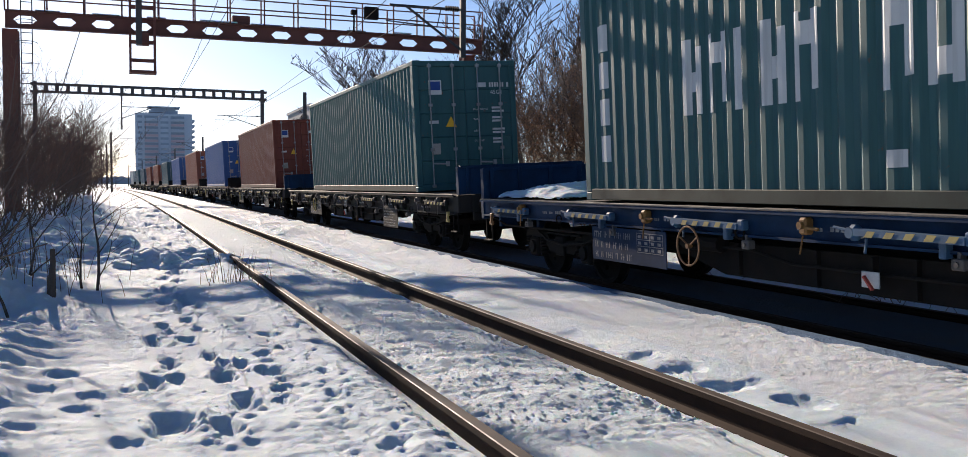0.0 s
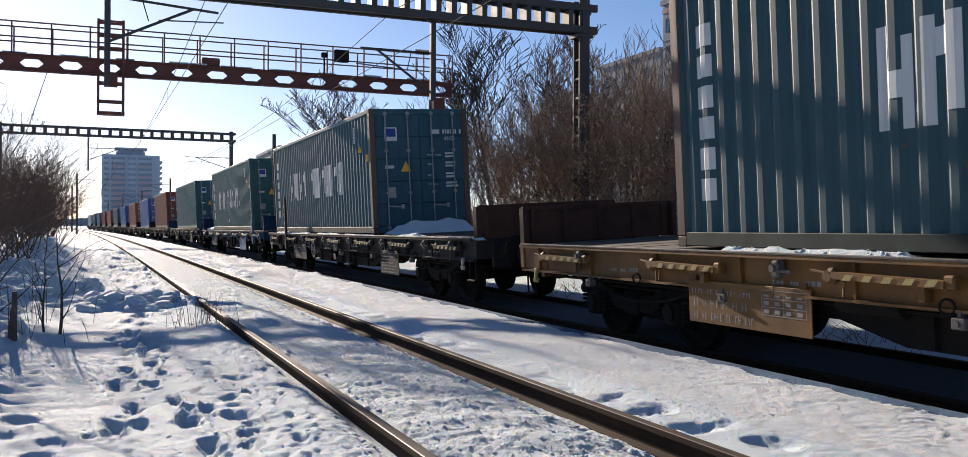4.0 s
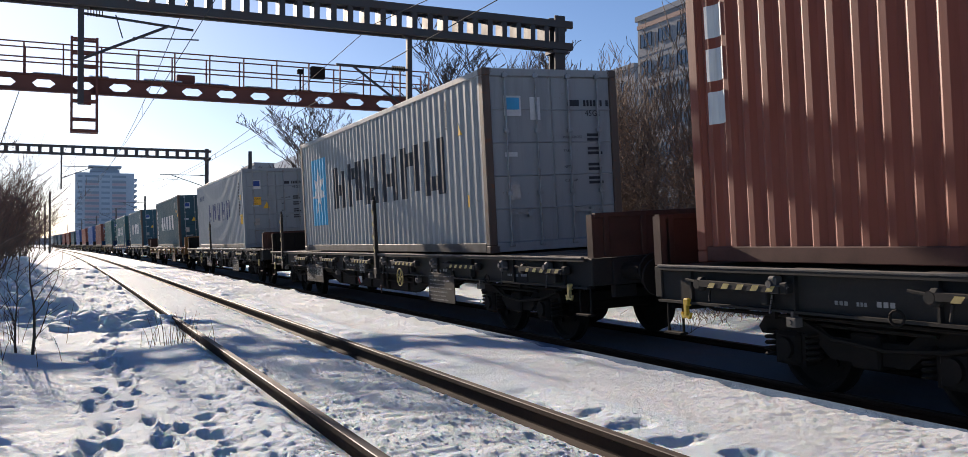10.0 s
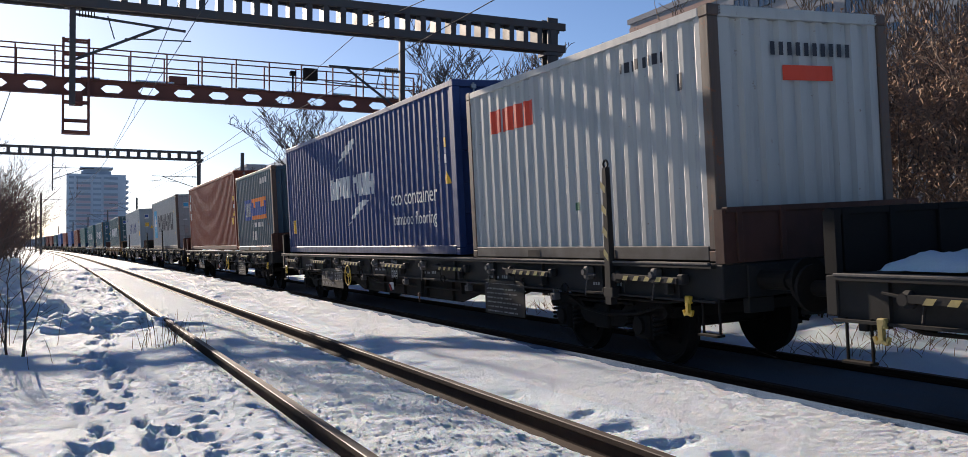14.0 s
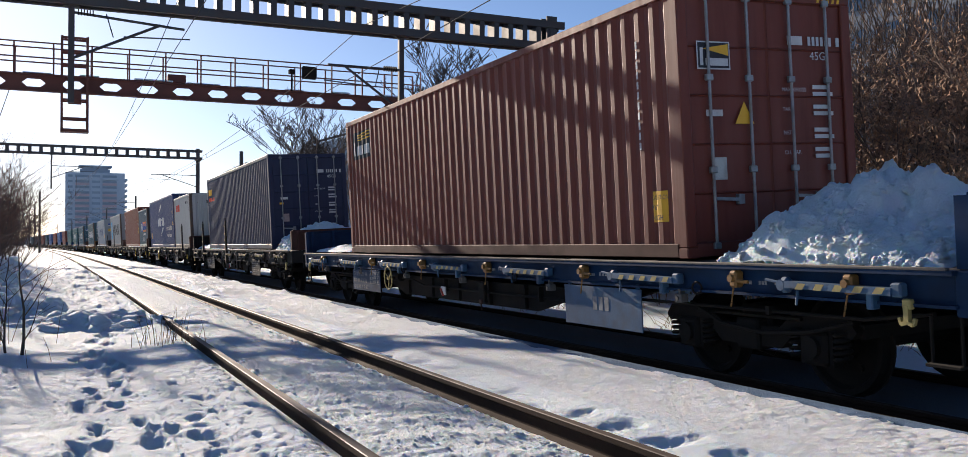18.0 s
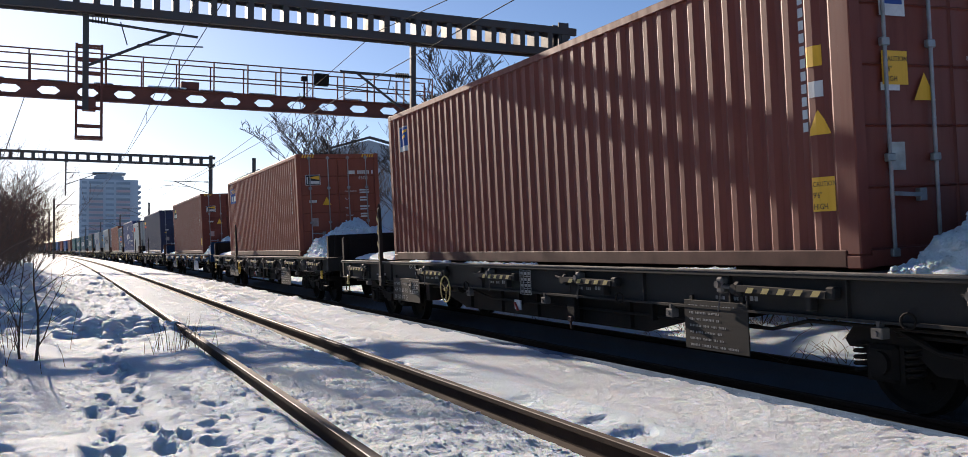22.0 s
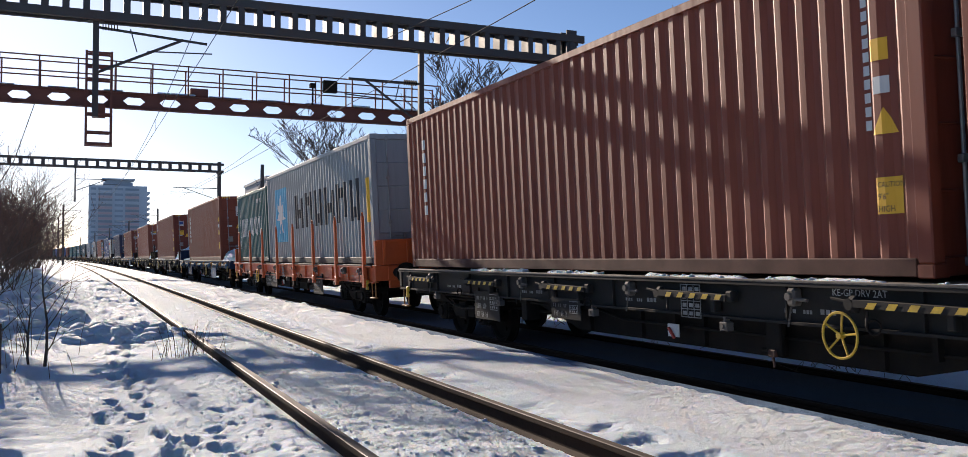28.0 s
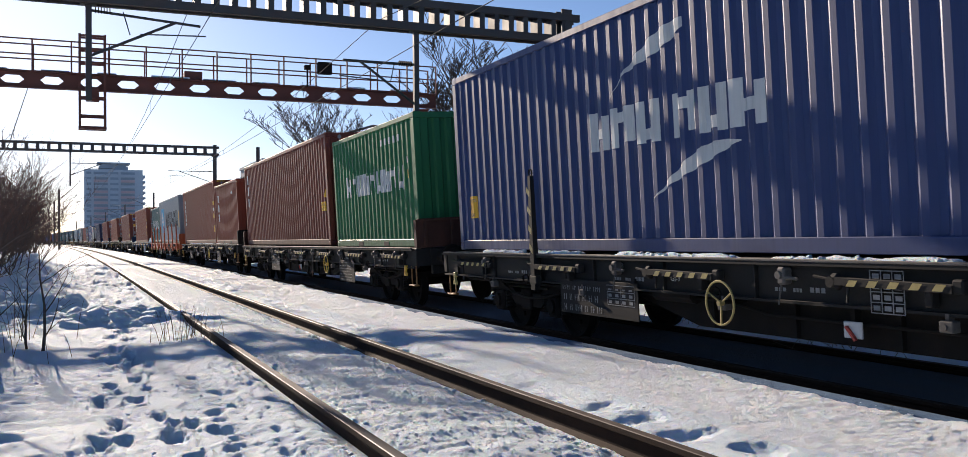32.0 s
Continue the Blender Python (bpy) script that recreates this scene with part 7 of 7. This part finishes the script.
def tubes(segments, lo, hi, thin=0.004):
    verts, faces = [], []
    for a, b, ra, rb, level in segments:
        if not lo <= level < hi:
            continue
        sides = 6 if level == 0 else (4 if level == 1 else 3)
        d = (b - a).normalized()
        u = d.orthogonal().normalized()
        v = d.cross(u)
        base = len(verts)
        for c, r in ((a, max(ra, thin)), (b, max(rb, thin * 0.7))):
            for i in range(sides):
                t = 2 * math.pi * i / sides
                verts.append(c + (u * math.cos(t) + v * math.sin(t)) * r)
        for i in range(sides):
            j = (i + 1) % sides
            faces.append((base + i, base + j, base + sides + j, base + sides + i))
    return verts, faces


def raw_mesh(name, verts, faces, material):
    me = bpy.data.meshes.new(name)
    me.from_pydata([tuple(v) for v in verts], [], faces)
    me.materials.append(material)
    return me


def leaf_mesh(rnd, tips, per, size, drop=0.6):
    verts, faces = [], []
    for p, d in tips:
        for _ in range(per):
            c = p - d * rnd.uniform(0, drop) + Vector((rnd.gauss(0, 0.07), rnd.gauss(0, 0.07), rnd.gauss(0, 0.07)))
            u = Vector((rnd.gauss(0, 1), rnd.gauss(0, 1), rnd.gauss(0, 1))).normalized()
            v = u.orthogonal().normalized()
            s = size * rnd.uniform(0.6, 1.4)
            b = len(verts)
            verts += [c - u * s, c + v * s * 0.5 - u * s * 0.1, c + u * s, c - v * s * 0.45 + u * 0.1 * s]
            faces.append((b, b + 1, b + 2, b + 3))
    return raw_mesh("dead_leaves", verts, faces, DEAD_LEAF)


def plant_kind(seed, height, spread, levels, children, leaves=0, leaf=0.035, thin=0.004, stems=1, lean=0.25, start=0.25, twig=TWIG, stout=0.016, upward=0.35, curl=0.16):
    rnd = random.Random(seed)
    segs, tips = [], []
    for _ in range(stems):
        s, t = grow(rnd, height * rnd.uniform(0.7, 1.0), spread, levels, children, lean, start, upward, stout, curl)
        off = Vector((rnd.gauss(0, 0.18), rnd.gauss(0, 0.18), 0)) if stems > 1 else Vector()
        segs += [(a + off, b + off, ra, rb, l) for a, b, ra, rb, l in s]
        tips += [(p + off, d) for p, d in t]
    trunk = raw_mesh("trunk", *tubes(segs, 0, 2, thin), BARK)
    twigs = raw_mesh("twigs", *tubes(segs, 2, 9, thin), twig)
    lv = leaf_mesh(rnd, tips, leaves, leaf) if leaves else None
    return trunk, twigs, lv


def plant(name, kind, at, label, category, group=""):
    t = thing(name, label, category, group, at=at)
    for nm, me in zip(("trunk", "crown", "foliage"), kind):
        if me:
            ob = new(nm, me)
            ob.parent = t
    return t


TREES = [plant_kind(11 + i, 6.2, 0.85, 5, (13, 8, 5, 3), 0, thin=0.010, lean=0.06, start=0.25, twig=TREE_TWIG, upward=0.6) for i in range(3)]
FAN_TREES = [plant_kind(111 + i, 5.6, 0.62, 5, (9, 6, 4, 3), 0, thin=0.012, stems=2, lean=0.16, start=0.22, twig=TREE_TWIG, stout=0.012, upward=0.4, curl=0.08) for i in range(3)]
SHRUBS = [plant_kind(31 + i, 4.7, 0.42, 4, (6, 4, 3), 0, 0.03, 0.0085, 5, 0.15, 0.2, twig=STEM, stout=0.0075, upward=0.7, curl=0.09) for i in range(4)]
LEAFY = [plant_kind(51 + i, 3.3, 0.6, 4, (6, 4, 4), 8, 0.026, 0.006, 5, 0.25, twig=STEM, stout=0.008) for i in range(3)]
LEFT_BUSH = [plant_kind(71 + i, 2.5, 0.6, 4, (6, 4, 3), 0, 0.0, 0.003, 6, 0.42, 0.15, twig=RED_TWIG, stout=0.0055) for i in range(4)]
SAPLING = [plant_kind(91 + i, 1.5, 0.8, 3, (6, 4), 0, 0.0, 0.003, 2, 0.2, 0.15) for i in range(2)]


def ground_at(x, y):
    return float(ground_height(np.array([x]), np.array([y]))[0])


def scatter_plants():
    rnd = random.Random(7)

    def put(name, kinds, x, y, s, label, group):
        k = rnd.choice(kinds)
        m = Matrix.Translation((x, y, ground_at(x, y))) @ Matrix.Rotation(rnd.uniform(0, 6.28), 4, "Z") @ Matrix.Scale(s, 4)
        plant(name, k, m, label, "tree" if name == "tree" else "bush", group)

    # thicket beyond the train
    for i in range(17):
        y = 8 + i * 1.0 + rnd.uniform(-0.4, 0.4)
        put("shrub", LEAFY, 12.2 + rnd.uniform(-0.6, 1.4), y, rnd.uniform(0.95, 1.2) * (1.12 if y < 14 else 1.0), "brown-leaved winter shrub behind the track", "thicket")
    for i in range(28):
        y = 9 + i * (0.95 if i < 17 else 1.4) + rnd.uniform(-0.6, 0.6)
        put("shrub", SHRUBS, 14.5 + rnd.uniform(-1.0, 2.2), y, rnd.uniform(0.85, 1.2) * (1.15 if y < 15 else 1.0), "tall bare winter shrub behind the track", "thicket")
    for i in range(30):
        y = 9 + i * 0.85 + rnd.uniform(-0.3, 0.3)
        put("shrub", LEAFY, 11.5 + rnd.uniform(-0.4, 0.5), y, rnd.uniform(0.40, 0.62), "low brown-leaved brush at the foot of the thicket", "thicket")
    for i in range(7):
        put("tree", TREES, 16 + rnd.uniform(-1, 4), 12 + i * 1.2 + (12 if i > 3 else 0) + rnd.uniform(-1, 1), rnd.uniform(0.75, 0.95), "bare deciduous tree with fine twigs", "bare trees")
    for x, y, s in ((18.4, 42, 1.85), (20.8, 44, 1.6), (22, 60, 1.5), (17.2, 70, 1.7), (20.5, 74, 1.75), (24, 90, 1.5), (20, 104, 1.5)):
        put("tree", FAN_TREES, x, y, s, "bare deciduous tree with a fan of fine twigs", "bare trees")
    for i in range(6):
        y = 25 + i * 2.2 + rnd.uniform(-0.4, 0.4)
        put("shrub", SHRUBS, 15.0 + rnd.uniform(0, 3.0), y, rnd.uniform(1.15, 1.4), "tall bare winter shrub behind the track", "thicket")
    # brush along the path
    for i in range(30):
        y = 23.0 + i * 1.3 + rnd.uniform(-0.6, 0.6)
        put("bush", LEFT_BUSH, -1.45 - 0.010 * y + rnd.uniform(-1.6, 0.1), y, rnd.uniform(1.0, 1.55), "leafless tangled bush beside the path", "bushes by the path")
    for i in range(20):
        y = 58 + i * 6.5 + rnd.uniform(-2, 2)
        put("bush", LEFT_BUSH, -4.6 + bend(y)[0] + rnd.uniform(-2.5, 0.3), y, rnd.uniform(0.9, 1.35), "leafless tangled bush beside the line", "bushes by the path")
    for i in range(16):
        y = 14.0 + i * 0.6 + rnd.uniform(-0.4, 0.4)
        put("bush", LEFT_BUSH, -2.1 - 0.05 * (y - 14) + rnd.uniform(-1.8, 0.2), y, rnd.uniform(0.75, 1.15), "leafless tangled red-brown bush beside the path", "bushes by the path")
    put("sapling", SAPLING, -0.62, 12.2, 1.0, "dark leafless sapling in the snow", "")
    put("sapling", SAPLING, -1.4, 11.2, 1.15, "dark leafless sapling in the snow", "")
    put("sapling", SAPLING, -1.0, 11.7, 0.9, "dark leafless sapling in the snow", "")
    put("sapling", SAPLING, -1.25, 9.9, 0.8, "dark leafless sapling in the snow", "")
    put("bush", LEFT_BUSH, -1.9, 10.5, 0.9, "leafless tangled bush beside the path", "bushes by the path")


scatter_plants()

# ---- small growth and far distance ----
def stems(name, x, y, n, spread, height, label, category, seed, r=0.004, material=None, curve=0.15):
    """A tuft of thin upright stems, one mesh a stem being too fine to pick apart."""
    rnd = random.Random(seed)
    bm = bmesh.new()
    for _ in range(n):
        a = Vector((x + rnd.gauss(0, spread), y + rnd.gauss(0, spread * 0.6), 0))
        a.z = ground_at(a.x, a.y) - 0.03
        h = height * rnd.uniform(0.5, 1.1)
        d = Vector((rnd.gauss(0, curve), rnd.gauss(0, curve), 1))
        b = a + d * h * 0.55
        c = b + Vector((d.x * 1.8, d.y * 1.8, 1)) * h * 0.45
        rod(bm, a, b, r, 4, r * 0.8)
        rod(bm, b, c, r * 0.8, 4, r * 0.3)
    return tagged(part(name, bm, material or TWIG), label, category, "", "stuff")


stems("dry_grass", 1.17, 12.4, 34, 0.22, 0.42, "tuft of dry stalks standing in the snow", "dry grass", 5)
stems("dry_grass", -0.95, 10.8, 26, 0.30, 0.55, "dry weeds beside the path", "dry grass", 6)
stems("dry_grass", -0.8, 13.2, 24, 0.35, 0.7, "dry weeds beside the path", "dry grass", 8)
stems("dry_grass", 10.2, 13.0, 150, 0.8, 0.26, "dry weeds beyond the train", "dry grass", 9, 0.005, None, 0.55)
stems("dry_grass", 10.4, 17.5, 150, 1.0, 0.26, "dry weeds beyond the train", "dry grass", 10, 0.005, None, 0.55)
stems("dry_grass", 10.0, 9.0, 150, 0.8, 0.26, "dry weeds beyond the train", "dry grass", 11, 0.005, None, 0.55)


def long_shoot(points, label):
    bm = bmesh.new()
    r = 0.011
    for a, b in zip(points, points[1:]):
        rod(bm, a, b, r, 5, r * 0.75)
        r *= 0.75
    return tagged(part("bare_shoot", bm, TWIG), label, "branch", "bare shoots")


long_shoot([(-1.45, 9.2, 0.0), (-1.15, 9.2, 0.9), (-0.80, 9.15, 1.6), (-0.55, 9.1, 2.05), (-0.40, 9.1, 2.55)], "long arching bare shoot over the path edge")
long_shoot([(-1.50, 9.8, 0.0), (-1.30, 9.8, 1.1), (-1.05, 9.8, 1.8), (-0.98, 9.8, 2.4)], "tall bare shoot over the path edge")
long_shoot([(-1.40, 10.4, 0.1), (-1.0, 10.4, 0.9), (-0.55, 10.4, 1.25), (-0.15, 10.3, 1.45)], "leaning bare shoot over the path edge")
long_shoot([(-1.35, 8.2, 0.1), (-1.0, 8.2, 0.6), (-0.62, 8.2, 0.72)], "low bare shoot over the path edge")

bm_ = bmesh.new()
gz = ground_at(-0.75, 10.42)
rod(bm_, (-0.75, 10.42, gz - 0.15), (-0.74, 10.40, gz + 0.47), 0.035, 7, 0.025)
rod(bm_, (-0.79, 10.42, gz - 0.1), (-0.76, 10.44, gz + 0.30), 0.028, 6, 0.02)
tagged(part("wooden_stake", bm_, BARK), "short dark split stake in the snow", "stake")

# the woods' blue-grey colour holds the haze of distance
FAR_WOOD = surface("haze_tinted_far_woods", (0.30, 0.33, 0.37), 0.95, 0, (0.22, 0.24, 0.27), 0.5, 0.05, 1.0, 0.0)


def far_woods():
    """A ragged line of distant trees all round."""
    rnd = random.Random(19)
    verts, faces = [], []
    for ring_r, base, top in ((640.0, 5.0, 10.0), (900.0, 7.0, 15.0)):
        n = 900
        start = len(verts)
        h = top
        for i in range(n + 1):
            a = 2 * math.pi * i / n
            h = min(max(h + rnd.gauss(0, 1.3), base), top * 1.3)
            x, y = ring_r * math.sin(a), ring_r * math.cos(a)
            verts += [(x, y, -3), (x, y, h + rnd.uniform(-1, 1)), (x * 1.01, y * 1.01, -3)]
        for i in range(n):
            b = start + 3 * i
            faces += [(b, b + 3, b + 4, b + 1), (b + 1, b + 4, b + 5, b + 2)]
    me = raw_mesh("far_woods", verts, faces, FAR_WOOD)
    tagged(new("backdrop", me), "line of distant leafless woods in a haze-tinted colour", "woods", "", "structure")


far_woods()


def clods():
    """Broken clods and crumbs of snow along the thrown-up ridge and the path."""
    rnd = random.Random(23)
    verts, faces = [], []
    base = bmesh.new()
    bmesh.ops.create_icosphere(base, subdivisions=2, radius=1.0)
    bv = [v.co.copy() for v in base.verts]
    bf = [[v.index for v in f.verts] for f in base.faces]
    base.free()
    spots = []
    for _ in range(60):
        spots.append((rnd.gauss(-0.1, 0.75), rnd.gauss(17.0, 0.8), rnd.uniform(0.05, 0.22)))
    for _ in range(40):
        spots.append((rnd.gauss(0.7, 0.45), rnd.gauss(15.7, 0.35), rnd.uniform(0.05, 0.18)))
    for _ in range(60):
        spots.append((rnd.uniform(-1.9, -0.8), rnd.uniform(11, 40), rnd.uniform(0.05, 0.2)))
    for _ in range(110):
        spots.append((rnd.uniform(-0.5, 1.4), rnd.uniform(5.2, 15), rnd.uniform(0.006, 0.016)))
    for _ in range(150):
        spots.append((rnd.choice((1.78, 2.9, 3.25)) + rnd.gauss(0, 0.05), rnd.uniform(4.5, 22), rnd.uniform(0.008, 0.024)))
    for x, y, s in spots:
        z = ground_at(x, y) - s * 0.05
        st = Vector((rnd.uniform(0.8, 1.3), rnd.uniform(0.8, 1.3), rnd.uniform(0.45, 0.8)))
        off = rnd.uniform(0, 100)
        b = len(verts)
        for v in bv:
            k = 1 + 0.55 * noise.noise(v * 1.7 + Vector((off, 0, 0)))
            verts.append((x + v.x * st.x * s * k, y + v.y * st.y * s * k, z + v.z * st.z * s * k))
        faces += [tuple(b + i for i in f) for f in bf]
    me = raw_mesh("snow_clods", verts, faces, SNOW)
    me.polygons.foreach_set("use_smooth", np.ones(len(faces), dtype=bool))
    tagged(new("snow_clods", me), "broken clods and crumbs of snow along the path", "snow", "", "stuff")


clods()


def crumbs():
    """Fine crumbs of refrozen snow between and beside the rails."""
    rnd = random.Random(29)
    base = bmesh.new()
    bmesh.ops.create_icosphere(base, subdivisions=1, radius=1.0)
    bv = np.array([v.co[:] for v in base.verts])
    bf = np.array([[v.index for v in f.verts] for f in base.faces])
    base.free()
    spots = []
    for n, lo, hi, near, far, a, b in ((1100, 1.68, 2.98, 4.5, 20, 0.004, 0.013), (320, 2.84, 3.02, 4.5, 24, 0.008, 0.024), (160, 1.44, 1.53, 4.2, 20, 0.006, 0.016), (160, -0.6, 1.45, 5.0, 14, 0.003, 0.009), (900, 3.2, 5.6, 5.0, 14, 0.003, 0.009)):
        for _ in range(n):
            y = near + (far - near) * rnd.random() ** 1.7
            spots.append((rnd.uniform(lo, hi), y, rnd.uniform(a, b)))
    spots = np.array(spots)
    z = ground_height(spots[:, 0] + 0.0, spots[:, 1] + 0.0)
    rg = np.random.default_rng(29)
    jag = 1 + 0.35 * rg.uniform(-1, 1, (len(spots), len(bv)))
    squash = np.stack([rg.uniform(0.8, 1.4, len(spots)), rg.uniform(0.8, 1.4, len(spots)), rg.uniform(0.45, 0.75, len(spots))], -1)
    v = bv[None] * jag[..., None] * squash[:, None] * spots[:, 2][:, None, None]
    v += np.stack([spots[:, 0], spots[:, 1], z + spots[:, 2] * 0.05], -1)[:, None]
    f = bf[None] + (np.arange(len(spots)) * len(bv))[:, None, None]
    me = raw_mesh("snow_crumbs", v.reshape(-1, 3).tolist(), f.reshape(-1, 3).tolist(), SNOW_CLUMP)
    me.polygons.foreach_set("use_smooth", np.ones(len(me.polygons), dtype=bool))
    tagged(new("snow_crumbs", me), "crumbs of refrozen snow beside the rails", "snow", "", "stuff")


crumbs()


# ---- what moves ----
def motions():
    for ob, q, up in MOVING:
        walk(ob, [(t, on_train_track(q + SPEED * t, up)) for t in range(0, 33)])
    # wheels roll without slip; a row every fifteenth of a second
    for ob, y in WHEELS:
        walk(ob, [(k / 15, pose(0, y, 0.459, -math.degrees(SPEED * k / 15 / 0.459), 0, 0)) for k in range(481)])


motions()
